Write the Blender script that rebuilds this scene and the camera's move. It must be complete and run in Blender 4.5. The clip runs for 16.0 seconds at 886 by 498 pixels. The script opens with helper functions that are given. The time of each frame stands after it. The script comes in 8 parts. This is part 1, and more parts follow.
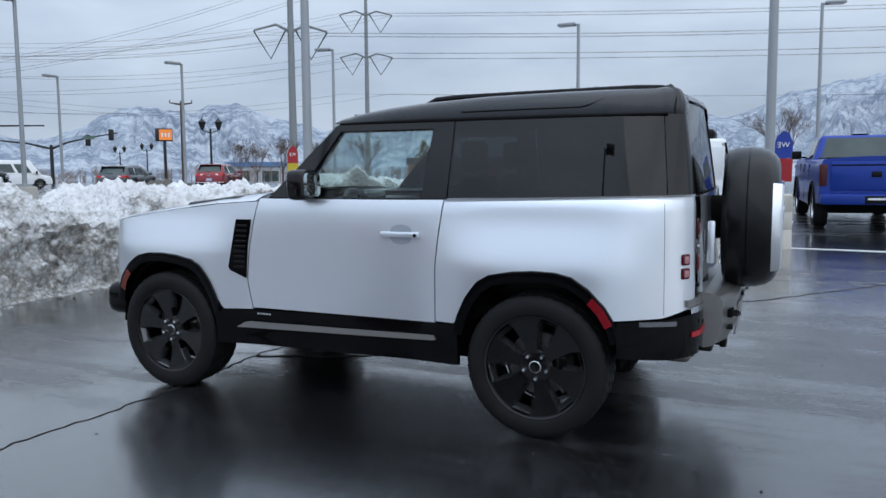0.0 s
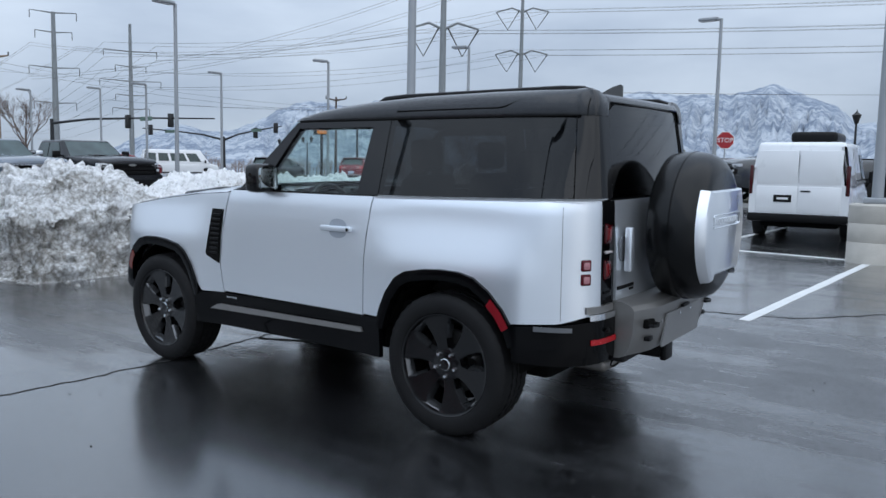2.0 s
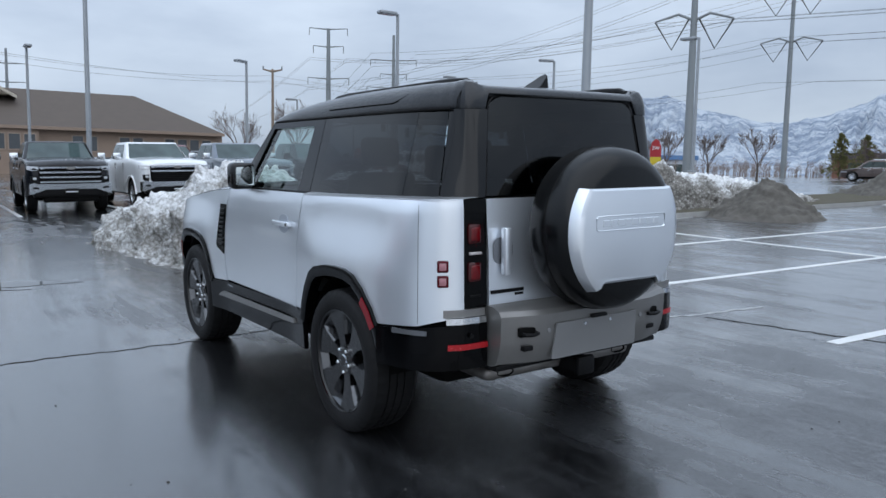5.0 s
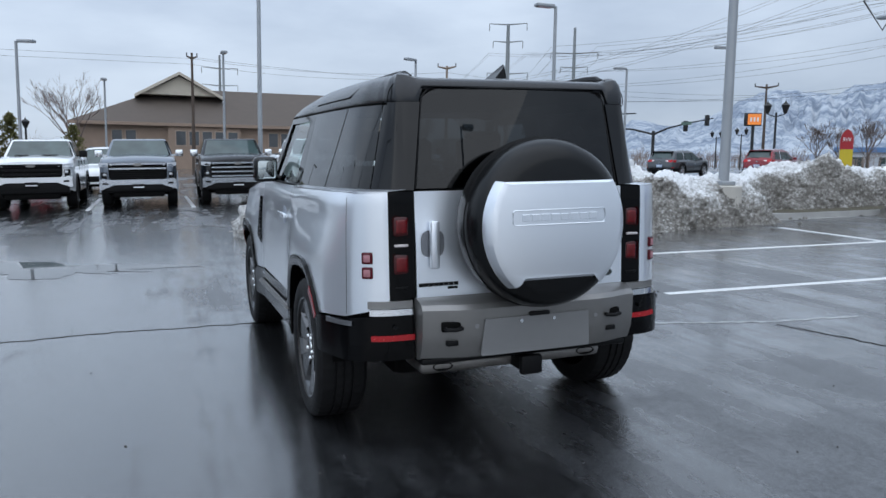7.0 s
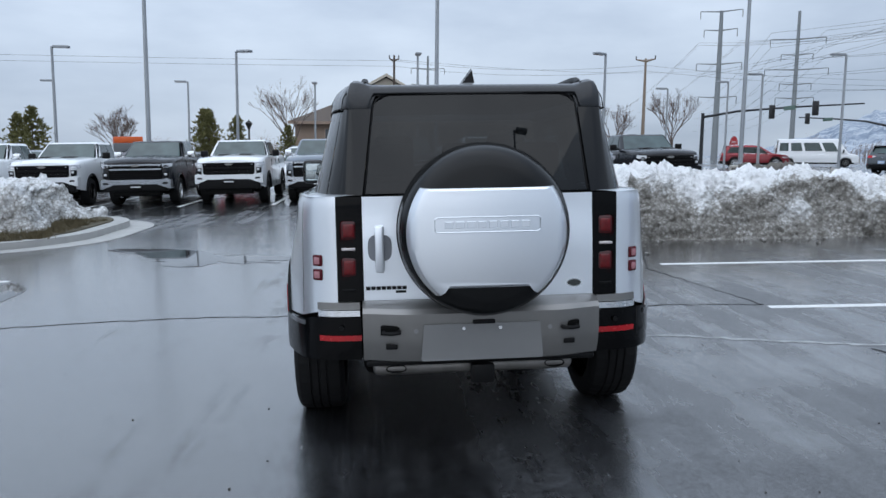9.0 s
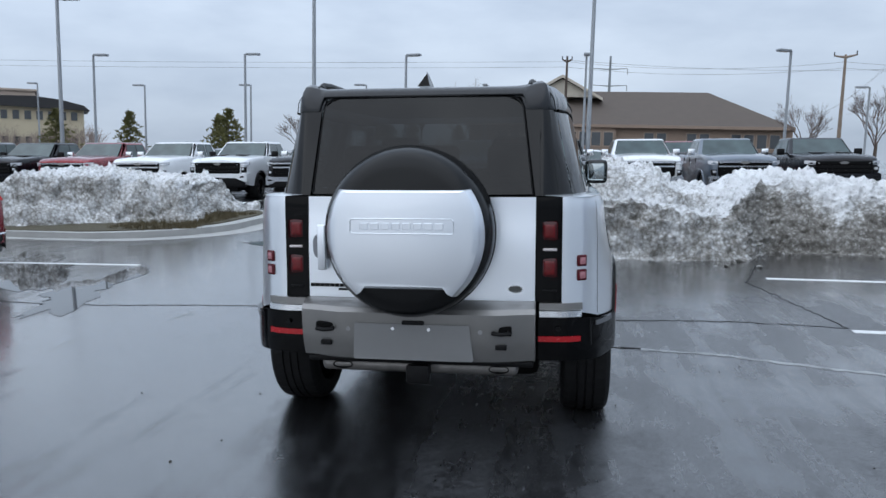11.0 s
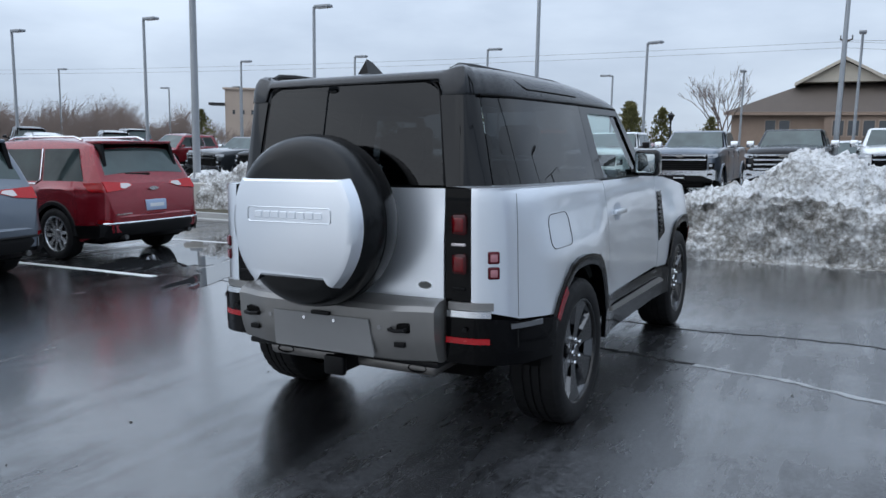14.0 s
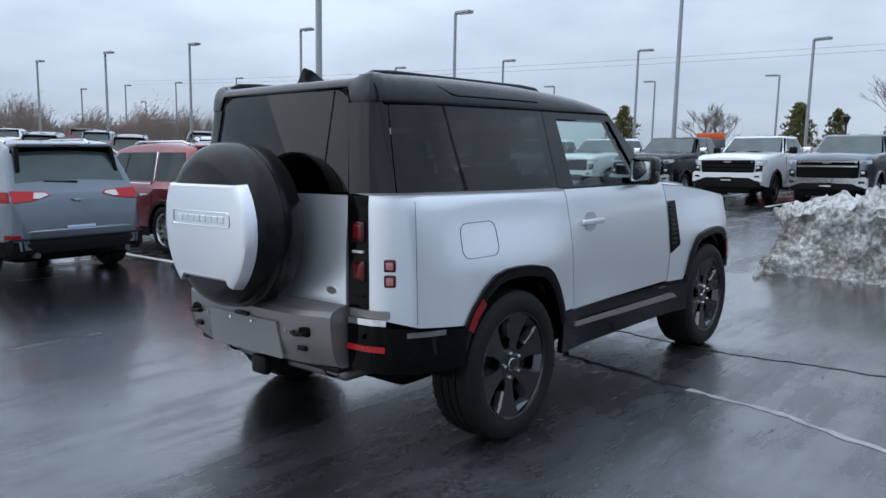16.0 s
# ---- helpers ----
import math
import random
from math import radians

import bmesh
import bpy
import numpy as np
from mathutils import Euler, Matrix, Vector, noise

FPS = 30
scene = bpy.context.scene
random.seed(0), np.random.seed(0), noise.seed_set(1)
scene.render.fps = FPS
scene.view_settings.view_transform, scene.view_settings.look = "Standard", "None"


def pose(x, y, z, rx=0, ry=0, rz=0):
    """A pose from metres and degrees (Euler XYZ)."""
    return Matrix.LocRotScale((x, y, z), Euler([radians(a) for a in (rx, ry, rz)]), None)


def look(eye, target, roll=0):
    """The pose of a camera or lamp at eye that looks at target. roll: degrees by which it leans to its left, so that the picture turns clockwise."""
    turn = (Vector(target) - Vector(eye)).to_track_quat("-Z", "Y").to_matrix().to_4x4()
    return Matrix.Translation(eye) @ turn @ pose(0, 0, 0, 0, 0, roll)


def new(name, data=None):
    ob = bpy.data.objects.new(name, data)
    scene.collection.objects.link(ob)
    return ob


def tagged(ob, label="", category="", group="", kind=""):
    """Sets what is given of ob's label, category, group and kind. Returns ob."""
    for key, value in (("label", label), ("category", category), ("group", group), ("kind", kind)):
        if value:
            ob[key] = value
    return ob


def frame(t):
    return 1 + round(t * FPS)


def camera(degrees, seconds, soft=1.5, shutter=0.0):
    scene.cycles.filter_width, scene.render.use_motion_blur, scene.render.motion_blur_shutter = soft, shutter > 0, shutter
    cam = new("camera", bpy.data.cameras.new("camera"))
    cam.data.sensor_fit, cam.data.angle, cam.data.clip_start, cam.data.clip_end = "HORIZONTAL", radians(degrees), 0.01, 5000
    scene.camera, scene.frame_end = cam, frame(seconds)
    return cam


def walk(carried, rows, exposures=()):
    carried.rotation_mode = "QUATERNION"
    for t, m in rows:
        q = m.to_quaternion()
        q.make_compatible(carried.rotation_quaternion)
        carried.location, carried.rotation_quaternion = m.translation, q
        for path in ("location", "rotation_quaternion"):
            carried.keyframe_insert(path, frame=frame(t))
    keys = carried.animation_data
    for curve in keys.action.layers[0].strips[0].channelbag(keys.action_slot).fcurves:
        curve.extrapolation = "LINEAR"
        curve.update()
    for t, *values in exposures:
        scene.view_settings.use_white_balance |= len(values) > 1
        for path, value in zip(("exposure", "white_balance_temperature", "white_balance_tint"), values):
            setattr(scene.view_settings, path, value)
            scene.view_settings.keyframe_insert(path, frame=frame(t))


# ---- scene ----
cam = camera(60.5, 16.0)
# seconds, place of the eye, Euler angles in degrees
ROWS = [
    (0, 2.511, -4.875, 1.39, 84.72, 0.43, 24.22),
    (0.5, 2.831, -4.813, 1.395, 84.59, 0.06, 27.2),
    (1, 3.092, -4.654, 1.397, 84.51, -0.42, 30.09),
    (1.5, 3.373, -4.485, 1.396, 84.45, -0.89, 32.98),
    (2, 3.679, -4.304, 1.405, 84.42, -1.16, 36.0),
    (2.5, 3.914, -4.076, 1.403, 84.37, -1.15, 39.33),
    (3, 4.163, -3.864, 1.406, 84.39, -1.12, 42.61),
    (3.5, 4.431, -3.634, 1.43, 84.34, -1.1, 45.83),
    (4, 4.62, -3.39, 1.418, 84.26, -1.07, 48.96),
    (6.5, 5.488, -2.075, 1.443, 83.59, -0.89, 65.5),
    (7, 5.576, -1.793, 1.438, 83.41, -0.84, 69.2),
    (7.5, 5.617, -1.497, 1.462, 83.17, -0.7, 73.16),
    (8, 5.743, -1.188, 1.473, 82.99, -0.55, 77.18),
    (8.5, 5.85, -0.89, 1.472, 82.95, -0.59, 81.12),
    (9, 5.88, -0.562, 1.503, 82.91, -0.62, 84.76),
    (11.5, 5.875, 0.908, 1.53, 82.61, -1.37, 102.08),
    (12, 5.75, 1.165, 1.526, 82.37, -1.37, 105.71),
    (12.5, 5.645, 1.454, 1.529, 82.16, -1.36, 109.24),
    (13, 5.555, 1.745, 1.541, 82.01, -1.14, 112.52),
    (13.5, 5.373, 1.979, 1.54, 81.9, -1.03, 115.56),
    (14, 5.21, 2.211, 1.543, 81.86, -1.01, 118.34),
    (14.5, 5.05, 2.471, 1.548, 81.84, -1.08, 121.08),
    (15, 4.906, 2.724, 1.557, 81.85, -1.05, 124.03),
    (15.5, 4.691, 2.941, 1.577, 81.89, -1.11, 127.3),
    (16, 4.5, 3.193, 1.582, 81.9, -1.07, 130.67),
]
walk(cam, [(t, pose(x, y, z, rx, ry, rz)) for t, x, y, z, rx, ry, rz in ROWS], exposures=[(0.0, 0.12), (16.0, 0.12)])

# ---- world, sun, exposure ----
world = bpy.data.worlds.new("overcast_sky")
scene.world = world
world.use_nodes = True
wn, wl = world.node_tree.nodes, world.node_tree.links
wn.clear()
w_out = wn.new("ShaderNodeOutputWorld")
w_bg = wn.new("ShaderNodeBackground")
w_sky = wn.new("ShaderNodeTexSky")
w_sky.sky_type = "NISHITA"
w_sky.sun_disc = False
w_sky.sun_elevation = radians(32)
w_sky.sun_rotation = radians(150)
w_sky.altitude = 1300
w_dim = wn.new("ShaderNodeVectorMath")
w_dim.operation = "SCALE"
w_dim.inputs["Scale"].default_value = 0.07
w_co = wn.new("ShaderNodeTexCoord")
w_map = wn.new("ShaderNodeMapping")
w_map.inputs["Scale"].default_value = (1.0, 1.0, 3.2)
w_no = wn.new("ShaderNodeTexNoise")
w_no.inputs["Scale"].default_value = 2.6
w_no.inputs["Detail"].default_value = 7
w_no.inputs["Roughness"].default_value = 0.52
w_ramp = wn.new("ShaderNodeValToRGB")
w_ramp.color_ramp.elements[0].position = 0.32
w_ramp.color_ramp.elements[0].color = (0.412, 0.50, 0.64, 1)
w_ramp.color_ramp.elements[1].position = 0.68
w_ramp.color_ramp.elements[1].color = (0.645, 0.75, 0.895, 1)
w_mix = wn.new("ShaderNodeMix")
w_mix.data_type = "RGBA"
w_mix.inputs["Factor"].default_value = 0.93
wl.new(w_sky.outputs[0], w_dim.inputs[0])
wl.new(w_co.outputs["Generated"], w_map.inputs[0])
wl.new(w_map.outputs[0], w_no.inputs["Vector"])
wl.new(w_no.outputs["Fac"], w_ramp.inputs[0])
wl.new(w_dim.outputs[0], w_mix.inputs[6])
wl.new(w_ramp.outputs[0], w_mix.inputs[7])
# an overcast dome is brighter overhead than at its rim
w_sep = wn.new("ShaderNodeSeparateXYZ")
wl.new(w_co.outputs["Generated"], w_sep.inputs[0])
w_up = wn.new("ShaderNodeMapRange")
w_up.inputs["From Min"].default_value = 0.0
w_up.inputs["From Max"].default_value = 1.0
w_up.inputs["To Min"].default_value = 0.84
w_up.inputs["To Max"].default_value = 2.15
wl.new(w_sep.outputs[2], w_up.inputs[0])
wl.new(w_mix.outputs[2], w_bg.inputs[0])
# the cloud is thinner towards -y
w_lean = wn.new("ShaderNodeMapRange")
for k_, v_ in zip(("From Min", "From Max", "To Min", "To Max"), (-1.0, 1.0, 1.13, 0.90)):
    w_lean.inputs[k_].default_value = v_
wl.new(w_sep.outputs[1], w_lean.inputs[0])
w_mul = wn.new("ShaderNodeMath")
w_mul.operation = "MULTIPLY"
wl.new(w_up.outputs[0], w_mul.inputs[0])
wl.new(w_lean.outputs[0], w_mul.inputs[1])
wl.new(w_mul.outputs[0], w_bg.inputs[1])
wl.new(w_bg.outputs[0], w_out.inputs[0])

sun_data = bpy.data.lights.new("sun", "SUN")
sun_data.energy = 0.9
sun_data.angle = radians(100)
sun_data.color = (1.0, 0.97, 0.93)
sun = new("sun", sun_data)
sun.matrix_world = look((0, 0, 60), (-22, 8, 30))

# ---- helpers ----
def far_rise(y):
    """The far end of the lot climbs again."""
    t = max(0.0, min(1.0, (-18.0 - y) / 24.0))
    return 1.05 * t * t * (3 - 2 * t)


def ground_z(x, y):
    """The lot falls gently towards -y, then climbs and levels out far away."""
    return 1.2 * math.tanh((0.02697 * y - 0.0052 * x) / 1.2) + far_rise(y)


def finish(bm, mesh, sharp=35):
    bm.normal_update()
    lim = radians(sharp)
    for e in bm.edges:
        if len(e.link_faces) == 2:
            e.smooth = e.calc_face_angle(0) < lim
    for f in bm.faces:
        f.smooth = True
    bm.to_mesh(mesh)
    bm.free()


def part(name, bm, material, parent=None, label="", sharp=35, fix=True):
    if fix:
        bmesh.ops.recalc_face_normals(bm, faces=bm.faces[:])
    me = bpy.data.meshes.new(name)
    finish(bm, me, sharp)
    if material is not None:
        for m in (material if isinstance(material, (list, tuple)) else [material]):
            me.materials.append(m)
    ob = new(name, me)
    if parent is not None:
        ob.parent = parent
    if label:
        tagged(ob, label)
    return ob


def again(name, src, parent=None, m=None):
    """Another object on the same mesh."""
    ob = new(name, src.data)
    if parent is not None:
        ob.parent = parent
    if m is not None:
        ob.matrix_basis = m
    return ob


def thing(name, m, label, category, group="", kind=""):
    ob = new(name)
    ob.empty_display_size = 0.2
    ob.matrix_basis = m
    return tagged(ob, label, category, group, kind)


def box(bm, x0, x1, y0, y1, z0, z1, bev=0.0, seg=2):
    r = bmesh.ops.create_cube(bm, size=1.0)
    vs = r["verts"]
    for v in vs:
        v.co = Vector((x0 + (v.co.x + 0.5) * (x1 - x0), y0 + (v.co.y + 0.5) * (y1 - y0), z0 + (v.co.z + 0.5) * (z1 - z0)))
    if bev > 0:
        es = list({e for v in vs for e in v.link_edges})
        bmesh.ops.bevel(bm, geom=es, offset=bev, segments=seg, profile=0.5, affect="EDGES")
    return bm


def tube(bm, pts, r, seg=8, r1=None):
    """A tube along points, tapering from r to r1."""
    rings = []
    n = len(pts)
    P = [Vector(p) for p in pts]
    for i, p in enumerate(P):
        d = (P[min(i + 1, n - 1)] - P[max(i - 1, 0)]).normalized()
        a = d.orthogonal().normalized() if abs(d.z) > 0.99 else d.cross(Vector((0, 0, 1))).normalized()
        b = d.cross(a).normalized()
        rad = r if r1 is None else r + (r1 - r) * i / max(n - 1, 1)
        rings.append([bm.verts.new(p + a * math.cos(2 * math.pi * k / seg) * rad + b * math.sin(2 * math.pi * k / seg) * rad) for k in range(seg)])
    for q, s in zip(rings, rings[1:]):
        for k in range(seg):
            bm.faces.new((q[k], q[(k + 1) % seg], s[(k + 1) % seg], s[k]))
    if seg > 2:
        bm.faces.new(rings[0][::-1])
        bm.faces.new(rings[-1])
    return bm


def revolve(bm, prof, seg=32, axis="y", closed=False):
    """Turns (radius, along) pairs round an axis."""
    rings = []
    for k in range(seg):
        a = 2 * math.pi * k / seg
        c, s = math.cos(a), math.sin(a)
        ring = []
        for r, h in prof:
            co = (r * c, h, r * s) if axis == "y" else ((h, r * c, r * s) if axis == "x" else (r * c, r * s, h))
            ring.append(bm.verts.new(co))
        rings.append(ring)
    m = len(prof)
    for k in range(seg):
        q, s = rings[k], rings[(k + 1) % seg]
        for i in range(m if closed else m - 1):
            j = (i + 1) % m
            bm.faces.new((q[i], q[j], s[j], s[i]))
    return bm


def prism(bm, pts, d, bev=0.0):
    """A slab from a flat outline, pushed along the vector d."""
    a = [bm.verts.new(p) for p in pts]
    b = [bm.verts.new(Vector(p) + Vector(d)) for p in pts]
    n = len(pts)
    bm.faces.new(a[::-1])
    bm.faces.new(b)
    for i in range(n):
        bm.faces.new((a[i], a[(i + 1) % n], b[(i + 1) % n], b[i]))
    return bm


def bars(bm, x, y0, y1, z, h, n, depth=0.006, gap=0.35):
    """A row of plain upright bars in place of writing, on a face at x."""
    w = (y1 - y0) / n
    for k in range(n):
        box(bm, x, x + depth, y0 + k * w + w * gap / 2, y0 + (k + 1) * w - w * gap / 2, z - h / 2, z + h / 2)


def lerp(a, b, t):
    return a + (b - a) * t


def smooth(a, b, x):
    t = max(0.0, min(1.0, (x - a) / (b - a)))
    return t * t * (3 - 2 * t)


def table(pts, x):
    """A value read from (x, value) pairs."""
    if x <= pts[0][0]:
        return pts[0][1]
    for (x0, a), (x1, b) in zip(pts, pts[1:]):
        if x <= x1:
            return lerp(a, b, (x - x0) / (x1 - x0))
    return pts[-1][1]


def fractal(p, octaves=4, rough=0.5):
    s, a = 0.0, 1.0
    q = Vector(p)
    for _ in range(octaves):
        s += a * noise.noise(q)
        q = q * 2.03 + Vector((3.1, 1.7, 5.2))
        a *= rough
    return s


# ---- materials ----
def mat(name, base, rough=0.5, metal=0.0, var=0.12, scale=6.0, bump=0.0, bscale=90.0, coat=0.0, second=None, rvar=0.08, spec=0.5):
    m = bpy.data.materials.new(name)
    m.use_nodes = True
    nt = m.node_tree
    b = nt.nodes["Principled BSDF"]
    co = nt.nodes.new("ShaderNodeTexCoord")
    n1 = nt.nodes.new("ShaderNodeTexNoise")
    n1.inputs["Scale"].default_value = scale
    n1.inputs["Detail"].default_value = 5
    nt.links.new(co.outputs["Object"], n1.inputs["Vector"])
    mx = nt.nodes.new("ShaderNodeMix")
    mx.data_type = "RGBA"
    lo = tuple(c * (1 - var) for c in base)
    hi = tuple(min(1, c * (1 + var)) for c in base) if second is None else second
    mx.inputs[6].default_value = (*lo, 1)
    mx.inputs[7].default_value = (*hi, 1)
    nt.links.new(n1.outputs["Fac"], mx.inputs["Factor"])
    nt.links.new(mx.outputs[2], b.inputs["Base Color"])
    b.inputs["Metallic"].default_value = metal
    b.inputs["Specular IOR Level"].default_value = spec
    mr = nt.nodes.new("ShaderNodeMapRange")
    mr.inputs["To Min"].default_value = max(0.02, rough - rvar)
    mr.inputs["To Max"].default_value = min(1, rough + rvar)
    nt.links.new(n1.outputs["Fac"], mr.inputs[0])
    nt.links.new(mr.outputs[0], b.inputs["Roughness"])
    if coat:
        b.inputs["Coat Weight"].default_value = coat
        b.inputs["Coat Roughness"].default_value = 0.04
    if bump:
        n2 = nt.nodes.new("ShaderNodeTexNoise")
        n2.inputs["Scale"].default_value = bscale
        n2.inputs["Detail"].default_value = 4
        nt.links.new(co.outputs["Object"], n2.inputs["Vector"])
        bp = nt.nodes.new("ShaderNodeBump")
        bp.inputs["Strength"].default_value = bump
        bp.inputs["Distance"].default_value = 0.01
        nt.links.new(n2.outputs["Fac"], bp.inputs["Height"])
        nt.links.new(bp.outputs[0], b.inputs["Normal"])
    return m


def glass(name, tint, gloss=0.015, f0=0.05):
    """A thin pane: tinted see-through with mirror gloss that grows at a glancing view."""
    m = bpy.data.materials.new(name)
    m.use_nodes = True
    nt = m.node_tree
    nt.nodes.clear()
    out = nt.nodes.new("ShaderNodeOutputMaterial")
    tr = nt.nodes.new("ShaderNodeBsdfTransparent")
    tr.inputs[0].default_value = (*tint, 1)
    gl = nt.nodes.new("ShaderNodeBsdfGlossy")
    gl.inputs["Roughness"].default_value = gloss
    lw = nt.nodes.new("ShaderNodeLayerWeight")
    lw.inputs[0].default_value = 0.5
    pw = nt.nodes.new("ShaderNodeMath")
    pw.operation = "POWER"
    pw.inputs[1].default_value = 4.0
    ma = nt.nodes.new("ShaderNodeMath")
    ma.operation = "MULTIPLY_ADD"
    ma.inputs[1].default_value = 1 - f0
    ma.inputs[2].default_value = f0
    mx = nt.nodes.new("ShaderNodeMixShader")
    nt.links.new(lw.outputs["Facing"], pw.inputs[0])
    nt.links.new(pw.outputs[0], ma.inputs[0])
    nt.links.new(ma.outputs[0], mx.inputs[0])
    nt.links.new(tr.outputs[0], mx.inputs[1])
    nt.links.new(gl.outputs[0], mx.inputs[2])
    nt.links.new(mx.outputs[0], out.inputs[0])
    return m


M_SILVER = mat("silver_paint", (0.755, 0.795, 0.845), 0.32, 0.78, 0.02, 900, coat=1.0, rvar=0.02)
M_ROOF = mat("dark_grey_roof_paint", (0.013, 0.0145, 0.0175), 0.28, 0.3, 0.06, 400, coat=0.5, spec=0.3)
M_GLOSSBLACK = mat("gloss_black", (0.003, 0.003, 0.0035), 0.05, 0.0, 0.1, 12, rvar=0.02, spec=0.4)
M_MATBLACK = mat("black_plastic", (0.0055, 0.0055, 0.006), 0.42, 0.0, 0.2, 25, bump=0.08, bscale=400, spec=0.15)
M_DARK = mat("underbody_black", (0.003, 0.003, 0.003), 0.8, 0.0, 0.2, 10, spec=0.1)
M_RUBBER = mat("tyre_rubber", (0.009, 0.009, 0.0096), 0.62, 0.0, 0.4, 14, bump=0.15, bscale=160, spec=0.2)
M_TRIMBLACK = mat("gloss_black_trim", (0.002, 0.002, 0.0024), 0.05, 0.0, 0.1, 12, rvar=0.02, spec=0.12)
M_COVER = mat("black_wheel_cover", (0.004, 0.0045, 0.005), 0.20, 0.0, 0.3, 9, bump=0.03, bscale=300, rvar=0.07, spec=0.26)
M_RIMBLACK = mat("black_rim", (0.004, 0.004, 0.0045), 0.16, 0.0, 0.1, 12, spec=0.45)
M_RIMCUT = mat("glossy_rim_bevel", (0.10, 0.104, 0.11), 0.12, 0.8, 0.1, 30)
M_ALLOY = mat("bright_alloy", (0.55, 0.56, 0.58), 0.25, 0.95, 0.1, 30)
M_STEEL = mat("brake_steel", (0.13, 0.13, 0.13), 0.4, 0.9, 0.2, 40)
M_CHROME = mat("chrome", (0.72, 0.74, 0.76), 0.08, 1.0, 0.03, 30, rvar=0.02)
M_BUMPER = mat("satin_grey_bumper", (0.235, 0.231, 0.225), 0.38, 0.7, 0.08, 18, bump=0.03, bscale=500)
M_PLATE = mat("blank_plate", (0.27, 0.272, 0.275), 0.42, 0.5, 0.06, 14)
M_REDLENS = mat("red_lens", (0.045, 0.0015, 0.003), 0.08, 0.0, 0.4, 30, spec=0.4)
M_REDREFLECT = mat("red_reflector", (0.34, 0.005, 0.009), 0.25, 0.0, 0.15, 60)
M_CLEARLENS = mat("clear_lens", (0.55, 0.50, 0.50), 0.12, 0.2, 0.15, 60, coat=1.0)
M_HEADLAMP = mat("headlamp_glass", (0.52, 0.54, 0.57), 0.15, 0.3, 0.35, 30, coat=0.6)
M_BRIGHTTRIM = mat("bright_trim", (0.50, 0.52, 0.55), 0.16, 0.95, 0.02, 12, rvar=0.02)
M_SEAT = mat("dark_leather", (0.02, 0.02, 0.021), 0.5, 0.0, 0.2, 12, bump=0.1, bscale=200)
M_GLASS_CLEAR = glass("clear_side_glass", (0.78, 0.88, 0.86), f0=0.05)
M_GLASS_DARK = glass("privacy_glass", (0.036, 0.039, 0.043), 0.006, f0=0.046)
M_CARGLASS = mat("car_window_glass", (0.045, 0.068, 0.068), 0.035, 0.0, 0.7, 1.6, rvar=0.015, spec=0.5)
M_MIRROR = mat("mirror_glass", (0.36, 0.40, 0.41), 0.03, 1.0, 0.02, 5, rvar=0.01)
M_GALV = mat("grey_painted_pole", (0.30, 0.32, 0.34), 0.45, 0.35, 0.12, 3, bump=0.03)
M_DARKSTEEL = mat("dark_steel", (0.02, 0.022, 0.024), 0.45, 0.3, 0.15, 6)
M_WOODPOLE = mat("weathered_wood_pole", (0.075, 0.055, 0.043), 0.85, 0.0, 0.3, 4, bump=0.4, bscale=30)
M_CONCRETE = mat("concrete", (0.34, 0.34, 0.33), 0.85, 0.0, 0.22, 3, bump=0.3, bscale=60)
M_LINE = mat("white_road_paint", (0.62, 0.63, 0.63), 0.55, 0.0, 0.18, 9, bump=0.1, bscale=120)
M_WIRE = mat("power_cable", (0.05, 0.052, 0.056), 0.6, 0.2, 0.05, 1)
M_WHITEPAINT = mat("white_car_paint", (0.72, 0.74, 0.76), 0.3, 0.0, 0.03, 4, coat=1.0)
M_BLACKPAINT = mat("black_car_paint", (0.005, 0.006, 0.009), 0.25, 0.0, 0.1, 6, coat=0.2, spec=0.25)
M_GREYPAINT = mat("grey_blue_car_paint", (0.105, 0.128, 0.16), 0.3, 0.6, 0.06, 200, coat=1.0)
M_DARKGREYPAINT = mat("dark_grey_car_paint", (0.035, 0.04, 0.046), 0.3, 0.4, 0.06, 200, coat=1.0)
M_REDPAINT = mat("red_car_paint", (0.20, 0.008, 0.016), 0.26, 0.5, 0.08, 200, coat=0.8, spec=0.4)
M_BLUEPAINT = mat("blue_car_paint", (0.006, 0.035, 0.26), 0.30, 0.3, 0.08, 200, coat=0.3, spec=0.3)
M_BROWNPAINT = mat("brown_car_paint", (0.05, 0.03, 0.025), 0.3, 0.4, 0.08, 200, coat=1.0)

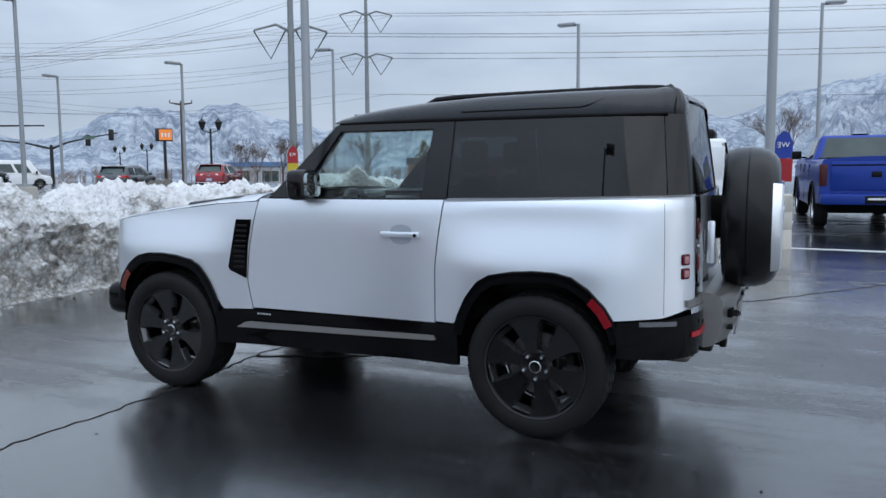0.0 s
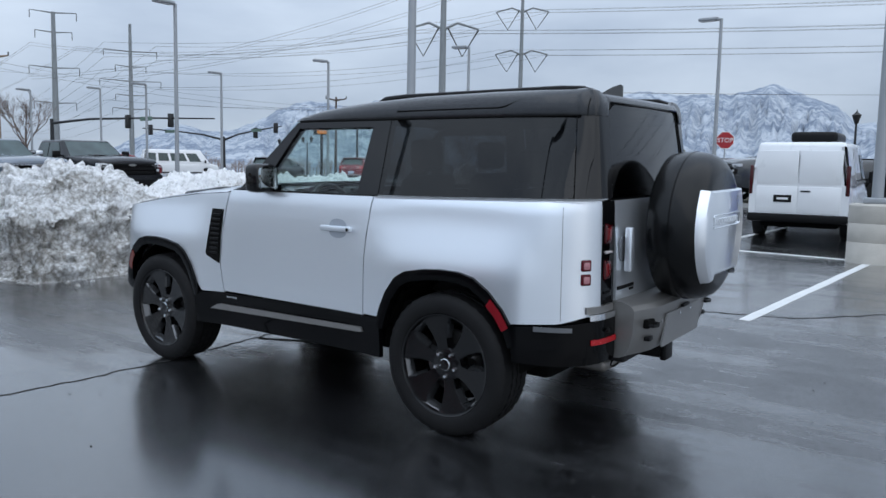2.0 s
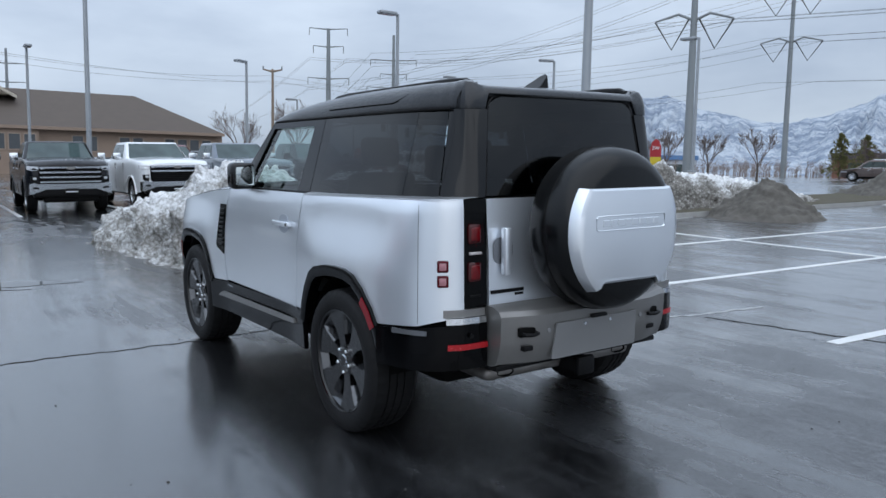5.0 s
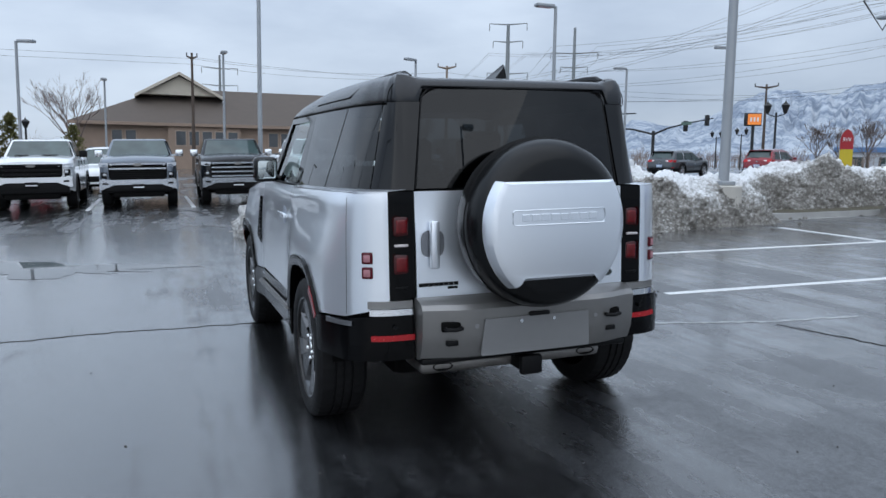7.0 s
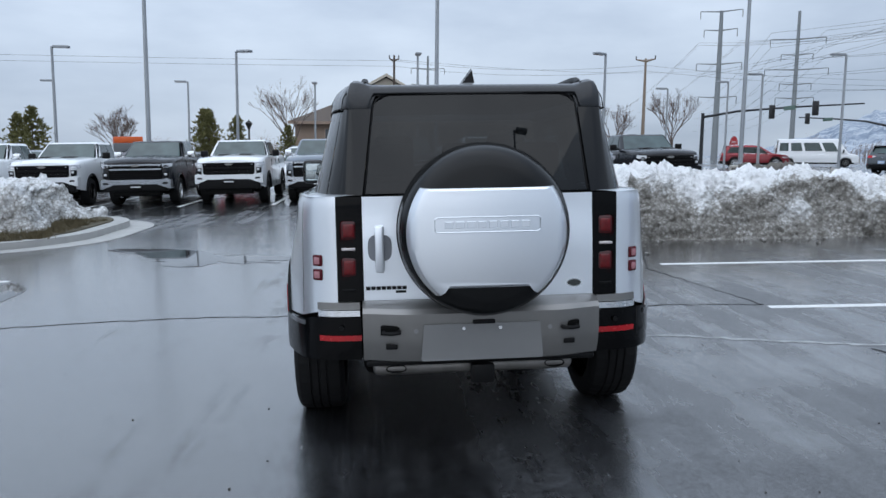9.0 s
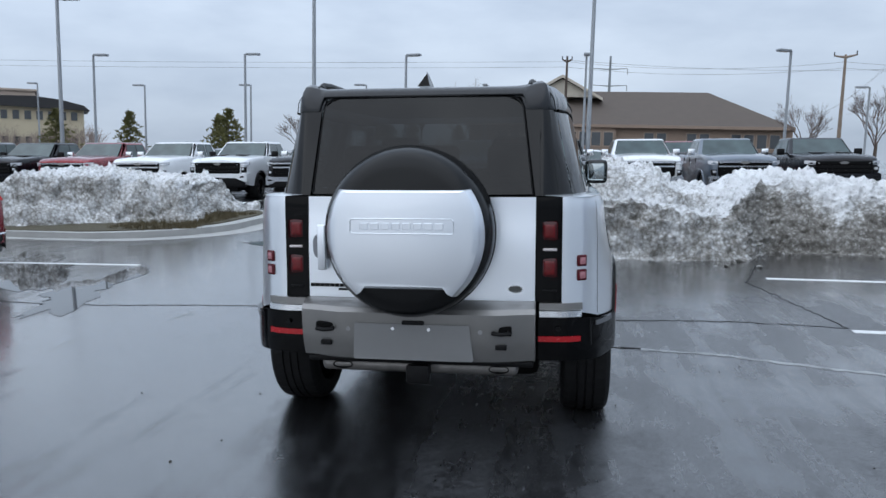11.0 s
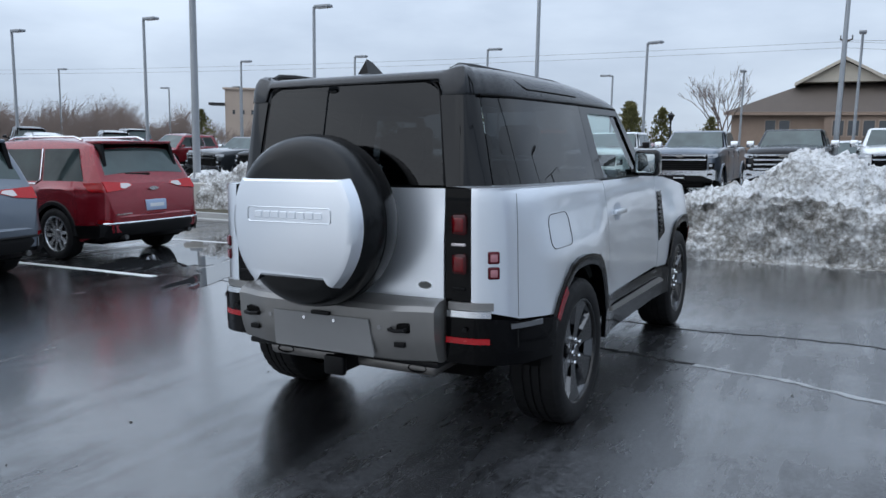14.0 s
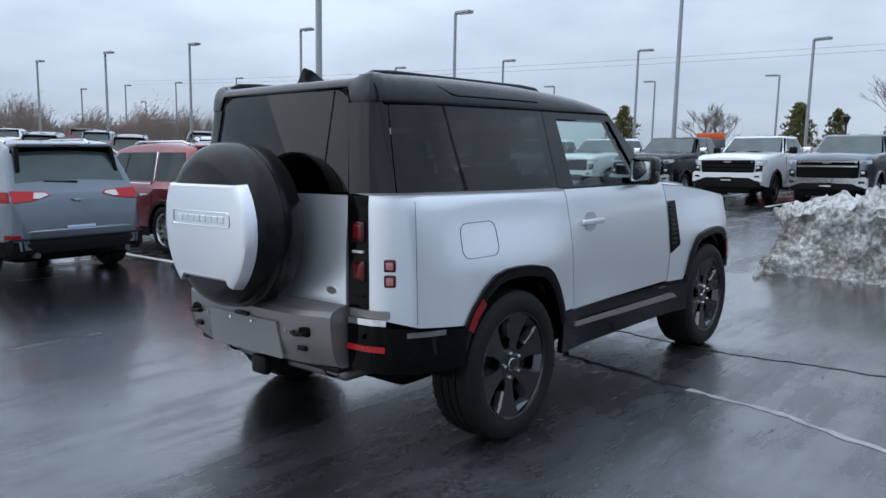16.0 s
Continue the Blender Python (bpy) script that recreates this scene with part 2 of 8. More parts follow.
# ---- ground ----
def asphalt_material():
    """Wet asphalt: fine aggregate, damp patches and thin standing water."""
    m = bpy.data.materials.new("wet_asphalt")
    m.use_nodes = True
    nt = m.node_tree
    N, Lk = nt.nodes, nt.links
    b = N["Principled BSDF"]
    co = N.new("ShaderNodeTexCoord")

    def nz(scale, detail=4, rough=0.55, sc=(1, 1, 1)):
        mp = N.new("ShaderNodeMapping")
        mp.inputs["Scale"].default_value = sc
        n = N.new("ShaderNodeTexNoise")
        n.inputs["Scale"].default_value = scale
        n.inputs["Detail"].default_value = detail
        n.inputs["Roughness"].default_value = rough
        Lk.new(co.outputs["Object"], mp.inputs[0])
        Lk.new(mp.outputs[0], n.inputs["Vector"])
        return n

    def remap(src, f0, f1, t0, t1, soft=True):
        r = N.new("ShaderNodeMapRange")
        r.interpolation_type = "SMOOTHSTEP" if soft else "LINEAR"
        for k, v in zip(("From Min", "From Max", "To Min", "To Max"), (f0, f1, t0, t1)):
            r.inputs[k].default_value = v
        Lk.new(src, r.inputs[0])
        return r.outputs[0]

    def mth(op, a, b, c=None):
        n = N.new("ShaderNodeMath")
        n.operation = op
        for k, v in enumerate((a, b) if c is None else (a, b, c)):
            if isinstance(v, (int, float)):
                n.inputs[k].default_value = v
            else:
                Lk.new(v, n.inputs[k])
        return n.outputs[0]

    wet = nz(0.16, 6, 0.58, (0.8, 0.8, 1)).outputs["Fac"]
    streak = nz(1.0, 7, 0.62, (0.20, 1.7, 1)).outputs["Fac"]
    rake = nz(3.2, 6, 0.7, (0.16, 1.6, 1)).outputs["Fac"]
    mid = nz(1.5, 7, 0.65).outputs["Fac"]
    grit = nz(34, 5, 0.7).outputs["Fac"]
    fine = nz(150, 3, 0.65).outputs["Fac"]
    stone = N.new("ShaderNodeTexVoronoi")
    stone.inputs["Scale"].default_value = 105
    Lk.new(co.outputs["Object"], stone.inputs["Vector"])
    def wetter(x, y, rx, ry):
        """A broad, ragged patch of melt water about a spot of the lot."""
        away = N.new("ShaderNodeVectorMath")
        away.operation = "LENGTH"
        place = N.new("ShaderNodeMapping")
        place.inputs["Location"].default_value = (-x / rx, -y / ry, 0)
        place.inputs["Scale"].default_value = (1 / rx, 1 / ry, 0)
        Lk.new(co.outputs["Object"], place.inputs[0])
        Lk.new(place.outputs[0], away.inputs[0])
        return remap(mth("MULTIPLY_ADD", mid, 0.6, away.outputs["Value"]), 0.85, 1.6, 1.0, 0.0)

    # run out along the low lane between the banks
    melt = wetter(-6.8, -3.4, 4.6, 2.7)
    # water film: broad patches drawn out along the lane by tyres and the plough blade
    film = remap(mth("MULTIPLY_ADD", streak, 0.70, mth("MULTIPLY_ADD", rake, 0.34, mth("MULTIPLY_ADD", mid, 0.40, mth("MULTIPLY_ADD", melt, 0.18, wet)))), 0.97, 1.30, 0.0, 1.0)
    c = N.new("ShaderNodeMix")
    c.data_type = "RGBA"
    c.inputs[6].default_value = (0.047, 0.049, 0.053, 1)
    c.inputs[7].default_value = (0.010, 0.0105, 0.0115, 1)
    Lk.new(film, c.inputs["Factor"])
    c2 = N.new("ShaderNodeVectorMath")
    c2.operation = "SCALE"
    Lk.new(c.outputs[2], c2.inputs[0])
    Lk.new(mth("MULTIPLY", remap(grit, 0.3, 0.7, 0.35, 2.0), remap(stone.outputs["Distance"], 0.0, 0.9, 1.5, 0.5)), c2.inputs["Scale"])
    # pale salt specks
    salt = remap(nz(60, 2, 0.5).outputs["Fac"], 0.70, 0.76, 0.0, 0.5)
    c3 = N.new("ShaderNodeMix")
    c3.data_type = "RGBA"
    c3.inputs[7].default_value = (0.22, 0.23, 0.24, 1)
    Lk.new(salt, c3.inputs["Factor"])
    Lk.new(c2.outputs[0], c3.inputs[6])
    Lk.new(c3.outputs[2], b.inputs["Base Color"])
    Lk.new(remap(mth("MULTIPLY_ADD", grit, 0.25, film), 0.0, 1.2, 0.38, 0.19, False), b.inputs["Roughness"])
    b.inputs["Specular IOR Level"].default_value = 0.75
    b.inputs["IOR"].default_value = 1.5
    Lk.new(remap(film, 0.1, 1.0, 0.15, 1.0, False), b.inputs["Coat Weight"])
    b.inputs["Coat IOR"].default_value = 1.62
    Lk.new(mth("MULTIPLY", remap(mth("MULTIPLY_ADD", grit, 0.3, film), 0.0, 1.1, 0.27, 0.15, False), remap(mth("MULTIPLY_ADD", mid, 0.30, film), 1.02, 1.25, 1.0, 0.6)), b.inputs["Coat Roughness"])
    bp = N.new("ShaderNodeBump")
    bp.inputs["Distance"].default_value = 0.006
    Lk.new(remap(film, 0.0, 1.0, 0.55, 0.28, False), bp.inputs["Strength"])
    Lk.new(mth("MULTIPLY_ADD", grit, 0.8, fine), bp.inputs["Height"])
    bp2 = N.new("ShaderNodeBump")
    bp2.inputs["Distance"].default_value = 0.03
    Lk.new(remap(film, 0.2, 1.0, 0.20, 0.05, False), bp2.inputs["Strength"])
    Lk.new(mth("MULTIPLY_ADD", streak, 0.6, mid), bp2.inputs["Height"])
    Lk.new(bp.outputs[0], bp2.inputs["Normal"])
    Lk.new(bp2.outputs[0], b.inputs["Normal"])
    bp3 = N.new("ShaderNodeBump")
    bp3.inputs["Distance"].default_value = 0.006
    Lk.new(remap(film, 0.5, 1.0, 0.26, 0.12, False), bp3.inputs["Strength"])
    Lk.new(mth("MULTIPLY_ADD", mid, 2.0, grit), bp3.inputs["Height"])
    Lk.new(bp3.outputs[0], b.inputs["Coat Normal"])
    return m


M_ASPHALT = asphalt_material()


def make_ground():
    bm = bmesh.new()
    def axis(n):
        return [math.copysign(abs(k / n) ** 2.6 * 2600 + abs(k / n) * 60, k) for k in range(-n, n + 1)]
    xs, ys = axis(100), axis(100)
    V = [[bm.verts.new((x, y, ground_z(x, y))) for y in ys] for x in xs]
    for i in range(len(xs) - 1):
        for j in range(len(ys) - 1):
            bm.faces.new((V[i][j], V[i + 1][j], V[i + 1][j + 1], V[i][j + 1]))
    g = part("ground", bm, M_ASPHALT, fix=False)
    return tagged(g, "wet dark asphalt car park with thin puddles", "ground", kind="structure")


make_ground()


def strip(name, pts, w, material, lift, label, jitter=0.0, step=0.4):
    """A thin flat band laid on the ground along points."""
    bm = bmesh.new()
    P = []
    for (x0, y0), (x1, y1) in zip(pts, pts[1:]):
        n = max(1, int(math.hypot(x1 - x0, y1 - y0) / step))
        P += [(lerp(x0, x1, k / n), lerp(y0, y1, k / n)) for k in range(n)]
    P.append(pts[-1])
    L, R = [], []
    for i, (x, y) in enumerate(P):
        a, b = P[max(i - 1, 0)], P[min(i + 1, len(P) - 1)]
        dx, dy = b[0] - a[0], b[1] - a[1]
        d = math.hypot(dx, dy)
        nx, ny = -dy / d, dx / d
        ww = w * (1 + (random.uniform(-0.5, 0.5) if jitter > 0.01 else random.uniform(-0.06, 0.06)))
        ox = random.uniform(-jitter, jitter)
        for s, out in ((0.5, L), (-0.5, R)):
            px, py = x + nx * (ww * s + ox), y + ny * (ww * s + ox)
            out.append(bm.verts.new((px, py, ground_z(px, py) + lift)))
    for i in range(len(P) - 1):
        bm.faces.new((R[i], R[i + 1], L[i + 1], L[i]))
    r = bmesh.ops.extrude_face_region(bm, geom=bm.faces[:])
    bmesh.ops.translate(bm, vec=(0, 0, -0.02), verts=[v for v in r["geom"] if isinstance(v, bmesh.types.BMVert)])
    return tagged(part(name, bm, material), label, "line", kind="structure")


# bay lines of the double row beside the parked car
for k in range(-2, 4):
    x0 = -3.68 + 2.75 * k
    if k < 0:
        continue
    strip("bay_line", [(x0, 3.2), (x0 + 0.075 * 11, 14.2)], 0.11, M_LINE, 0.004, "white painted parking bay line", 0.004)
strip("bay_head_line", [(-5.6, 9.34), (9.5, 8.2)], 0.11, M_LINE, 0.006, "white painted line heading the parking bays", 0.004)
for x0 in (-3.84, -1.04, 1.75):
    strip("bay_line", [(x0, -5.05), (x0 + 0.02, -10.5)], 0.11, M_LINE, 0.004, "worn white parking bay line", 0.006)
for k in range(-7, 5):
    y0 = -0.75 + 2.7 * k
    strip("bay_line", [(-16.6, y0), (-22.4, y0)], 0.11, M_LINE, 0.004, "white painted parking bay line between pickups")
# cracks and a salt-filled seam
M_CRACK = mat("open_crack", (0.006, 0.006, 0.006), 0.9, 0, 0.2, 20)
M_SEAM = mat("salted_seam", (0.30, 0.31, 0.32), 0.6, 0, 0.5, 14, bump=0.3, bscale=90)
strip("crack", [(-1.3, -6.4), (-1.17, -4.0), (-1.3, -2.9), (-1.34, -2.2), (-1.24, -1.1), (-1.29, 0.0), (-1.12, 1.1), (-1.2, 2.3), (-1.05, 3.2)], 0.015, M_CRACK, 0.003, "dark open crack across the asphalt", 0.02, 0.07)
strip("crack", [(-1.26, -0.1), (-0.7, 0.1), (-0.3, 0.31), (-0.09, 1.4)], 0.035, M_CRACK, 0.003, "dark sealed crack in the asphalt", 0.02, 0.06)
strip("seam", [(-0.1, 1.35), (0.03, 2.0), (0.3, 2.65), (0.5, 3.25), (0.62, 4.1)], 0.045, M_SEAM, 0.004, "pale salt-filled seam in the asphalt", 0.014, 0.06)


strip("crack", [(-10.74, -4.4), (-10.42, -3.82), (-10.43, -3.2)], 0.05, M_CRACK, 0.003, "dark sealed joint in the asphalt", 0.02, 0.07)
strip("crack", [(-14.9, -1.3), (-15.6, -0.95), (-14.4, -0.7), (-13.65, -0.6)], 0.06, M_CRACK, 0.003, "dark crack between the parked rows", 0.03, 0.1)
strip("crack", [(0.6, 3.2), (2.2, 3.6), (3.6, 5.2), (6.5, 6.0)], 0.02, M_CRACK, 0.003, "thin dark crack across the bays", 0.02, 0.07)
strip("crack", [(-4.9, 3.4), (-3.4, 2.9), (-1.05, 3.2)], 0.012, M_CRACK, 0.003, "hairline crack in the asphalt", 0.02, 0.07)


# ---- standing water ----
M_WATER = mat("standing_water", (0.022, 0.023, 0.025), 0.02, 0.0, 0.2, 1.5, rvar=0.015, spec=0.45, bump=0.01, bscale=7)


def puddle(x, y, rx, ry, turn, seed, label):
    """A shallow sheet of water with a ragged outline, a few millimetres over the asphalt."""
    bm = bmesh.new()
    ring = []
    for k in range(120):
        t = 2 * math.pi * k / 120
        f = 1 + 0.75 * fractal((math.cos(t) * 1.3 + seed, math.sin(t) * 1.3, seed * 0.37), 5, 0.6)
        u, v = rx * f * math.cos(t), ry * f * math.sin(t)
        px = x + u * math.cos(turn) - v * math.sin(turn)
        py = y + u * math.sin(turn) + v * math.cos(turn)
        ring.append(bm.verts.new((px, py, ground_z(px, py) + 0.0035)))
    c = bm.verts.new((x, y, ground_z(x, y) + 0.0035))
    for p, q in zip(ring, ring[1:] + ring[:1]):
        bm.faces.new((p, q, c))
    r = bmesh.ops.extrude_face_region(bm, geom=bm.faces[:])
    bmesh.ops.translate(bm, vec=(0, 0, -0.02), verts=[w for w in r["geom"] if isinstance(w, bmesh.types.BMVert)])
    return tagged(part("puddle", bm, M_WATER), label, "puddle", kind="structure")


puddle(-2.9, -6.5, 2.3, 0.62, 0.45, 1.7, "shallow meltwater puddle on dark asphalt")
puddle(-1.9, -4.6, 1.3, 0.34, 0.2, 8.3, "thin meltwater streak on dark asphalt")
puddle(-5.6, -3.1, 1.5, 0.55, 1.0, 5.3, "thin sheet of meltwater on dark asphalt")


# ---- snow banks ----
def snow_material(name, low, high):
    m = bpy.data.materials.new(name)
    m.use_nodes = True
    nt = m.node_tree
    N, Lk = nt.nodes, nt.links
    b = N["Principled BSDF"]
    co = N.new("ShaderNodeTexCoord")
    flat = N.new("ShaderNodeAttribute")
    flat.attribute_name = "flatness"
    n1 = N.new("ShaderNodeTexNoise")
    n1.inputs["Scale"].default_value = 1.3
    n1.inputs["Detail"].default_value = 10
    n1.inputs["Roughness"].default_value = 0.68
    n2 = N.new("ShaderNodeTexNoise")
    n2.inputs["Scale"].default_value = 34
    n2.inputs["Detail"].default_value = 8
    n2.inputs["Roughness"].default_value = 0.8
    for n in (n1, n2):
        Lk.new(co.outputs["Object"], n.inputs["Vector"])
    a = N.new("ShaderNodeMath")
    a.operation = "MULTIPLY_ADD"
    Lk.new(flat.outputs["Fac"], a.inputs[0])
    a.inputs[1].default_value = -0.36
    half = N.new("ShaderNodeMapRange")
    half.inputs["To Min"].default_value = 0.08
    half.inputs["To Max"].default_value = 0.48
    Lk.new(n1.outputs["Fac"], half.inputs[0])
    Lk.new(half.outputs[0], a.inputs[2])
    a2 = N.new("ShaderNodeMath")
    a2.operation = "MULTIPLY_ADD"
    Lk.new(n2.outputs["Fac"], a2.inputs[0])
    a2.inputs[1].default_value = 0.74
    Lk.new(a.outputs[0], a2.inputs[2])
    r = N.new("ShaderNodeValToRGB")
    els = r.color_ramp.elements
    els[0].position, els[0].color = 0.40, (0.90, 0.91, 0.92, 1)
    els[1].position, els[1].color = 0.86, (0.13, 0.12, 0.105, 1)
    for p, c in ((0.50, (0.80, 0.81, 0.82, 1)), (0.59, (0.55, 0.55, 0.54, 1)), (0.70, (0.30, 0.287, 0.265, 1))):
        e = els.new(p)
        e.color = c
    # lumps differ in how much grit they carry; the stretch past the lot's middle is the dirtiest
    vor = N.new("ShaderNodeTexVoronoi")
    vor.inputs["Scale"].default_value = 6.5
    Lk.new(co.outputs["Object"], vor.inputs["Vector"])
    sepc = N.new("ShaderNodeSeparateColor")
    Lk.new(vor.outputs["Color"], sepc.inputs[0])
    a3 = N.new("ShaderNodeMath")
    a3.operation = "MULTIPLY_ADD"
    Lk.new(sepc.outputs[0], a3.inputs[0])
    a3.inputs[1].default_value = 0.07
    Lk.new(a2.outputs[0], a3.inputs[2])
    pos = N.new("ShaderNodeSeparateXYZ")
    Lk.new(co.outputs["Object"], pos.inputs[0])
    grime = N.new("ShaderNodeMapRange")
    for k_, v_ in zip(("From Min", "From Max", "To Min", "To Max"), (1.5, 5.0, low, high)):
        grime.inputs[k_].default_value = v_
    Lk.new(pos.outputs[1], grime.inputs[0])
    a4 = N.new("ShaderNodeMath")
    a4.operation = "ADD"
    Lk.new(a3.outputs[0], a4.inputs[0])
    Lk.new(grime.outputs[0], a4.inputs[1])
    # grit and crevice shade between small clods, both put into the colour
    crease = N.new("ShaderNodeTexVoronoi")
    crease.inputs["Scale"].default_value = 15.0
    Lk.new(co.outputs["Object"], crease.inputs["Vector"])
    a5 = N.new("ShaderNodeMath")
    a5.operation = "MULTIPLY_ADD"
    Lk.new(crease.outputs["Distance"], a5.inputs[0])
    a5.inputs[1].default_value = 0.26
    Lk.new(a4.outputs[0], a5.inputs[2])
    a6 = N.new("ShaderNodeMath")
    a6.operation = "SUBTRACT"
    Lk.new(a5.outputs[0], a6.inputs[0])
    a6.inputs[1].default_value = 0.085
    Lk.new(a6.outputs[0], r.inputs[0])
    Lk.new(r.outputs[0], b.inputs["Base Color"])
    b.inputs["Roughness"].default_value = 0.75
    bp = N.new("ShaderNodeBump")
    bp.inputs["Strength"].default_value = 1.0
    bp.inputs["Distance"].default_value = 0.035
    Lk.new(n2.outputs["Fac"], bp.inputs["Height"])
    clod = N.new("ShaderNodeTexVoronoi")
    clod.inputs["Scale"].default_value = 9.0
    Lk.new(co.outputs["Object"], clod.inputs["Vector"])
    bp2 = N.new("ShaderNodeBump")
    bp2.invert = True
    bp2.inputs["Strength"].default_value = 0.6
    bp2.inputs["Distance"].default_value = 0.06
    Lk.new(clod.outputs["Distance"], bp2.inputs["Height"])
    Lk.new(bp.outputs[0], bp2.inputs["Normal"])
    Lk.new(bp2.outputs[0], b.inputs["Normal"])
    return m


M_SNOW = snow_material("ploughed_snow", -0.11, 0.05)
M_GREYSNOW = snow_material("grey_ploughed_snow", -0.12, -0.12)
M_DIRT = mat("dirt_heap", (0.055, 0.046, 0.037), 0.95, 0, 0.55, 5, bump=1.0, bscale=22, second=(0.17, 0.158, 0.14))


def pillow(p, k):
    """Boulder-like lumps, k to the metre, with creases between."""
    d, c = noise.voronoi(p * k + noise.noise_vector(p * k * 0.8) * 0.3)
    return (1.0 - 1.9 * d[0] * d[0]) * (0.45 + 1.1 * noise.cell(c[0] * 7.31)) - 0.4 - 0.35 * smooth(0.10, 0.0, d[1] - d[0])


def crumble(p, lumps):
    """Relief of broken, refrozen snow: blocks, fist-sized lumps, crumbs."""
    return lumps * (0.17 * pillow(p, 1.5) + 0.22 * pillow(p + Vector((3, 1, 2)), 3.6) + 0.25 * pillow(p + 0.10 * noise.noise_vector(p * 3), 7.5) * smooth(-0.35, 0.3, fractal(p * 0.9, 2, 0.5)) + 0.16 * pillow(p, 16.0) + 0.55 * fractal(p * 1.1, 6, 0.55))


def snow_bank(name, columns, ys, height, label, seed=0.0, lumps=0.22, material=None, base=0.0):
    """A ploughed bank: rows of points columns(y), raised to height(x, y) and broken up along the normals."""
    bm = bmesh.new()
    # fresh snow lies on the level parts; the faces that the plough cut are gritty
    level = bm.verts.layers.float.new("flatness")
    V = []
    e = 0.02
    for y in ys:
        row = []
        for x in columns(y):
            h = max(height(x, y), -0.3)
            gx = (max(height(x + e, y), -0.3) - max(height(x - e, y), -0.3)) / (2 * e)
            gy = (max(height(x, y + e), -0.3) - max(height(x, y - e), -0.3)) / (2 * e)
            n = Vector((-gx, -gy, 1.0)).normalized()
            p = Vector((x, y, ground_z(x, y) + base + max(h, -0.06)))
            k = smooth(-0.03, 0.10, h)
            if k > 0:
                p += n * (k * crumble(Vector((p.x, p.y, p.z * 1.3 + seed)), lumps * (1.15 + 0.35 * smooth(3.6, 1.5, y))))
            v = bm.verts.new(p)
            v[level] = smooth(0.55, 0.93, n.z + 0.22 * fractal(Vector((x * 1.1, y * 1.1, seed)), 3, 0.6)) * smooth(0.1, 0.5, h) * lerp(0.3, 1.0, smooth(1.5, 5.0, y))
            row.append((v, h))
        V.append(row)
    for r0, r1 in zip(V, V[1:]):
        for k in range(len(r0) - 1):
            q = (r0[k], r1[k], r1[k + 1], r0[k + 1])
            if max(c[1] for c in q) > -0.03:
                bm.faces.new([c[0] for c in q])
    bmesh.ops.delete(bm, geom=[v for v in bm.verts if not v.link_faces], context="VERTS")
    bm.normal_update()
    if sum(f.normal.z for f in bm.faces) < 0:
        bmesh.ops.reverse_faces(bm, faces=bm.faces[:])
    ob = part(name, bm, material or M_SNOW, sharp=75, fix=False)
    return tagged(ob, label, "dirt heap" if name == "dirt_heap" else "snow bank", kind="stuff")


def steps(a, b, size):
    return list(np.linspace(a, b, max(2, round(abs(b - a) / size)), endpoint=False))


def ridge_h(along, across, crest, foot):
    """Height of a bank with a steep face: across runs from 0 at the foot."""
    return crest * min(1.0, max(-0.3, (across / foot) if across < 0 else smooth(0, 1, min(1.0, across / foot)) ** 0.62))


CREST = [(-0.9, 1.0), (-0.1, 1.05), (0.5, 1.3), (1.2, 1.42), (1.9, 1.32), (2.7, 0.98), (3.3, 1.02), (3.9, 1.15), (4.9, 1.18), (6.0, 0.98), (7.3, 1.10), (8.6, 0.95), (9.6, 0.92), (10.3, 0.85), (11.6, 1.1), (13.1, 1.42), (14.6, 1.02), (17, 0.9), (20, 0.5), (21, 0.1)]
FOOT = [(-0.6, -5.9), (0.0, -5.35), (1.4, -5.1), (2.4, -5.05), (3.4, -5.3), (3.9, -6.1), (6.8, -5.85), (8.0, -6.1), (9.2, -6.15), (10.1, -6.3), (10.7, -7.1), (11.4, -7.4), (13, -7.3), (21, -7.6)]


def bank_main(x, y):
    c = table(CREST, y)
    d_front = (table(FOOT, y) - x)
    d_back = (x + 9.7 + 0.25 * math.sin(y * 1.3))
    d_end = min(y + 0.08 - 0.10 * (x + 5.3) + 0.06 * math.sin(x * 5), 21.2 - y)
    f = ridge_h(0, d_front, 1.0, 0.62 + 0.51 * smooth(2.6, 4.2, y))
    # a lower shelf in front of the crest
    shelf = 0.62 + 0.38 * smooth(2.6, 4.2, y)
    g = min(f, shelf + (1 - shelf) * smooth(1.1, 2.1, d_front)) if d_front > 0 else f
    bk = min(1.0, max(-0.3, d_back / 1.3))
    en = min(1.0, max(-0.3, d_end / 0.42 if d_end < 0 else (0.60 + 0.40 * smooth(0.9, 1.9, d_end)) * smooth(0, 0.42, d_end) ** 0.7))
    return c * min(g, bk, en) if min(g, bk, en) > 0 else min(g, bk, en)


def main_columns(y):
    f = table(FOOT, y) + 0.25
    return steps(f, f - 1.0, 0.02) + steps(f - 1.0, f - 2.2, 0.04) + list(np.linspace(f - 2.2, -10.4, 50))


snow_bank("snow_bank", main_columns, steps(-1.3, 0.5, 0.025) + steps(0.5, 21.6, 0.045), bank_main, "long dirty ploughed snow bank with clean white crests")


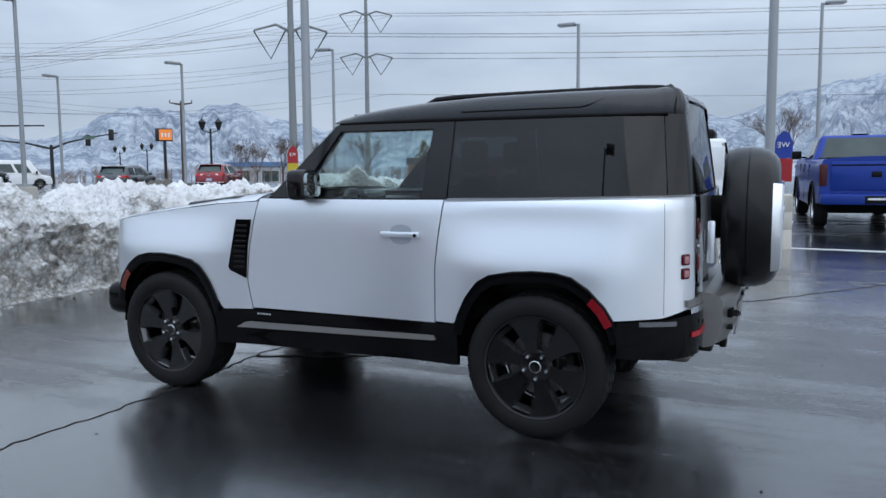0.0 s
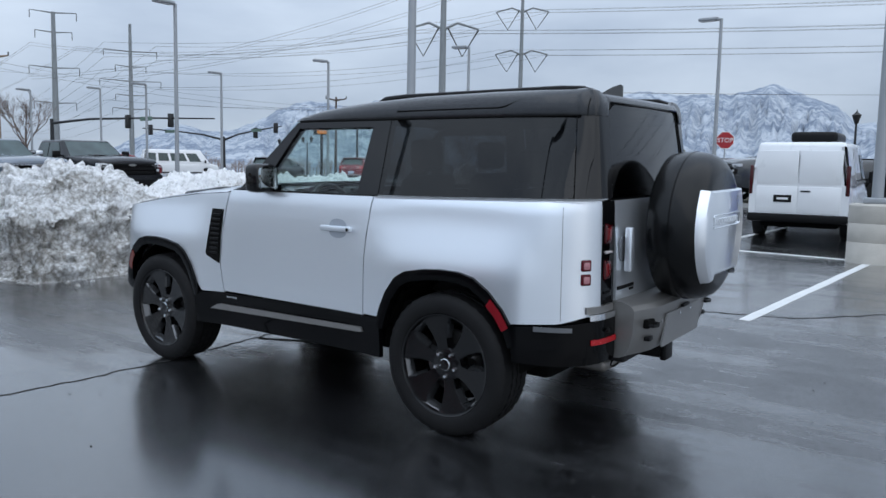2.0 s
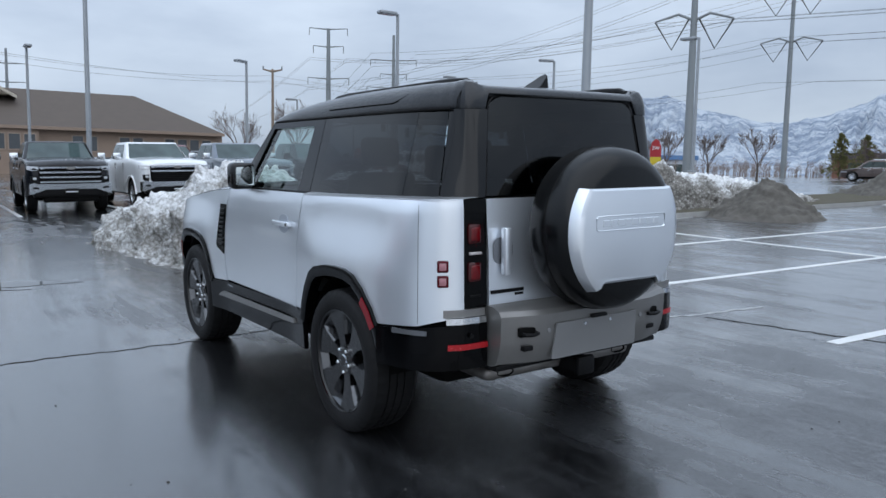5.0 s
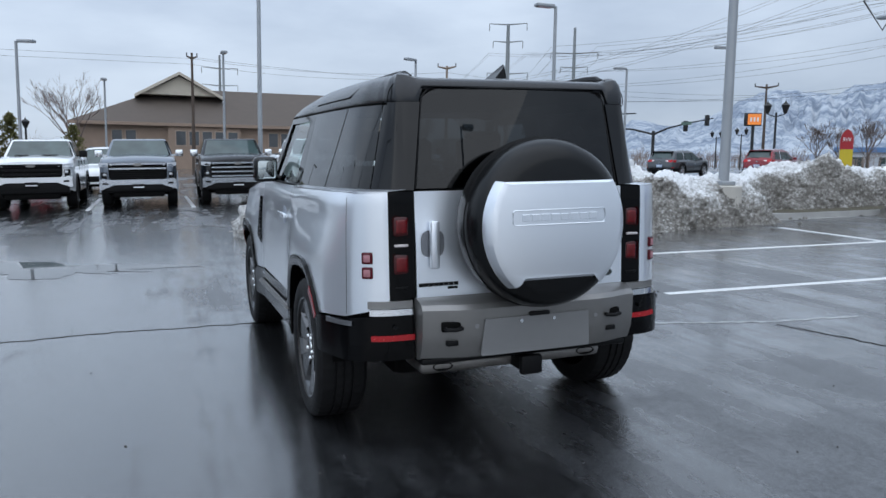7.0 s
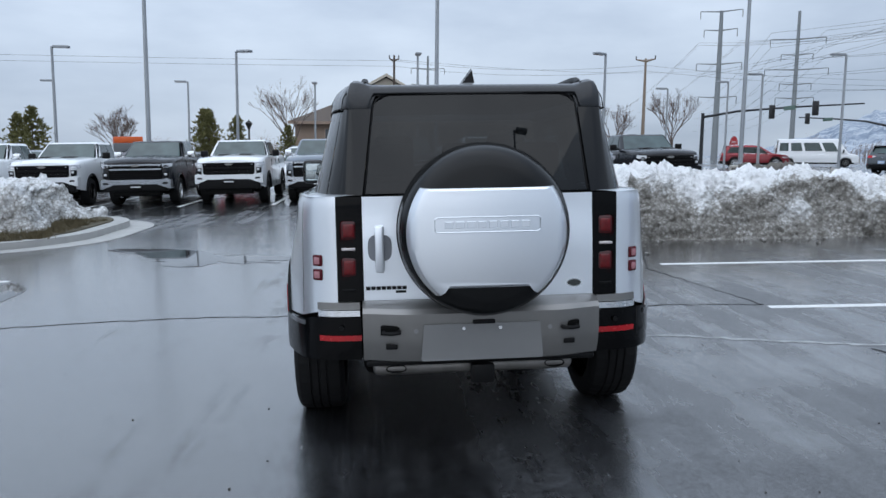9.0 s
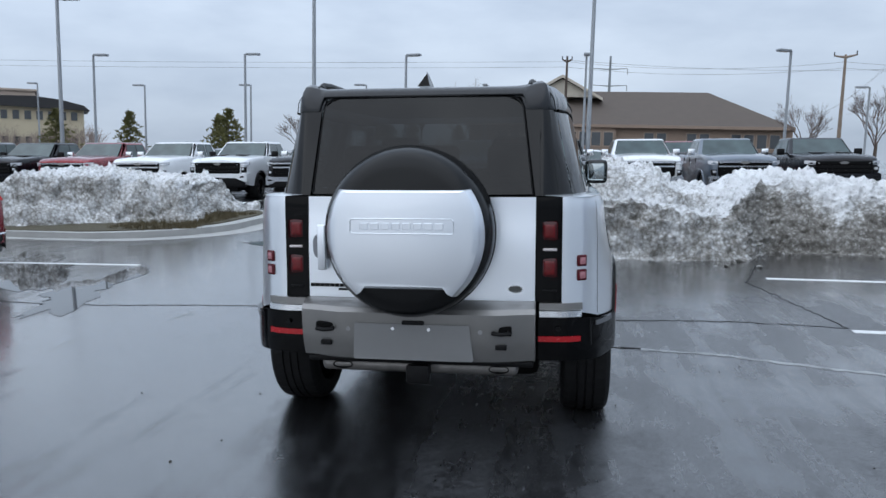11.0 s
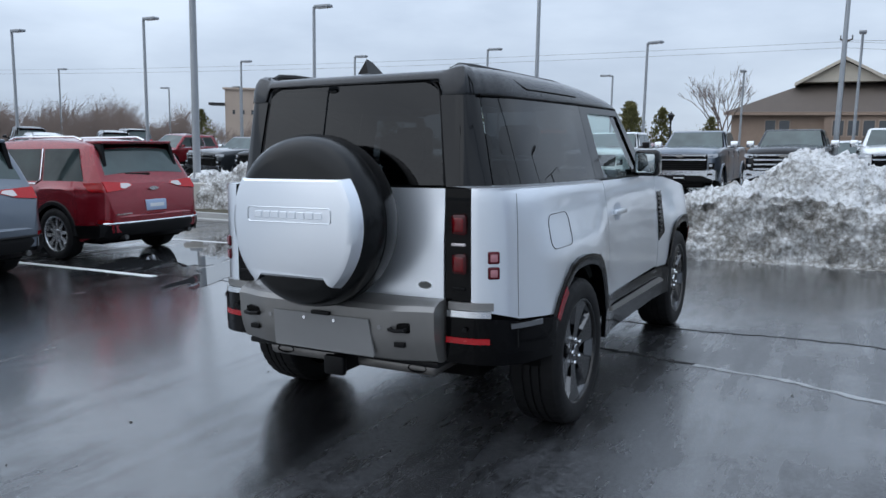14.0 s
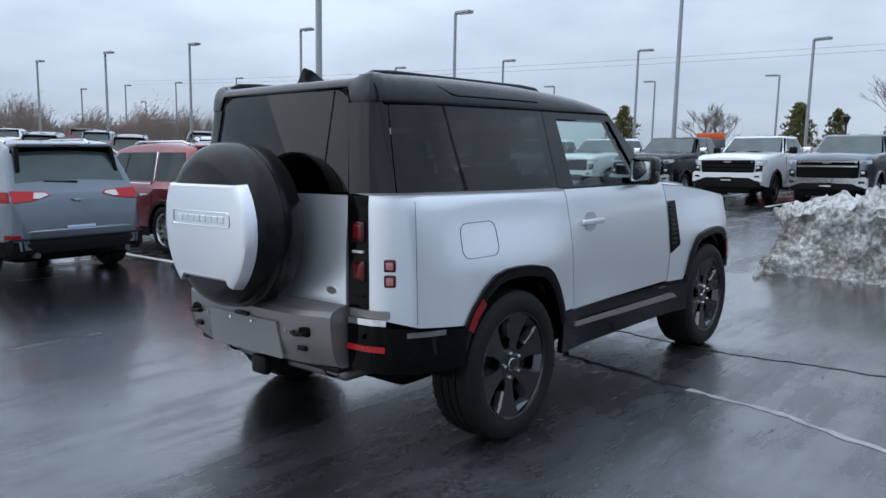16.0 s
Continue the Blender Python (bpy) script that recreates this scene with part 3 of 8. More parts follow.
def bank_island(x, y):
    d_front = table([(-11, -7.0), (-9, -7.2), (-7.8, -7.9), (-6.5, -8.5)], y) - x + 0.2 * math.sin(y * 1.7)
    d_back = x + 12.2
    d_end = -6.75 - y + 0.22 * math.sin(x * 2)
    d_far = y + 13.5
    c = table([(-13.5, 0.6), (-11, 0.8), (-9.8, 1.15), (-8.6, 1.0), (-7.8, 0.95), (-7.2, 0.80), (-6.7, 0.55)], y)
    m = min(smooth(0, 0.8, d_front) ** 0.7 if d_front > 0 else d_front, d_back / 1.0, d_end / 0.45, d_far / 1.0)
    return c * min(1.0, m) if m > 0 else max(-0.3, m)


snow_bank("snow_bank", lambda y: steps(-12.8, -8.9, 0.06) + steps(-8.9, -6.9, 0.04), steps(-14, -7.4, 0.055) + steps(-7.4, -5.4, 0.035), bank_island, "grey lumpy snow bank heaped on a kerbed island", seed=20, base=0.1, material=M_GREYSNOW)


def dirt_pile(x, y):
    d = math.hypot((x + 7.3) / 3.6, (y - 27.4) / 3.0)
    return 1.80 * (1.0 - d) ** 0.92 if d < 1 else max(-0.3, 1 - d)


snow_bank("dirt_heap", lambda y: steps(-12, -2.8, 0.08), steps(23.8, 31, 0.08), dirt_pile, "brown heap of dirt and dirty snow on the asphalt", seed=40, lumps=0.2, material=M_DIRT)


def small_heap(x, y):
    d = math.hypot((x + 5.75) / 1.4, (y - 14.1) / 1.4)
    return 1.05 * (1.0 - d) if d < 1 else max(-0.3, 1 - d)


snow_bank("dirt_heap", lambda y: steps(-7.4, -4.0, 0.05), steps(12.4, 15.8, 0.05), small_heap, "small heap of dirt and stones on the asphalt", seed=60, lumps=0.17, material=M_DIRT)


def back_heap(x, y):
    d = math.hypot((x + 10.7) / 1.7, (y - 8.3) / 1.9)
    return 1.10 * (1.0 - d * d) if d < 1 else max(-0.3, 1 - d)


snow_bank("dirt_heap", lambda y: steps(-12.6, -8.6, 0.05), steps(5.9, 10.7, 0.05), back_heap, "grey-brown heap of gritty snow behind the long bank", seed=80, lumps=0.34, material=M_DIRT)


def crumbs(name, n, area, size, material, label, category, seed):
    """Loose lumps strewn over the ground."""
    rng = random.Random(seed)
    bm = bmesh.new()
    for _ in range(n):
        x, y = area(rng)
        r = size * rng.uniform(0.4, 1.0) ** 2 + size * 0.15
        m = Matrix.Translation((x, y, ground_z(x, y) + r * 0.3)) @ Matrix.Rotation(rng.uniform(0, 6.28), 4, "Z") @ Matrix.Diagonal((r * rng.uniform(0.7, 1.4), r, r * rng.uniform(0.5, 0.9), 1))
        v = bmesh.ops.create_icosphere(bm, subdivisions=1, radius=1.0, matrix=m)["verts"]
        for w in v:
            w.co += Vector((rng.uniform(-1, 1), rng.uniform(-1, 1), rng.uniform(-1, 1))) * r * 0.22
    return tagged(part(name, bm, material, sharp=60, fix=False), label, category, kind="stuff")


def along_foot(rng):
    y = rng.uniform(-0.6, 14)
    return table(FOOT, y) + 0.05 + abs(rng.gauss(0, 0.28)), y


crumbs("snow_lumps", 90, along_foot, 0.045, M_SNOW, "loose lumps of dirty snow at the bank's foot", "snow", 3)
M_GRAVEL = mat("loose_gravel", (0.05, 0.047, 0.043), 0.9, 0, 0.5, 30)
crumbs("gravel", 220, lambda g: (g.uniform(-4.5, 6.5), g.choice((-1, 1)) * g.uniform(1.0, 5.5)), 0.0065, M_GRAVEL, "loose gravel strewn over the asphalt", "gravel", 5)


# ---- kerbed islands ----
def island(name, outline, label, fill):
    bm = bmesh.new()
    prism(bm, [(x, y, ground_z(x, y) - 0.05) for x, y in outline], (0, 0, 0.18))
    es = [e for e in bm.edges if abs(e.verts[0].co.z - e.verts[1].co.z) < 0.1 and e.calc_length() > 0.01]
    bmesh.ops.bevel(bm, geom=[e for e in es if min(v.co.z - ground_z(v.co.x, v.co.y) for v in e.verts) > 0.05], offset=0.03, segments=2, affect="EDGES")
    k = thing(name, Matrix.Identity(4), label, "kerb", kind="structure")
    part("kerb", bm, M_CONCRETE, k)
    cx = sum(p[0] for p in outline) / len(outline)
    cy = sum(p[1] for p in outline) / len(outline)
    def inset(p, d):
        v = Vector((cx - p[0], cy - p[1]))
        v = v.normalized() * d
        return p[0] + v.x, p[1] + v.y
    bm = bmesh.new()
    prism(bm, [(*inset(p, 0.32), ground_z(*p) + 0.10) for p in outline], (0, 0, 0.045))
    part("planting_bed", bm, fill, k, "brown soil with dead grass")
    bm = bmesh.new()
    out2 = [inset(p, -0.5) for p in outline]
    prism(bm, [(x, y, ground_z(x, y) - 0.05) for x, y in out2], (0, 0, 0.058))
    part("gutter", bm, M_CONCRETE, k, "pale concrete gutter")
    return k


M_SOIL = mat("soil_and_dead_grass", (0.05, 0.045, 0.028), 0.95, 0, 0.4, 12, bump=0.6, bscale=50, second=(0.10, 0.085, 0.05))


def rounded(x0, x1, y0, y1, r, n=10):
    pts = []
    for cx, cy, a0 in ((x1 - r, y1 - r, 0), (x0 + r, y1 - r, 90), (x0 + r, y0 + r, 180), (x1 - r, y0 + r, 270)):
        for k in range(n + 1):
            a = radians(a0 + 90 * k / n)
            pts.append((cx + r * math.cos(a), cy + r * math.sin(a)))
    return pts


island("kerb_island", rounded(-12.6, -6.6, -26, -5.7, 2.2), "concrete kerb round a snow-covered planting island", M_SOIL)
island("kerb_island", rounded(-10.2, -6.85, 9.9, 30, 1.0), "concrete kerb along a snow-covered island", M_SOIL)
island("kerb_verge", rounded(-6.3, 9.0, 21.5, 24.9, 0.9), "pale concrete kerb round a verge at the lot's end", M_SOIL)

M_SHRUB = mat("dead_brown_shrub", (0.07, 0.06, 0.035), 0.95, 0, 0.4, 8, second=(0.17, 0.14, 0.085), spec=0.1)


def dead_shrubs(n, seed):
    """Low tufts of dead stems on the planting bed, clear of the kerb."""
    rng = random.Random(seed)
    verts, faces = [], []
    for _ in range(n):
        cx, cy = rng.uniform(-10.8, -7.15), rng.uniform(-7.6, -6.15)
        if cx > -7.9 and cy > -6.75 and (cx + 7.9) ** 2 + (cy + 6.75) ** 2 > 0.45:
            continue
        z = ground_z(cx, cy) + 0.13
        big = rng.uniform(0.5, 1.0)
        for _ in range(26):
            a, lean = rng.uniform(0, 6.28), rng.uniform(0.1, 0.95)
            p = Vector((cx + rng.gauss(0, 0.05), cy + rng.gauss(0, 0.05), z))
            q = p + Vector((math.cos(a) * lean, math.sin(a) * lean, 1)).normalized() * rng.uniform(0.06, 0.20) * big
            s_ = Vector((-math.sin(a), math.cos(a), 0)) * 0.006
            k = len(verts)
            verts.extend((p - s_, p + s_, q))
            faces.append((k, k + 1, k + 2))
    me = bpy.data.meshes.new("dead_shrubs")
    me.from_pydata([tuple(v) for v in verts], [], faces)
    me.materials.append(M_SHRUB)
    return tagged(new("dead_shrubs", me), "low dead brown shrubs on the planting bed", "shrubs", kind="stuff")


dead_shrubs(420, 9)

# ---- the silver off-road car ----
# car frame: x towards the tail, y towards its right side, z up from the ground between the axles
CAR = thing("car", Matrix(((0.99999, 0.00007, 0.0052, 0), (0.00007, 0.99964, -0.02695, 0), (-0.0052, 0.02695, 0.99962, 0), (0, 0, 0, 1))), "silver three-door off-road car with dark roof and black wheels", "car")


class Plan:
    """A smooth half outline in plan, from the nose round the side to the tail."""

    def __init__(self, pts, n=12):
        P = [Vector((*p, 0)) for p in pts]
        Q = [2 * P[0] - P[1]] + P + [2 * P[-1] - P[-2]]
        out = []
        for i in range(1, len(Q) - 2):
            a, b, c, d = Q[i - 1:i + 3]
            for k in range(n):
                t = k / n
                out.append(0.5 * (2 * b + (c - a) * t + (2 * a - 5 * b + 4 * c - d) * t * t + (3 * b - a - 3 * c + d) * t ** 3))
        out.append(P[-1])
        self.x = np.array([p.x for p in out])
        self.y = np.array([p.y for p in out])
        self.a = np.concatenate([[0], np.cumsum(np.hypot(np.diff(self.x), np.diff(self.y)))])

    def at(self, a):
        x, y = np.interp(a, self.a, self.x), np.interp(a, self.a, self.y)
        e = 0.02
        dx = np.interp(a + e, self.a, self.x) - np.interp(a - e, self.a, self.x)
        dy = np.interp(a + e, self.a, self.y) - np.interp(a - e, self.a, self.y)
        d = math.hypot(dx, dy) or 1
        return float(x), float(y), float(-dy / d), float(dx / d)

    def of_x(self, x):
        return float(np.interp(x, self.x, self.a))

    def of_y_rear(self, y):
        k = len(self.x) // 2
        return float(np.interp(-y, -self.y[k:], self.a[k:]))


LOW = Plan([(-2.03, 0.0), (-2.02, 0.35), (-1.97, 0.60), (-1.89, 0.77), (-1.76, 0.90), (-1.56, 0.947), (-1.2, 0.955), (-0.6, 0.955), (0.2, 0.955), (1.0, 0.955), (1.6, 0.953), (1.82, 0.935), (1.95, 0.895), (2.03, 0.835), (2.07, 0.77), (2.088, 0.70), (2.098, 0.5), (2.105, 0.25), (2.108, 0.0)])
TOP = Plan([(-0.5, 0.898), (0.2, 0.896), (1.0, 0.882), (1.6, 0.850), (1.82, 0.815), (1.95, 0.765), (2.03, 0.705), (2.065, 0.650), (2.08, 0.575), (2.095, 0.35), (2.10, 0.0)])
ARCH = [(-0.47, 0.56), (-0.44, 0.66), (-0.39, 0.765), (-0.32, 0.855), (-0.25, 0.895), (-0.12, 0.92), (0.0, 0.929), (0.12, 0.926), (0.21, 0.905), (0.30, 0.845), (0.385, 0.755), (0.435, 0.67), (0.46, 0.58)]
XF, XR = -1.2935, 1.2935


def arch_top(x):
    z = 0.0
    for c, s in ((XF, -1), (XR, 1)):
        d = (x - c) * s
        if -0.47 < d < 0.46:
            z = max(z, table(ARCH, d))
    return z


def low_pt(a, z, inset=0.0):
    """A point of the lower body: plan, side profile and wheel flares."""
    x, y, nx, ny = LOW.at(a)
    o = table([(0.4, 0.0), (0.55, 0.008), (0.7, 0.006), (0.95, 0.0), (1.12, -0.004), (1.20, -0.009), (1.26, -0.015), (1.285, -0.019), (1.30, -0.026), (1.32, -0.040)], z)
    if o < 0:
        o *= lerp(1.0, 0.2, smooth(1.88, 2.05, x))
    for c in (XF, XR):
        w = math.exp(-(abs(x - c) / 0.56) ** 4)
        o += 0.047 * w * smooth(1.22, 0.90, z) * smooth(2.02, 1.75, abs(x))
    o -= inset
    return Vector((x + nx * o, y + ny * o, z))


def top_pt(a, z, inset=0.0):
    """A point of the glasshouse, which leans inwards as it rises."""
    x, y, nx, ny = TOP.at(a)
    lean = lerp(0.115, 0.065, smooth(0.2, 0.95, nx))
    o = -lean * (z - 1.31) / 0.44 - inset
    return Vector((x + nx * o, y + ny * o, z))


def flip(v, s):
    return Vector((v.x, v.y * s, v.z))


def sheet(fn, a0, a1, z0, z1, side, cols=24, rows=10, thick=0.012, inset=0.0, spread=None):
    """A panel of given thickness on a surface fn(a, z). a0, a1 are functions of z; z0, z1 functions of x."""
    bm = bmesh.new()
    am, bm_ = (a0(1.0), a1(1.0))
    G = []
    for i in range(cols + 1):
        u = i / cols if spread is None else spread(i / cols)
        am_u = lerp(am, bm_, u)
        xx = fn(am_u, 1.0).x
        lo, hi = z0(xx), z1(xx)
        col = []
        for k in range(rows + 1):
            z = lerp(lo, hi, k / rows)
            a = lerp(a0(z), a1(z), u)
            col.append(bm.verts.new(flip(fn(a, z, inset), side)))
        G.append(col)
    for i in range(cols):
        for k in range(rows):
            bm.faces.new((G[i][k], G[i + 1][k], G[i + 1][k + 1], G[i][k + 1]))
    bm.normal_update()
    c = sum((f.normal.y * side + f.normal.x * 0.2 for f in bm.faces), 0.0)
    if c < 0:
        bmesh.ops.reverse_faces(bm, faces=bm.faces[:])
    if thick:
        bmesh.ops.solidify(bm, geom=bm.faces[:], thickness=thick)
    return bm


const = lambda v: (lambda q: v)
door_front = lambda z: LOW.of_x(table([(0.55, -0.57), (0.62, -0.59), (0.78, -0.622), (1.0, -0.60), (1.2, -0.555), (1.32, -0.52)], z))
door_rear = lambda z: LOW.of_x(table([(0.5, 0.705), (0.93, 0.705), (1.1, 0.722), (1.31, 0.752)], z))
shift = lambda f, d: (lambda z: f(z) + d)
belt = lambda x: 1.298 + 0.012 * smooth(0.0, 2.0, x) + 0.01 * smooth(1.0, 2.1, x)
fender_top = lambda x: table([(-2.05, 1.03), (-2.0, 1.075), (-1.93, 1.105), (-1.80, 1.132), (-1.65, 1.157), (-1.4, 1.196), (-1.2, 1.224), (-0.9, 1.260), (-0.5, 1.287)], x)
GAP = 0.0035
A_TAIL = LOW.of_y_rear(0.715)


def side_low(x):
    return max(arch_top(x), table([(-2.05, 0.62), (-1.75, 0.62), (-0.82, 0.585), (-0.6, 0.592), (0.7, 0.612), (0.84, 0.612), (1.72, 0.69), (1.95, 0.705), (2.1, 0.755)], x))


for s in (-1, 1):
    part("front_fender", sheet(low_pt, const(0.0), shift(door_front, -GAP), side_low, fender_top, s, 90, 14), M_SILVER, CAR)
    d = part("door", sheet(low_pt, shift(door_front, GAP), shift(door_rear, -GAP), lambda x: 0.602, belt, s, 30, 16), M_SILVER, CAR)
    q = part("rear_quarter", sheet(low_pt, shift(door_rear, GAP), const(A_TAIL), side_low, belt, s, 90, 16), M_SILVER, CAR)
    # inner shell behind the gaps
    part("inner_side", sheet(low_pt, const(LOW.of_x(-0.9)), const(LOW.of_x(0.83)), lambda x: 0.5, lambda x: belt(x) - 0.03, s, 20, 6, 0.01, 0.03), M_DARK, CAR)
    part("inner_quarter", sheet(low_pt, const(LOW.of_x(0.70)), const(LOW.of_y_rear(0.55)), lambda x: max(0.62, arch_top(x) + 0.01), lambda x: 1.28, s, 50, 6, 0.01, 0.03), M_DARK, CAR)
    # belt ledge
    bm = bmesh.new()
    a_lo, a_hi = np.linspace(LOW.of_x(0.758), A_TAIL, 48), np.linspace(TOP.of_x(0.758), TOP.of_y_rear(0.60), 48)
    pts0 = [low_pt(a, belt(LOW.at(a)[0]) - 0.001) for a in a_lo]
    pts1 = [top_pt(b_, belt(LOW.at(a)[0]) + 0.008, 0.004) for a, b_ in zip(a_lo, a_hi)]
    va = [bm.verts.new(flip(p + Vector((0, 0.002, -0.03)), s)) for p in pts0]
    vc = [bm.verts.new(flip(p + Vector((0, 0.003, 0)), s)) for p in pts0]
    vb = [bm.verts.new(flip(p, s)) for p in pts1]
    for i in range(47):
        bm.faces.new((va[i], va[i + 1], vc[i + 1], vc[i]))
        bm.faces.new((vc[i], vc[i + 1], vb[i + 1], vb[i]))
    part("belt_ledge", bm, M_SILVER, q)
    # corner seam
    bm = bmesh.new()
    a_s = LOW.of_x(1.955)
    tube(bm, [flip(low_pt(a_s, z, -0.0005), s) for z in np.linspace(0.72, 1.29, 12)], 0.0014, 5)
    part("panel_seam", bm, M_STEEL, q)
    # door handle in its recess
    bm = bmesh.new()
    yb = low_pt(LOW.of_x(0.49), 1.10).y
    box(bm, 0.362, 0.608, min(s * (yb + 0.012), s * (yb + 0.032)), max(s * (yb + 0.012), s * (yb + 0.032)), 1.083, 1.117, 0.008)
    box(bm, 0.375, 0.40, min(s * (yb - 0.01), s * (yb + 0.02)), max(s * (yb - 0.01), s * (yb + 0.02)), 1.088, 1.112)
    box(bm, 0.575, 0.60, min(s * (yb - 0.01), s * (yb + 0.02)), max(s * (yb - 0.01), s * (yb + 0.02)), 1.088, 1.112)
    h = part("door_handle", bm, M_SILVER, d)
    # flat oval in darker silver: the recess's shade is put into its colour
    bm = bmesh.new()
    ring = [(0.485 + 0.072 * math.cos(t) , 1.10 + 0.058 * math.copysign(abs(math.sin(t)) ** 0.6, math.sin(t))) for t in np.linspace(0, 2 * math.pi, 28)[:-1]]
    prism(bm, [(x, s * (low_pt(LOW.of_x(x), z).y + 0.0008), z) for x, z in ring], (0, s * 0.0012, 0))
    part("handle_recess", bm, mat("silver_recess", (0.46, 0.50, 0.56), 0.4, 0.7, 0.02, 400), d)
    if s < 0:
        bm = bmesh.new()
        revolve(bm, [(0.0, 0.0), (0.011, 0.0), (0.011, 0.004)], 12)
        k = part("keyhole", bm, M_GLOSSBLACK, h)
        k.matrix_basis = Matrix.Translation((0.588, s * (yb + 0.034), 1.10))
    # side vent with slats
    vent = [(-0.702, 1.165), (-0.585, 1.165), (-0.612, 1.0), (-0.628, 0.79), (-0.745, 0.838), (-0.757, 0.86)]
    bm = bmesh.new()
    prism(bm, [(x, s * (low_pt(LOW.of_x(x), z).y - 0.006), z) for x, z in vent], (0, s * 0.012, 0))
    v = part("side_vent", bm, M_TRIMBLACK, CAR, "black side vent")
    for k in range(9):
        z = 1.125 - k * 0.033
        xa, xb = table([(0.84, -0.735), (1.165, -0.690)], z), table([(0.79, -0.640), (1.165, -0.605)], z)
        bm = bmesh.new()
        y = low_pt(LOW.of_x(-0.67), z).y
        box(bm, xa, xb, min(s * (y + 0.004), s * (y + 0.012)), max(s * (y + 0.004), s * (y + 0.012)), z - 0.008, z + 0.008, 0.003, 1)
        part("vent_slat", bm, M_MATBLACK, v)
    # sill cladding with its bright strip
    bm = sheet(low_pt, const(LOW.of_x(-0.86)), const(LOW.of_x(0.85)), lambda x: 0.365 + 0.008 * x, lambda x: table([(-0.86, 0.575), (-0.6, 0.588), (0.7, 0.604), (0.85, 0.604)], x), s, 30, 8, 0.03, -0.008)
    sill = part("sill", bm, M_TRIMBLACK, CAR)
    bm = bmesh.new()
    prism(bm, [(x, s * (low_pt(LOW.of_x(x), 0.5).y + 0.010), z) for x, z in ((-0.70, 0.472), (0.69, 0.502), (0.715, 0.508), (0.70, 0.532), (-0.60, 0.512), (-0.64, 0.505))], (0, s * 0.012, 0))
    part("sill_strip", bm, M_BUMPER, sill, "satin grey strip")
    bm = bmesh.new()
    for k in range(5):
        x = -0.545 + k * 0.022
        box(bm, x, x + 0.014, min(s * 0.972, s * 0.9755), max(s * 0.972, s * 0.9755), 0.562, 0.572)
    part("sill_writing", bm, M_CHROME, sill)
    # wheel arch lips
    for c, sg in ((XF, -1), (XR, 1)):
        bm = bmesh.new()
        rows_ = []
        ds = np.linspace(-0.4699, 0.4599, 60)
        for dd in ds:
            z = table(ARCH, dd)
            x = c + dd * sg
            # inner edge lies towards the wheel centre
            k = 0.895
            xi, zi = c + (x - c) * k, 0.40 + (z - 0.40) * k + 0.0
            a_o, a_i = LOW.of_x(x), LOW.of_x(xi)
            po, pi = low_pt(a_o, z), low_pt(a_i, max(zi, 0.45))
            pi.z = zi
            yo = po.y
            rows_.append([flip(p, s) for p in (Vector((po.x, yo - 0.01, po.z + 0.006)), Vector((po.x, yo + 0.016, po.z + 0.004)), Vector((lerp(po.x, pi.x, 0.3), yo + 0.020, lerp(po.z, pi.z, 0.3))), Vector((pi.x, yo + 0.010, pi.z)), Vector((pi.x, yo - 0.05, pi.z)))])
        V = [[bm.verts.new(p) for p in r] for r in rows_]
        for r0, r1 in zip(V, V[1:]):
            for k in range(4):
                bm.faces.new((r0[k], r0[k + 1], r1[k + 1], r1[k]))
        lip = part("wheel_arch_lip", bm, M_TRIMBLACK, CAR)
        # side marker on the lip
        bm = bmesh.new()
        rows_ = []
        for dd in (np.linspace(0.328, 0.432, 8)):
            z = table(ARCH, dd)
            x = c + dd * sg
            for_k = []
            for k in (0.985, 0.90):
                xi, zi = c + (x - c) * k, 0.40 + (z - 0.40) * k
                for_k.append(flip(Vector((xi, low_pt(LOW.of_x(x), z).y + 0.0225, zi)), s))
            rows_.append(for_k)
        V = [[bm.verts.new(p) for p in r] for r in rows_]
        for r0, r1 in zip(V, V[1:]):
            bm.faces.new((r0[0], r0[1], r1[1], r1[0]))
        bmesh.ops.recalc_face_normals(bm, faces=bm.faces[:])
        bmesh.ops.solidify(bm, geom=bm.faces[:], thickness=0.004)
        part("side_marker", bm, mat("rear_marker_lens", (0.20, 0.006, 0.012), 0.2, 0, 0.2, 50, spec=0.3) if c > 0 else mat("amber_lens", (0.16, 0.02, 0.01), 0.2, 0, 0.1, 50), lip)
        # wheel well
        bm = bmesh.new()
        prof = []
        for k in range(17):
            t = math.pi * k / 16
            prof.append((c - 0.455 * math.cos(t), 0.42 + 0.46 * math.sin(t)))
        A = [bm.verts.new((x, s * 0.93, z)) for x, z in prof]
        B = [bm.verts.new((x, s * 0.55, z)) for x, z in prof]
        for k in range(16):
            bm.faces.new((A[k], A[k + 1], B[k + 1], B[k]))
        bm.faces.new(B)
        part("wheel_well", bm, M_DARK, CAR)
    # rear corner of the bumper in gloss black
    bm = sheet(low_pt, const(LOW.of_x(1.735)), const(LOW.of_y_rear(0.60)), lambda x: table([(1.7, 0.50), (1.95, 0.49), (2.1, 0.50)], x), lambda x: table([(1.72, 0.683), (1.95, 0.698), (2.04, 0.715), (2.11, 0.72)], x), s, 40, 8, 0.02, -0.022)
    bc = part("bumper_corner", bm, M_TRIMBLACK, CAR)
    bm = sheet(low_pt, const(LOW.of_x(1.84)), const(LOW.of_x(2.0)), lambda x: 0.668, lambda x: 0.692, s, 10, 2, 0.006, -0.030)
    part("corner_lens", bm, mat("smoked_lens", (0.11, 0.115, 0.125), 0.12, 0.2, 0.15, 60), bc)
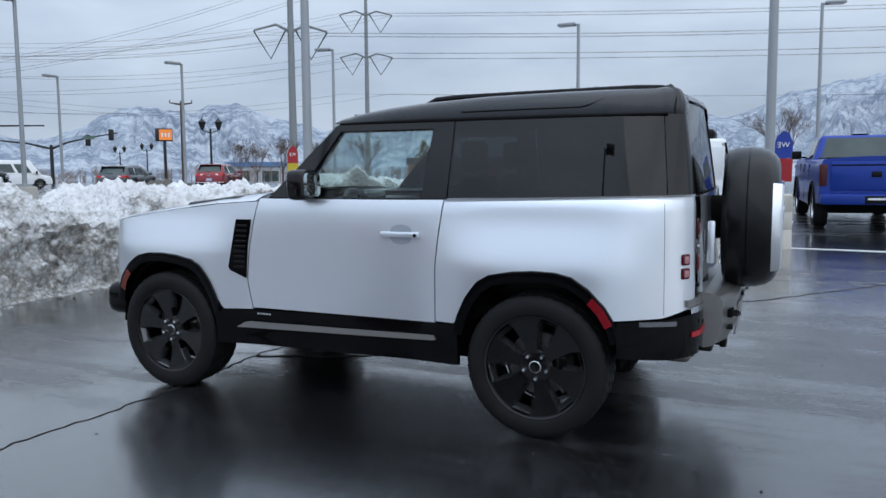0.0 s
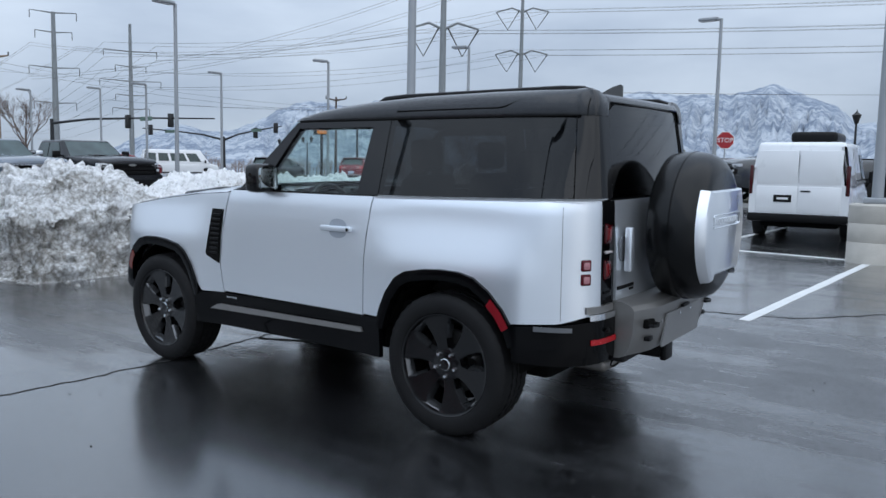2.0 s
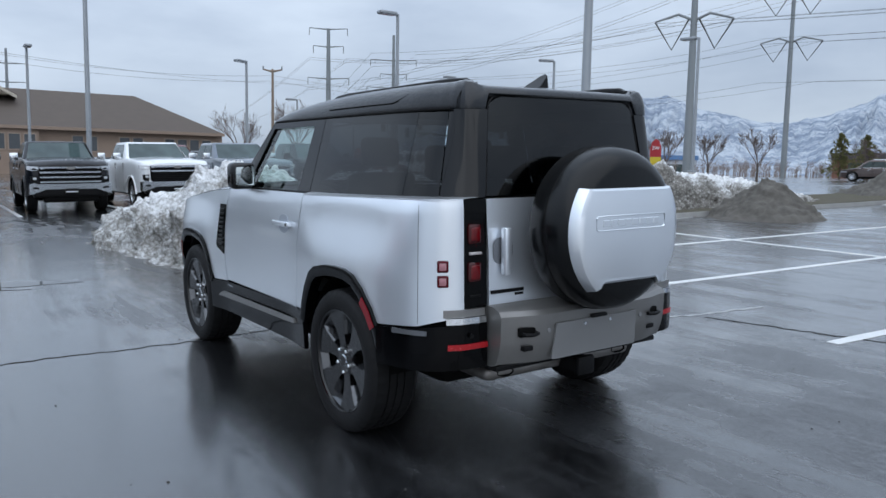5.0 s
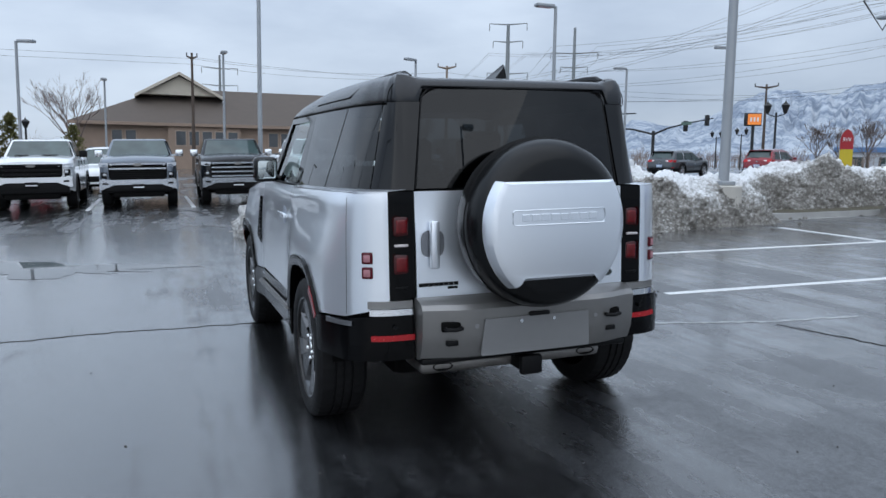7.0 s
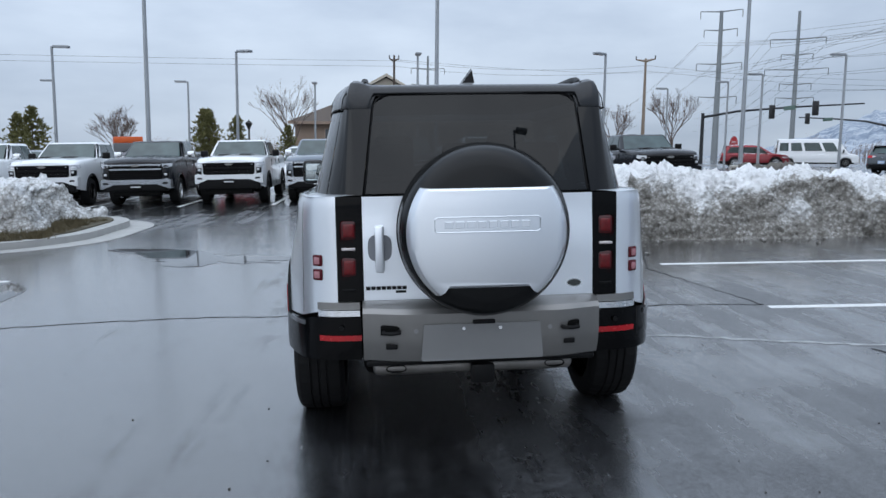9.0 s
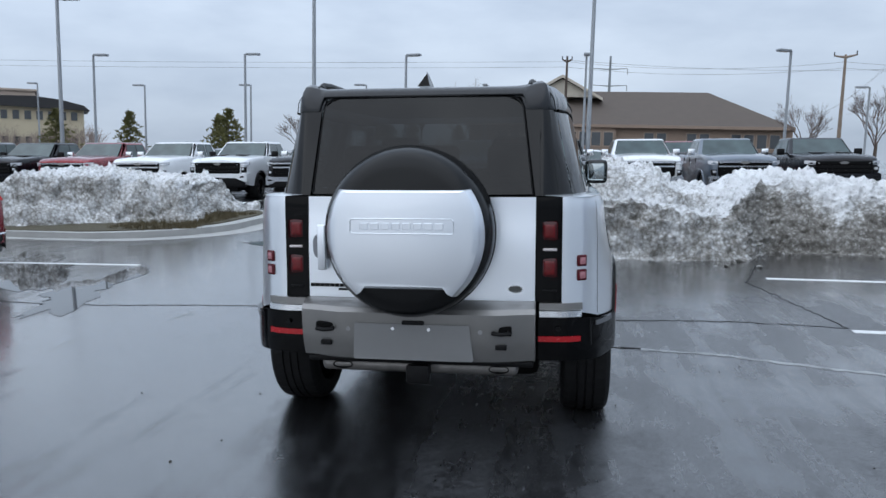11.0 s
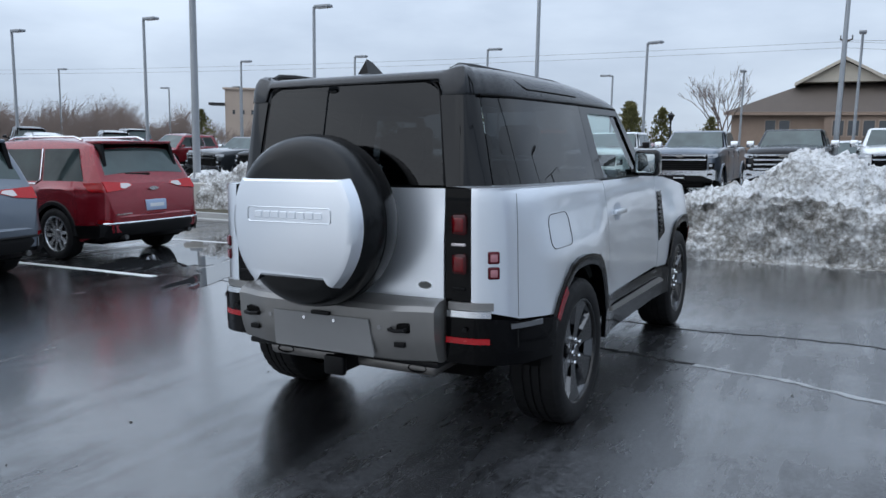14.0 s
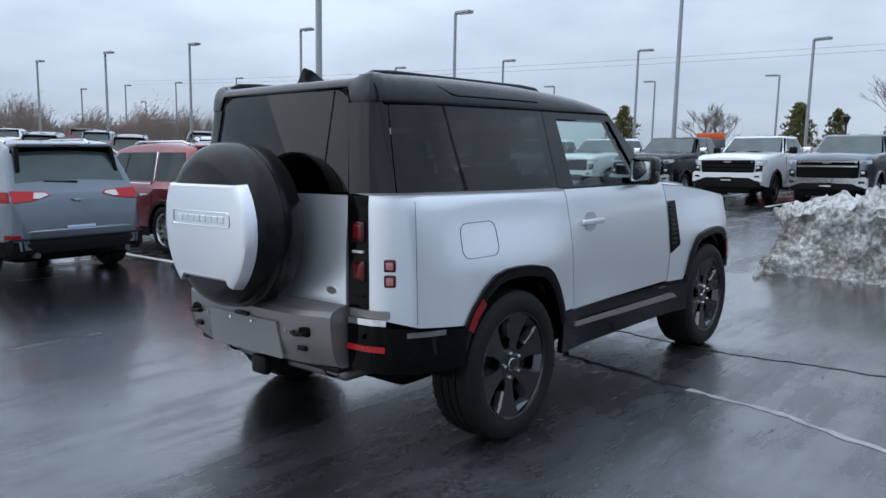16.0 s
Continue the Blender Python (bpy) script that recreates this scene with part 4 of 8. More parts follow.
    bm = sheet(low_pt, const(LOW.of_y_rear(0.795)), const(LOW.of_y_rear(0.600)), lambda x: 0.598, lambda x: 0.625, s, 10, 2, 0.008, -0.030)
    part("bumper_reflector", bm, M_REDREFLECT, bc)
    bm = sheet(low_pt, const(LOW.of_y_rear(0.80)), const(LOW.of_y_rear(0.605)), lambda x: 0.722, lambda x: 0.752, s, 10, 3, 0.03, -0.026)
    part("bright_strip", bm, M_CHROME, bc, "polished strip")
    bm = sheet(low_pt, const(LOW.of_y_rear(0.81)), const(LOW.of_y_rear(0.605)), lambda x: 0.754, lambda x: 0.790, s, 10, 3, 0.03, -0.014)
    part("upper_strip", bm, M_BUMPER, bc)
    bm = bmesh.new()
    revolve(bm, [(0.0, 0.0), (0.012, 0.0), (0.012, -0.01)], 12, "x")
    sn = part("parking_sensor", bm, M_MATBLACK, bc)
    sn.matrix_basis = Matrix.Translation((2.135, s * 0.70, 0.665))
    # upright tail lamp
    bm = sheet(low_pt, const(A_TAIL + 0.002), const(LOW.of_y_rear(0.588)), lambda x: 0.795, lambda x: 1.318, s, 8, 14, 0.02, -0.003)
    lamp = part("tail_lamp", bm, M_TRIMBLACK, CAR, "upright gloss black lamp strip")
    for z0, z1 in ((1.096, 1.206), (0.909, 1.023)):
        bm = bmesh.new()
        box(bm, 2.075, 2.0985, min(s * 0.607, s * 0.698), max(s * 0.607, s * 0.698), z0, z1, 0.022, 4)
        ln = part("red_lens", bm, M_REDLENS, lamp)
        bm = bmesh.new()
        box(bm, 2.08, 2.102, min(s * 0.622, s * 0.683), max(s * 0.622, s * 0.683), z0 + 0.018, z1 - 0.018, 0.012, 3)
        part("inner_lens", bm, mat("bright_red_lens", (0.12, 0.003, 0.005), 0.12, 0, 0.5, 40, spec=0.4), ln)
    bm = bmesh.new()
    box(bm, 2.085, 2.106, min(s * 0.62, s * 0.69), max(s * 0.62, s * 0.69), 1.052, 1.066, 0.004)
    part("reversing_lens", bm, M_CLEARLENS, lamp)
    bm = bmesh.new()
    box(bm, 2.085, 2.105, min(s * 0.62, s * 0.69), max(s * 0.62, s * 0.69), 0.845, 0.858, 0.004)
    part("lower_lens", bm, M_MATBLACK, lamp)
    for z0, z1 in ((0.972, 1.029), (0.900, 0.957)):
        c0 = low_pt(LOW.of_y_rear(0.812), (z0 + z1) / 2)
        _, _, nx, ny = LOW.at(LOW.of_y_rear(0.812))
        bm = bmesh.new()
        box(bm, -0.028, 0.028, -0.008, 0.010, -0.029, 0.029, 0.008, 3)
        o = part("small_lamp", bm, mat("dark_red_rim", (0.075, 0.003, 0.008), 0.2, 0, 0.1, 30, spec=0.3), CAR)
        o.matrix_basis = Matrix.Translation(flip(c0, s)) @ Matrix.Rotation(math.atan2(s * ny, nx) - math.pi / 2, 4, "Z")
        bm = bmesh.new()
        box(bm, -0.017, 0.017, 0.008, 0.0125, -0.018, 0.018, 0.004, 2)
        part("pink_lens", bm, mat("pink_lens", (0.38, 0.17, 0.19), 0.2, 0, 0.3, 60), o)

# fuel flap outline on the right side
bm = bmesh.new()
pts = []
for cx, cz, a0 in ((1.66, 1.125, 0), (1.49, 1.125, 90), (1.49, 1.055, 180), (1.66, 1.055, 270)):
    for k in range(7):
        t = radians(a0 + 15 * k)
        x, z = cx + 0.05 * math.cos(t), cz + 0.05 * math.sin(t)
        pts.append(flip(low_pt(LOW.of_x(x), z, -0.001), 1))
tube(bm, pts + [pts[0]], 0.0016, 5)
part("fuel_flap_gap", bm, M_DARK, CAR)

# hood
bm = bmesh.new()
cols = []
for x in np.linspace(-2.02, -0.55, 40):
    zt = fender_top(x)
    a = LOW.of_x(x)
    yt = max(0.25, low_pt(a, zt).y - 0.001)
    front = smooth(-2.02, -1.85, x)
    cols.append([bm.verts.new((x - 0.20 * (1 - (k / 20 - 1) ** 2) * smooth(-1.2, -0.55, x), yt * (k / 20 - 1), zt + 0.040 * front * (1 - abs(k / 20 - 1) ** 5))) for k in range(41)])
for p, q in zip(cols, cols[1:]):
    for k in range(40):
        bm.faces.new((p[k], p[k + 1], q[k + 1], q[k]))
hood = part("hood", bm, M_SILVER, CAR)
for s in (-1, 1):
    bm = bmesh.new()
    box(bm, -1.24, -0.80, min(s * 0.58, s * 0.80), max(s * 0.58, s * 0.80), 1.212, 1.274, 0.02)
    hp = part("hood_inlay", bm, M_ROOF, hood, "dark textured hood inlay")
    hp.matrix_basis = Matrix.Translation((-1.02, 0, 1.235)) @ Matrix.Rotation(radians(-6.5), 4, "Y") @ Matrix.Translation((1.02, 0, -1.226))
bm = bmesh.new()
box(bm, -2.09, -1.70, -0.80, 0.80, 0.42, 0.66, 0.08, 3)
part("front_bumper", bm, M_TRIMBLACK, CAR)

# glasshouse: pillars and panes on one leaning surface
GUT = 1.745
tx = TOP.of_x


def edge(pairs):
    return lambda z: tx(table(pairs, z))


E_A0 = edge([(1.29, -0.49), (1.745, -0.02)])
E_A1 = edge([(1.29, -0.285), (1.705, 0.005), (1.745, 0.02)])
E_W1 = edge([(1.29, 0.580), (1.75, 0.633)])
E_B1 = edge([(1.29, 0.748), (1.75, 0.762)])
E_Q1 = edge([(1.29, 1.945), (1.75, 1.955)])
E_G = lambda z: TOP.of_y_rear(table([(1.31, 0.574), (1.75, 0.522), (1.80, 0.505)], z))
for s in (-1, 1):
    nb = lambda x: belt(x) + 0.004
    wt = lambda x: 1.708
    part("a_pillar", sheet(top_pt, E_A0, E_A1, nb, const(GUT), s, 8, 10, 0.05, 0.0), M_GLOSSBLACK, CAR)
    part("window_header", sheet(top_pt, shift(E_A1, -0.01), shift(E_W1, 0.01), const(1.705), const(GUT), s, 12, 2, 0.04, 0.0), M_GLOSSBLACK, CAR)
    part("b_pillar", sheet(top_pt, E_W1, shift(E_B1, -0.003), nb, const(GUT), s, 5, 10, 0.05, 0.0), M_GLOSSBLACK, CAR)
    part("front_window", sheet(top_pt, shift(E_A1, -0.02), shift(E_W1, 0.02), lambda x: belt(x) - 0.02, const(1.72), s, 8, 8, 0.0, 0.012), M_GLASS_CLEAR, CAR, fix=False)
    part("quarter_window", sheet(top_pt, shift(E_B1, 0.003), E_Q1, nb, const(GUT), s, 24, 8, 0.0, 0.0), M_GLASS_DARK, CAR, fix=False)
    part("d_pillar", sheet(top_pt, shift(E_Q1, 0.006), shift(E_G, -0.008), nb, const(GUT + 0.004), s, 30, 10, 0.012, 0.002), M_GLOSSBLACK, CAR)
    bm = bmesh.new()
    tube(bm, [flip(top_pt(tx(x), belt(x) + 0.003, -0.002), s) for x in np.linspace(-0.47, 0.745, 16)], 0.008, 6)
    part("window_seal", bm, M_MATBLACK, CAR)

# rear window across the tail
bm = bmesh.new()
G = []
for i in range(33):
    u = i / 16 - 1
    col = []
    for k in range(13):
        z = lerp(1.330, 1.820 - 0.008 * u * u - 0.035 * smooth(0.90, 1.0, abs(u)), k / 12)
        y = u * table([(1.31, 0.568), (1.75, 0.514), (1.82, 0.490)], z)
        col.append(bm.verts.new((2.097 - 0.030 * (y / 0.58) ** 2 - 0.066 * (z - 1.31) / 0.44, y, z)))
    G.append(col)
for i in range(32):
    for k in range(12):
        bm.faces.new((G[i][k], G[i + 1][k], G[i + 1][k + 1], G[i][k + 1]))
part("rear_window", bm, M_GLASS_DARK, CAR)
bm = bmesh.new()
rim_pts = [(2.097 - 0.030 * u * u - 0.066 * (z - 1.31) / 0.44 + 0.001, u * table([(1.31, 0.571), (1.75, 0.518), (1.82, 0.494)], z), z) for u, z in [(-1, 1.335), (-1, 1.5), (-1, 1.65), (-1, 1.765), (-0.985, 1.79), (-0.955, 1.808)] + [(q, 1.822 - 0.008 * q * q) for q in np.linspace(-0.9, 0.9, 15)] + [(0.955, 1.808), (0.985, 1.79), (1, 1.765), (1, 1.65), (1, 1.5), (1, 1.335)]]
tube(bm, rim_pts, 0.007, 6)
part("rear_window_seal", bm, M_MATBLACK, CAR)

# windscreen
bm = bmesh.new()
G = []
for i in range(25):
    u = i / 12 - 1
    bow = 1 - u * u
    col = []
    for k in range(9):
        v = k / 8
        col.append(bm.verts.new((lerp(-0.50 - 0.22 * bow, -0.03 - 0.10 * bow, v), u * lerp(0.885, 0.775, v), lerp(1.285, 1.755, v))))
    G.append(col)
for i in range(24):
    for k in range(8):
        bm.faces.new((G[i][k], G[i + 1][k], G[i + 1][k + 1], G[i][k + 1]))
part("windscreen", bm, M_GLASS_CLEAR, CAR)

# roof shell: an edge that follows the plan round the tail, closed by a flat deck
ROOF_TOP = [(-0.06, 1.770), (-0.01, 1.790), (0.15, 1.825), (0.33, 1.848), (0.56, 1.868), (0.9, 1.886), (1.4, 1.894), (1.9, 1.896), (2.06, 1.893)]
EDGE_IN = [0.0, -0.002, 0.006, 0.026, 0.062, 0.105, 0.15]
EDGE_UP = [0.0, 0.10, 0.42, 0.70, 0.90, 0.98, 1.0]
bm = bmesh.new()
cols = []
a_front, a_rear = tx(-0.06), TOP.a[-1]
stops = list(np.linspace(a_front, tx(1.75), 36)) + list(np.linspace(tx(1.78), TOP.of_y_rear(0.62), 20)) + list(np.linspace(TOP.of_y_rear(0.61), TOP.of_y_rear(0.50), 14)) + list(np.linspace(TOP.of_y_rear(0.48), a_rear, 20))
for a in stops:
    px, py, nx, ny = TOP.at(a)
    rear = smooth(0.548, 0.515, abs(py)) if px > 1.9 else 0.0
    zg = 1.752 + 0.072 * rear
    half_pts = []
    for d, u in zip(EDGE_IN, EDGE_UP):
        p = top_pt(a, zg, d * (1.0 - 0.45 * smooth(0.3, 1.0, nx)))
        if p.x < 0.05:
            p.y *= lerp(0.92, 1.0, smooth(-0.13, 0.02, p.x))
        sunk = 0.024 * smooth(0.2, 0.7, p.x) * smooth(0.60, 0.50, p.y)
        half_pts.append(Vector((p.x, max(p.y, 0.0), lerp(zg, table(ROOF_TOP, p.x) - sunk, u))))
    e = half_pts[-1]
    dip = 0.024 * smooth(0.2, 0.7, e.x) * smooth(0.50, 0.60, e.y)
    for f in (0.93, 0.7, 0.35, 0.0):
        half_pts.append(Vector((e.x, e.y * f, e.z - dip * (1.0 if f < 0.9 else 0.8))))
    bow = (lambda p: 0.10 * (1 - (p.y / 0.8) ** 2) * smooth(0.05, -0.13, p.x))
    row = [Vector((p.x - bow(p), -p.y, p.z)) for p in half_pts] + [Vector((p.x - bow(p), p.y, p.z)) for p in half_pts[-2::-1]]
    cols.append([bm.verts.new(p) for p in row])
for p, q in zip(cols, cols[1:]):
    for k in range(len(p) - 1):
        bm.faces.new((p[k], p[k + 1], q[k + 1], q[k]))
bmesh.ops.remove_doubles(bm, verts=bm.verts[:], dist=0.0004)
# the lining, a little smaller and lower
lining = bmesh.ops.duplicate(bm, geom=bm.verts[:] + bm.edges[:] + bm.faces[:])["geom"]
for v in lining:
    if isinstance(v, bmesh.types.BMVert):
        v.co = Vector((1.0 + (v.co.x - 1.0) * 0.985, v.co.y * 0.98, v.co.z - 0.010))
roof = part("roof", bm, M_ROOF, CAR, "dark grey painted roof", sharp=28)
for s in (-1, 1):
    bm = bmesh.new()
    tube(bm, [flip(Vector((x, top_pt(tx(x), 1.75).y + 0.001, 1.749)), s) for x in np.linspace(0.0, 1.93, 20)], 0.006, 5)
    part("gutter_seal", bm, M_DARK, roof)
    # roof rail
    bm = bmesh.new()
    tube(bm, [(0.50, s * 0.585, 1.855), (0.56, s * 0.585, 1.882), (0.7, s * 0.582, 1.890), (1.75, s * 0.555, 1.897), (1.88, s * 0.552, 1.890), (1.93, s * 0.55, 1.870)], 0.020, 8)
    part("roof_rail", bm, M_MATBLACK, roof, "black roof rail")
    # alpine panel outline on the roof flank
    bm = bmesh.new()
    P = []
    for x, v in [(0.80, 0.30), (0.80, 0.80), (0.86, 0.9)] + [(xx, 0.9) for xx in np.linspace(0.95, 1.58, 8)] + [(1.64, 0.86), (1.60, 0.60), (1.52, 0.36)] + [(xx, 0.30) for xx in np.linspace(1.48, 0.86, 8)]:
        wg = top_pt(tx(x + 0.03), 1.752).y
        zt = table(ROOF_TOP, x)
        y = wg - table([(0, 0), (0.35, 0.006), (0.62, 0.028), (0.84, 0.07), (1, 0.15)], v)
        P.append(flip(Vector((x, y + 0.001, lerp(1.752, zt, v) + 0.001)), s))
    tube(bm, [p + Vector((0, 0.003 * s, 0.002)) for p in P + [P[0]]], 0.0042, 5)
    part("roof_panel_gap", bm, M_DARK, roof)
    bm = bmesh.new()
    tube(bm, [flip(Vector((1.965, top_pt(tx(1.985), 1.752).y - table([(0, 0), (0.35, 0.006), (0.62, 0.028), (0.84, 0.07), (1, 0.15)], v) + 0.001, lerp(1.752, 1.888, v))), s) for v in np.linspace(0, 0.95, 10)], 0.0025, 5)
    part("roof_seam", bm, M_DARK, roof)
bm = bmesh.new()
prism(bm, [(1.70, -0.04, 1.886), (1.86, -0.045, 1.886), (1.865, -0.012, 1.950), (1.85, -0.006, 1.962), (1.80, -0.008, 1.950)], (0, 0.05, 0))
for v in bm.verts:
    k = smooth(1.90, 1.975, v.co.z)
    v.co.y = math.copysign(0.033 * (1 - 0.55 * k), v.co.y + 0.016) - 0.016
part("roof_fin", bm, M_GLOSSBLACK, roof, "black shark fin aerial")
# tailgate
bm = bmesh.new()
G = []
for i in range(25):
    y = lerp(-0.583, 0.583, i / 24)
    col = []
    for z in np.linspace(0.80, 1.318, 12):
        p = low_pt(LOW.of_y_rear(abs(y)), min(z, 1.2), -0.004)
        col.append(bm.verts.new((p.x + 0.012 - 0.02 * smooth(1.0, 1.32, z), y, z)))
    G.append(col)
for i in range(24):
    for k in range(11):
        bm.faces.new((G[i][k], G[i + 1][k], G[i + 1][k + 1], G[i][k + 1]))
bmesh.ops.recalc_face_normals(bm, faces=bm.faces[:])
bmesh.ops.solidify(bm, geom=bm.faces[:], thickness=0.02)
gate = part("tailgate", bm, M_SILVER, CAR)
bm = bmesh.new()
box(bm, 1.95, 2.06, -0.72, 0.72, 0.5, 1.32)
part("tail_inner", bm, M_DARK, CAR)
bm = bmesh.new()
box(bm, 2.125, 2.165, -0.523, -0.478, 0.945, 1.178, 0.010, 2)
part("gate_handle", bm, M_SILVER, gate)
# flat grey oval for the hollow round the handle, its shade painted in
bm = bmesh.new()
ring = [(-0.499 + 0.060 * math.copysign(abs(math.cos(t)) ** 0.6, math.cos(t)), 1.063 + 0.066 * math.copysign(abs(math.sin(t)) ** 0.7, math.sin(t))) for t in np.linspace(0, 2 * math.pi, 33)[:-1]]
prism(bm, [(2.113, y, z) for y, z in ring], (0.003, 0, 0))
part("handle_recess", bm, mat("grey_recess", (0.20, 0.21, 0.23), 0.4, 0.5, 0.05, 100), gate)
bm = bmesh.new()
bars(bm, 2.112, -0.575, -0.368, 0.862, 0.017, 8, 0.012, 0.14)
part("model_badge", bm, M_MATBLACK, gate)
bm = bmesh.new()
box(bm, 2.112, 2.1245, -0.425, -0.373, 0.836, 0.848)
part("trim_badge", bm, M_MATBLACK, gate)
bm = bmesh.new()
prism(bm, [(2.110, 0.486 + 0.040 * math.cos(t), 0.860 + 0.022 * math.sin(t)) for t in np.linspace(0, 2 * math.pi, 25)[:-1]], (0.009, 0, 0))
ov = part("oval_badge", bm, M_CHROME, gate)
bm = bmesh.new()
prism(bm, [(2.1192, 0.486 + 0.034 * math.cos(t), 0.860 + 0.017 * math.sin(t)) for t in np.linspace(0, 2 * math.pi, 25)[:-1]], (0.001, 0, 0))
part("badge_face", bm, mat("black_green_enamel", (0.006, 0.012, 0.009), 0.2, 0, 0.2, 30, coat=1), ov)

# rear bumper, satin grey middle
def bumper_sec(y):
    e = smooth(0.36, 0.60, abs(y))
    xo = 2.285 - 0.045 * e - 0.02 * (y / 0.6) ** 2
    return [(2.10, 0.800), (xo - 0.06, 0.795 - 0.0 * e), (xo - 0.018, 0.778), (xo, 0.755), (xo - 0.004, 0.64), (xo - 0.018, 0.57), (xo - 0.045, 0.512), (xo - 0.075, 0.500), (2.12, 0.498), (2.05, 0.51)]


bm = bmesh.new()
cols = [[bm.verts.new((x, y, z)) for x, z in bumper_sec(y)] for y in np.linspace(-0.592, 0.588, 41)]
for p, q in zip(cols, cols[1:]):
    for k in range(len(p) - 1):
        bm.faces.new((p[k], p[k + 1], q[k + 1], q[k]))
bm.faces.new(cols[0])
bm.faces.new(cols[-1])
bumper = part("rear_bumper", bm, M_BUMPER, CAR, "satin grey bumper insert", sharp=25)
bm = bmesh.new()
prism(bm, [(2.284, -0.297, 0.705), (2.284, 0.272, 0.705), (2.262, 0.292, 0.53), (2.262, 0.285, 0.52), (2.262, -0.305, 0.52), (2.262, -0.312, 0.53)], (0.010, 0, 0), 0)
plate = part("plate_panel", bm, M_PLATE, bumper, "blank grey plate recess")
for y in (-0.105, 0.075):
    bm = bmesh.new()
    revolve(bm, [(0.0, 0.004), (0.009, 0.004), (0.009, 0.0)], 10, "x")
    sc = part("plate_screw", bm, M_CHROME, plate)
    sc.matrix_basis = Matrix.Translation((2.293, y, 0.682))
bm = bmesh.new()
box(bm, 2.27, 2.30, -0.06, 0.05, 0.703, 0.722, 0.005)
part("plate_light", bm, M_MATBLACK, bumper)
for yc in (-0.455, 0.425):
    bm = bmesh.new()
    box(bm, 2.235, 2.279 - 0.012, yc - 0.052, yc + 0.052, 0.652, 0.700, 0.008)
    rc = part("hook_recess", bm, M_DARK, bumper)
    bm = bmesh.new()
    tube(bm, [(2.25, yc - 0.038, 0.672), (2.288, yc - 0.038, 0.670), (2.298, yc, 0.668), (2.288, yc + 0.038, 0.670), (2.25, yc + 0.038, 0.672)], 0.010, 8)
    part("tow_eye", bm, M_MATBLACK, rc)
    bm = bmesh.new()
    box(bm, 2.22, 2.266, yc - 0.028, yc + 0.028, 0.582, 0.606, 0.003)
    part("bumper_slot", bm, M_MATBLACK, bumper)
for yc in (-0.335, 0.325):
    bm = bmesh.new()
    revolve(bm, [(0.0, 0.003), (0.011, 0.003), (0.011, -0.01)], 12, "x")
    sn = part("parking_sensor", bm, M_PLATE, bumper)
    sn.matrix_basis = Matrix.Translation((2.277, yc, 0.672))
bm = bmesh.new()
box(bm, 1.98, 2.17, -0.58, 0.58, 0.472, 0.504, 0.01)
part("bumper_valance", bm, M_MATBLACK, bumper)
# exhaust box and hitch
bm = bmesh.new()
box(bm, 1.74, 2.055, -0.55, 0.50, 0.385, 0.462, 0.034, 3)
ex = part("silencer", bm, mat("stained_steel", (0.22, 0.21, 0.20), 0.42, 0.7, 0.5, 12), CAR, "stained steel silencer")
for y in (-0.43, 0.40):
    bm = bmesh.new()
    revolve(bm, [(0.0, 0.0), (0.030, 0.0), (0.036, 0.008), (0.036, -0.03)], 16, "x")
    o = part("silencer_outlet", bm, M_DARK, ex)
    o.matrix_basis = Matrix.Translation((2.053, y, 0.424)) @ Matrix.Diagonal((1, 1.5, 0.6, 1))
bm = bmesh.new()
box(bm, 1.9, 2.20, -0.045, 0.045, 0.385, 0.465, 0.008)
box(bm, 2.17, 2.21, -0.06, 0.06, 0.375, 0.475, 0.012)
part("hitch", bm, M_MATBLACK, CAR)
bm = bmesh.new()
box(bm, -1.9, 1.75, -0.60, 0.60, 0.30, 0.75, 0.05)
box(bm, -0.80, 0.84, -0.84, 0.84, 0.38, 0.62, 0.03)
box(bm, 1.72, 2.0, -0.85, 0.85, 0.50, 0.75, 0.03)
part("underbody", bm, M_DARK, CAR)
# spare wheel in its hard cover
SPX, SPY, SPZ, SPR = 2.212, -0.008, 1.163, 0.405
bm = bmesh.new()
revolve(bm, [(0.0, -0.03), (0.37, -0.03), (0.398, -0.012), (SPR + 0.005, 0.03), (SPR + 0.006, 0.10), (SPR, 0.155), (SPR - 0.012, 0.198), (SPR - 0.034, 0.232), (SPR - 0.065, 0.255), (SPR - 0.10, 0.265), (0.0, 0.268)], 72, "x")
sp = part("spare_wheel_cover", bm, M_COVER, CAR, "black hard cover of the spare wheel")
sp.matrix_basis = Matrix.Translation((SPX, SPY, SPZ))
bm = bmesh.new()
revolve(bm, [(SPR + 0.0045, 0.097), (SPR + 0.0085, 0.100), (SPR + 0.0085, 0.104), (SPR + 0.0045, 0.107)], 72, "x")
part("cover_rim", bm, M_TRIMBLACK, sp)
bm = bmesh.new()
tube(bm, [(-0.16, 0, 0), (0.0, 0, 0)], 0.13, 20)
part("spare_mount", bm, M_DARK, sp)
# silver face: a disc cut flat above and below
out = []
R_ = 0.374
zt_, zb_ = 0.212, -0.252
ta, tb = math.asin(zt_ / R_), math.asin(-0.285 / R_)
for t in np.linspace(ta, tb, 22):
    out.append((R_ * math.cos(t), R_ * math.sin(t)))
out += [(0.215, zb_)]
out += [(-y, z) for y, z in out[::-1]]
bm = bmesh.new()
outer = [bm.verts.new((0.216, y, z)) for y, z in out]
mid = [bm.verts.new((0.238, y * 0.992, z * 0.995)) for y, z in out]
inn = [bm.verts.new((0.275, y * 0.92, z * 0.975)) for y, z in out]
inn2 = [bm.verts.new((0.2855, y * 0.84, z * 0.93)) for y, z in out]
n = len(out)
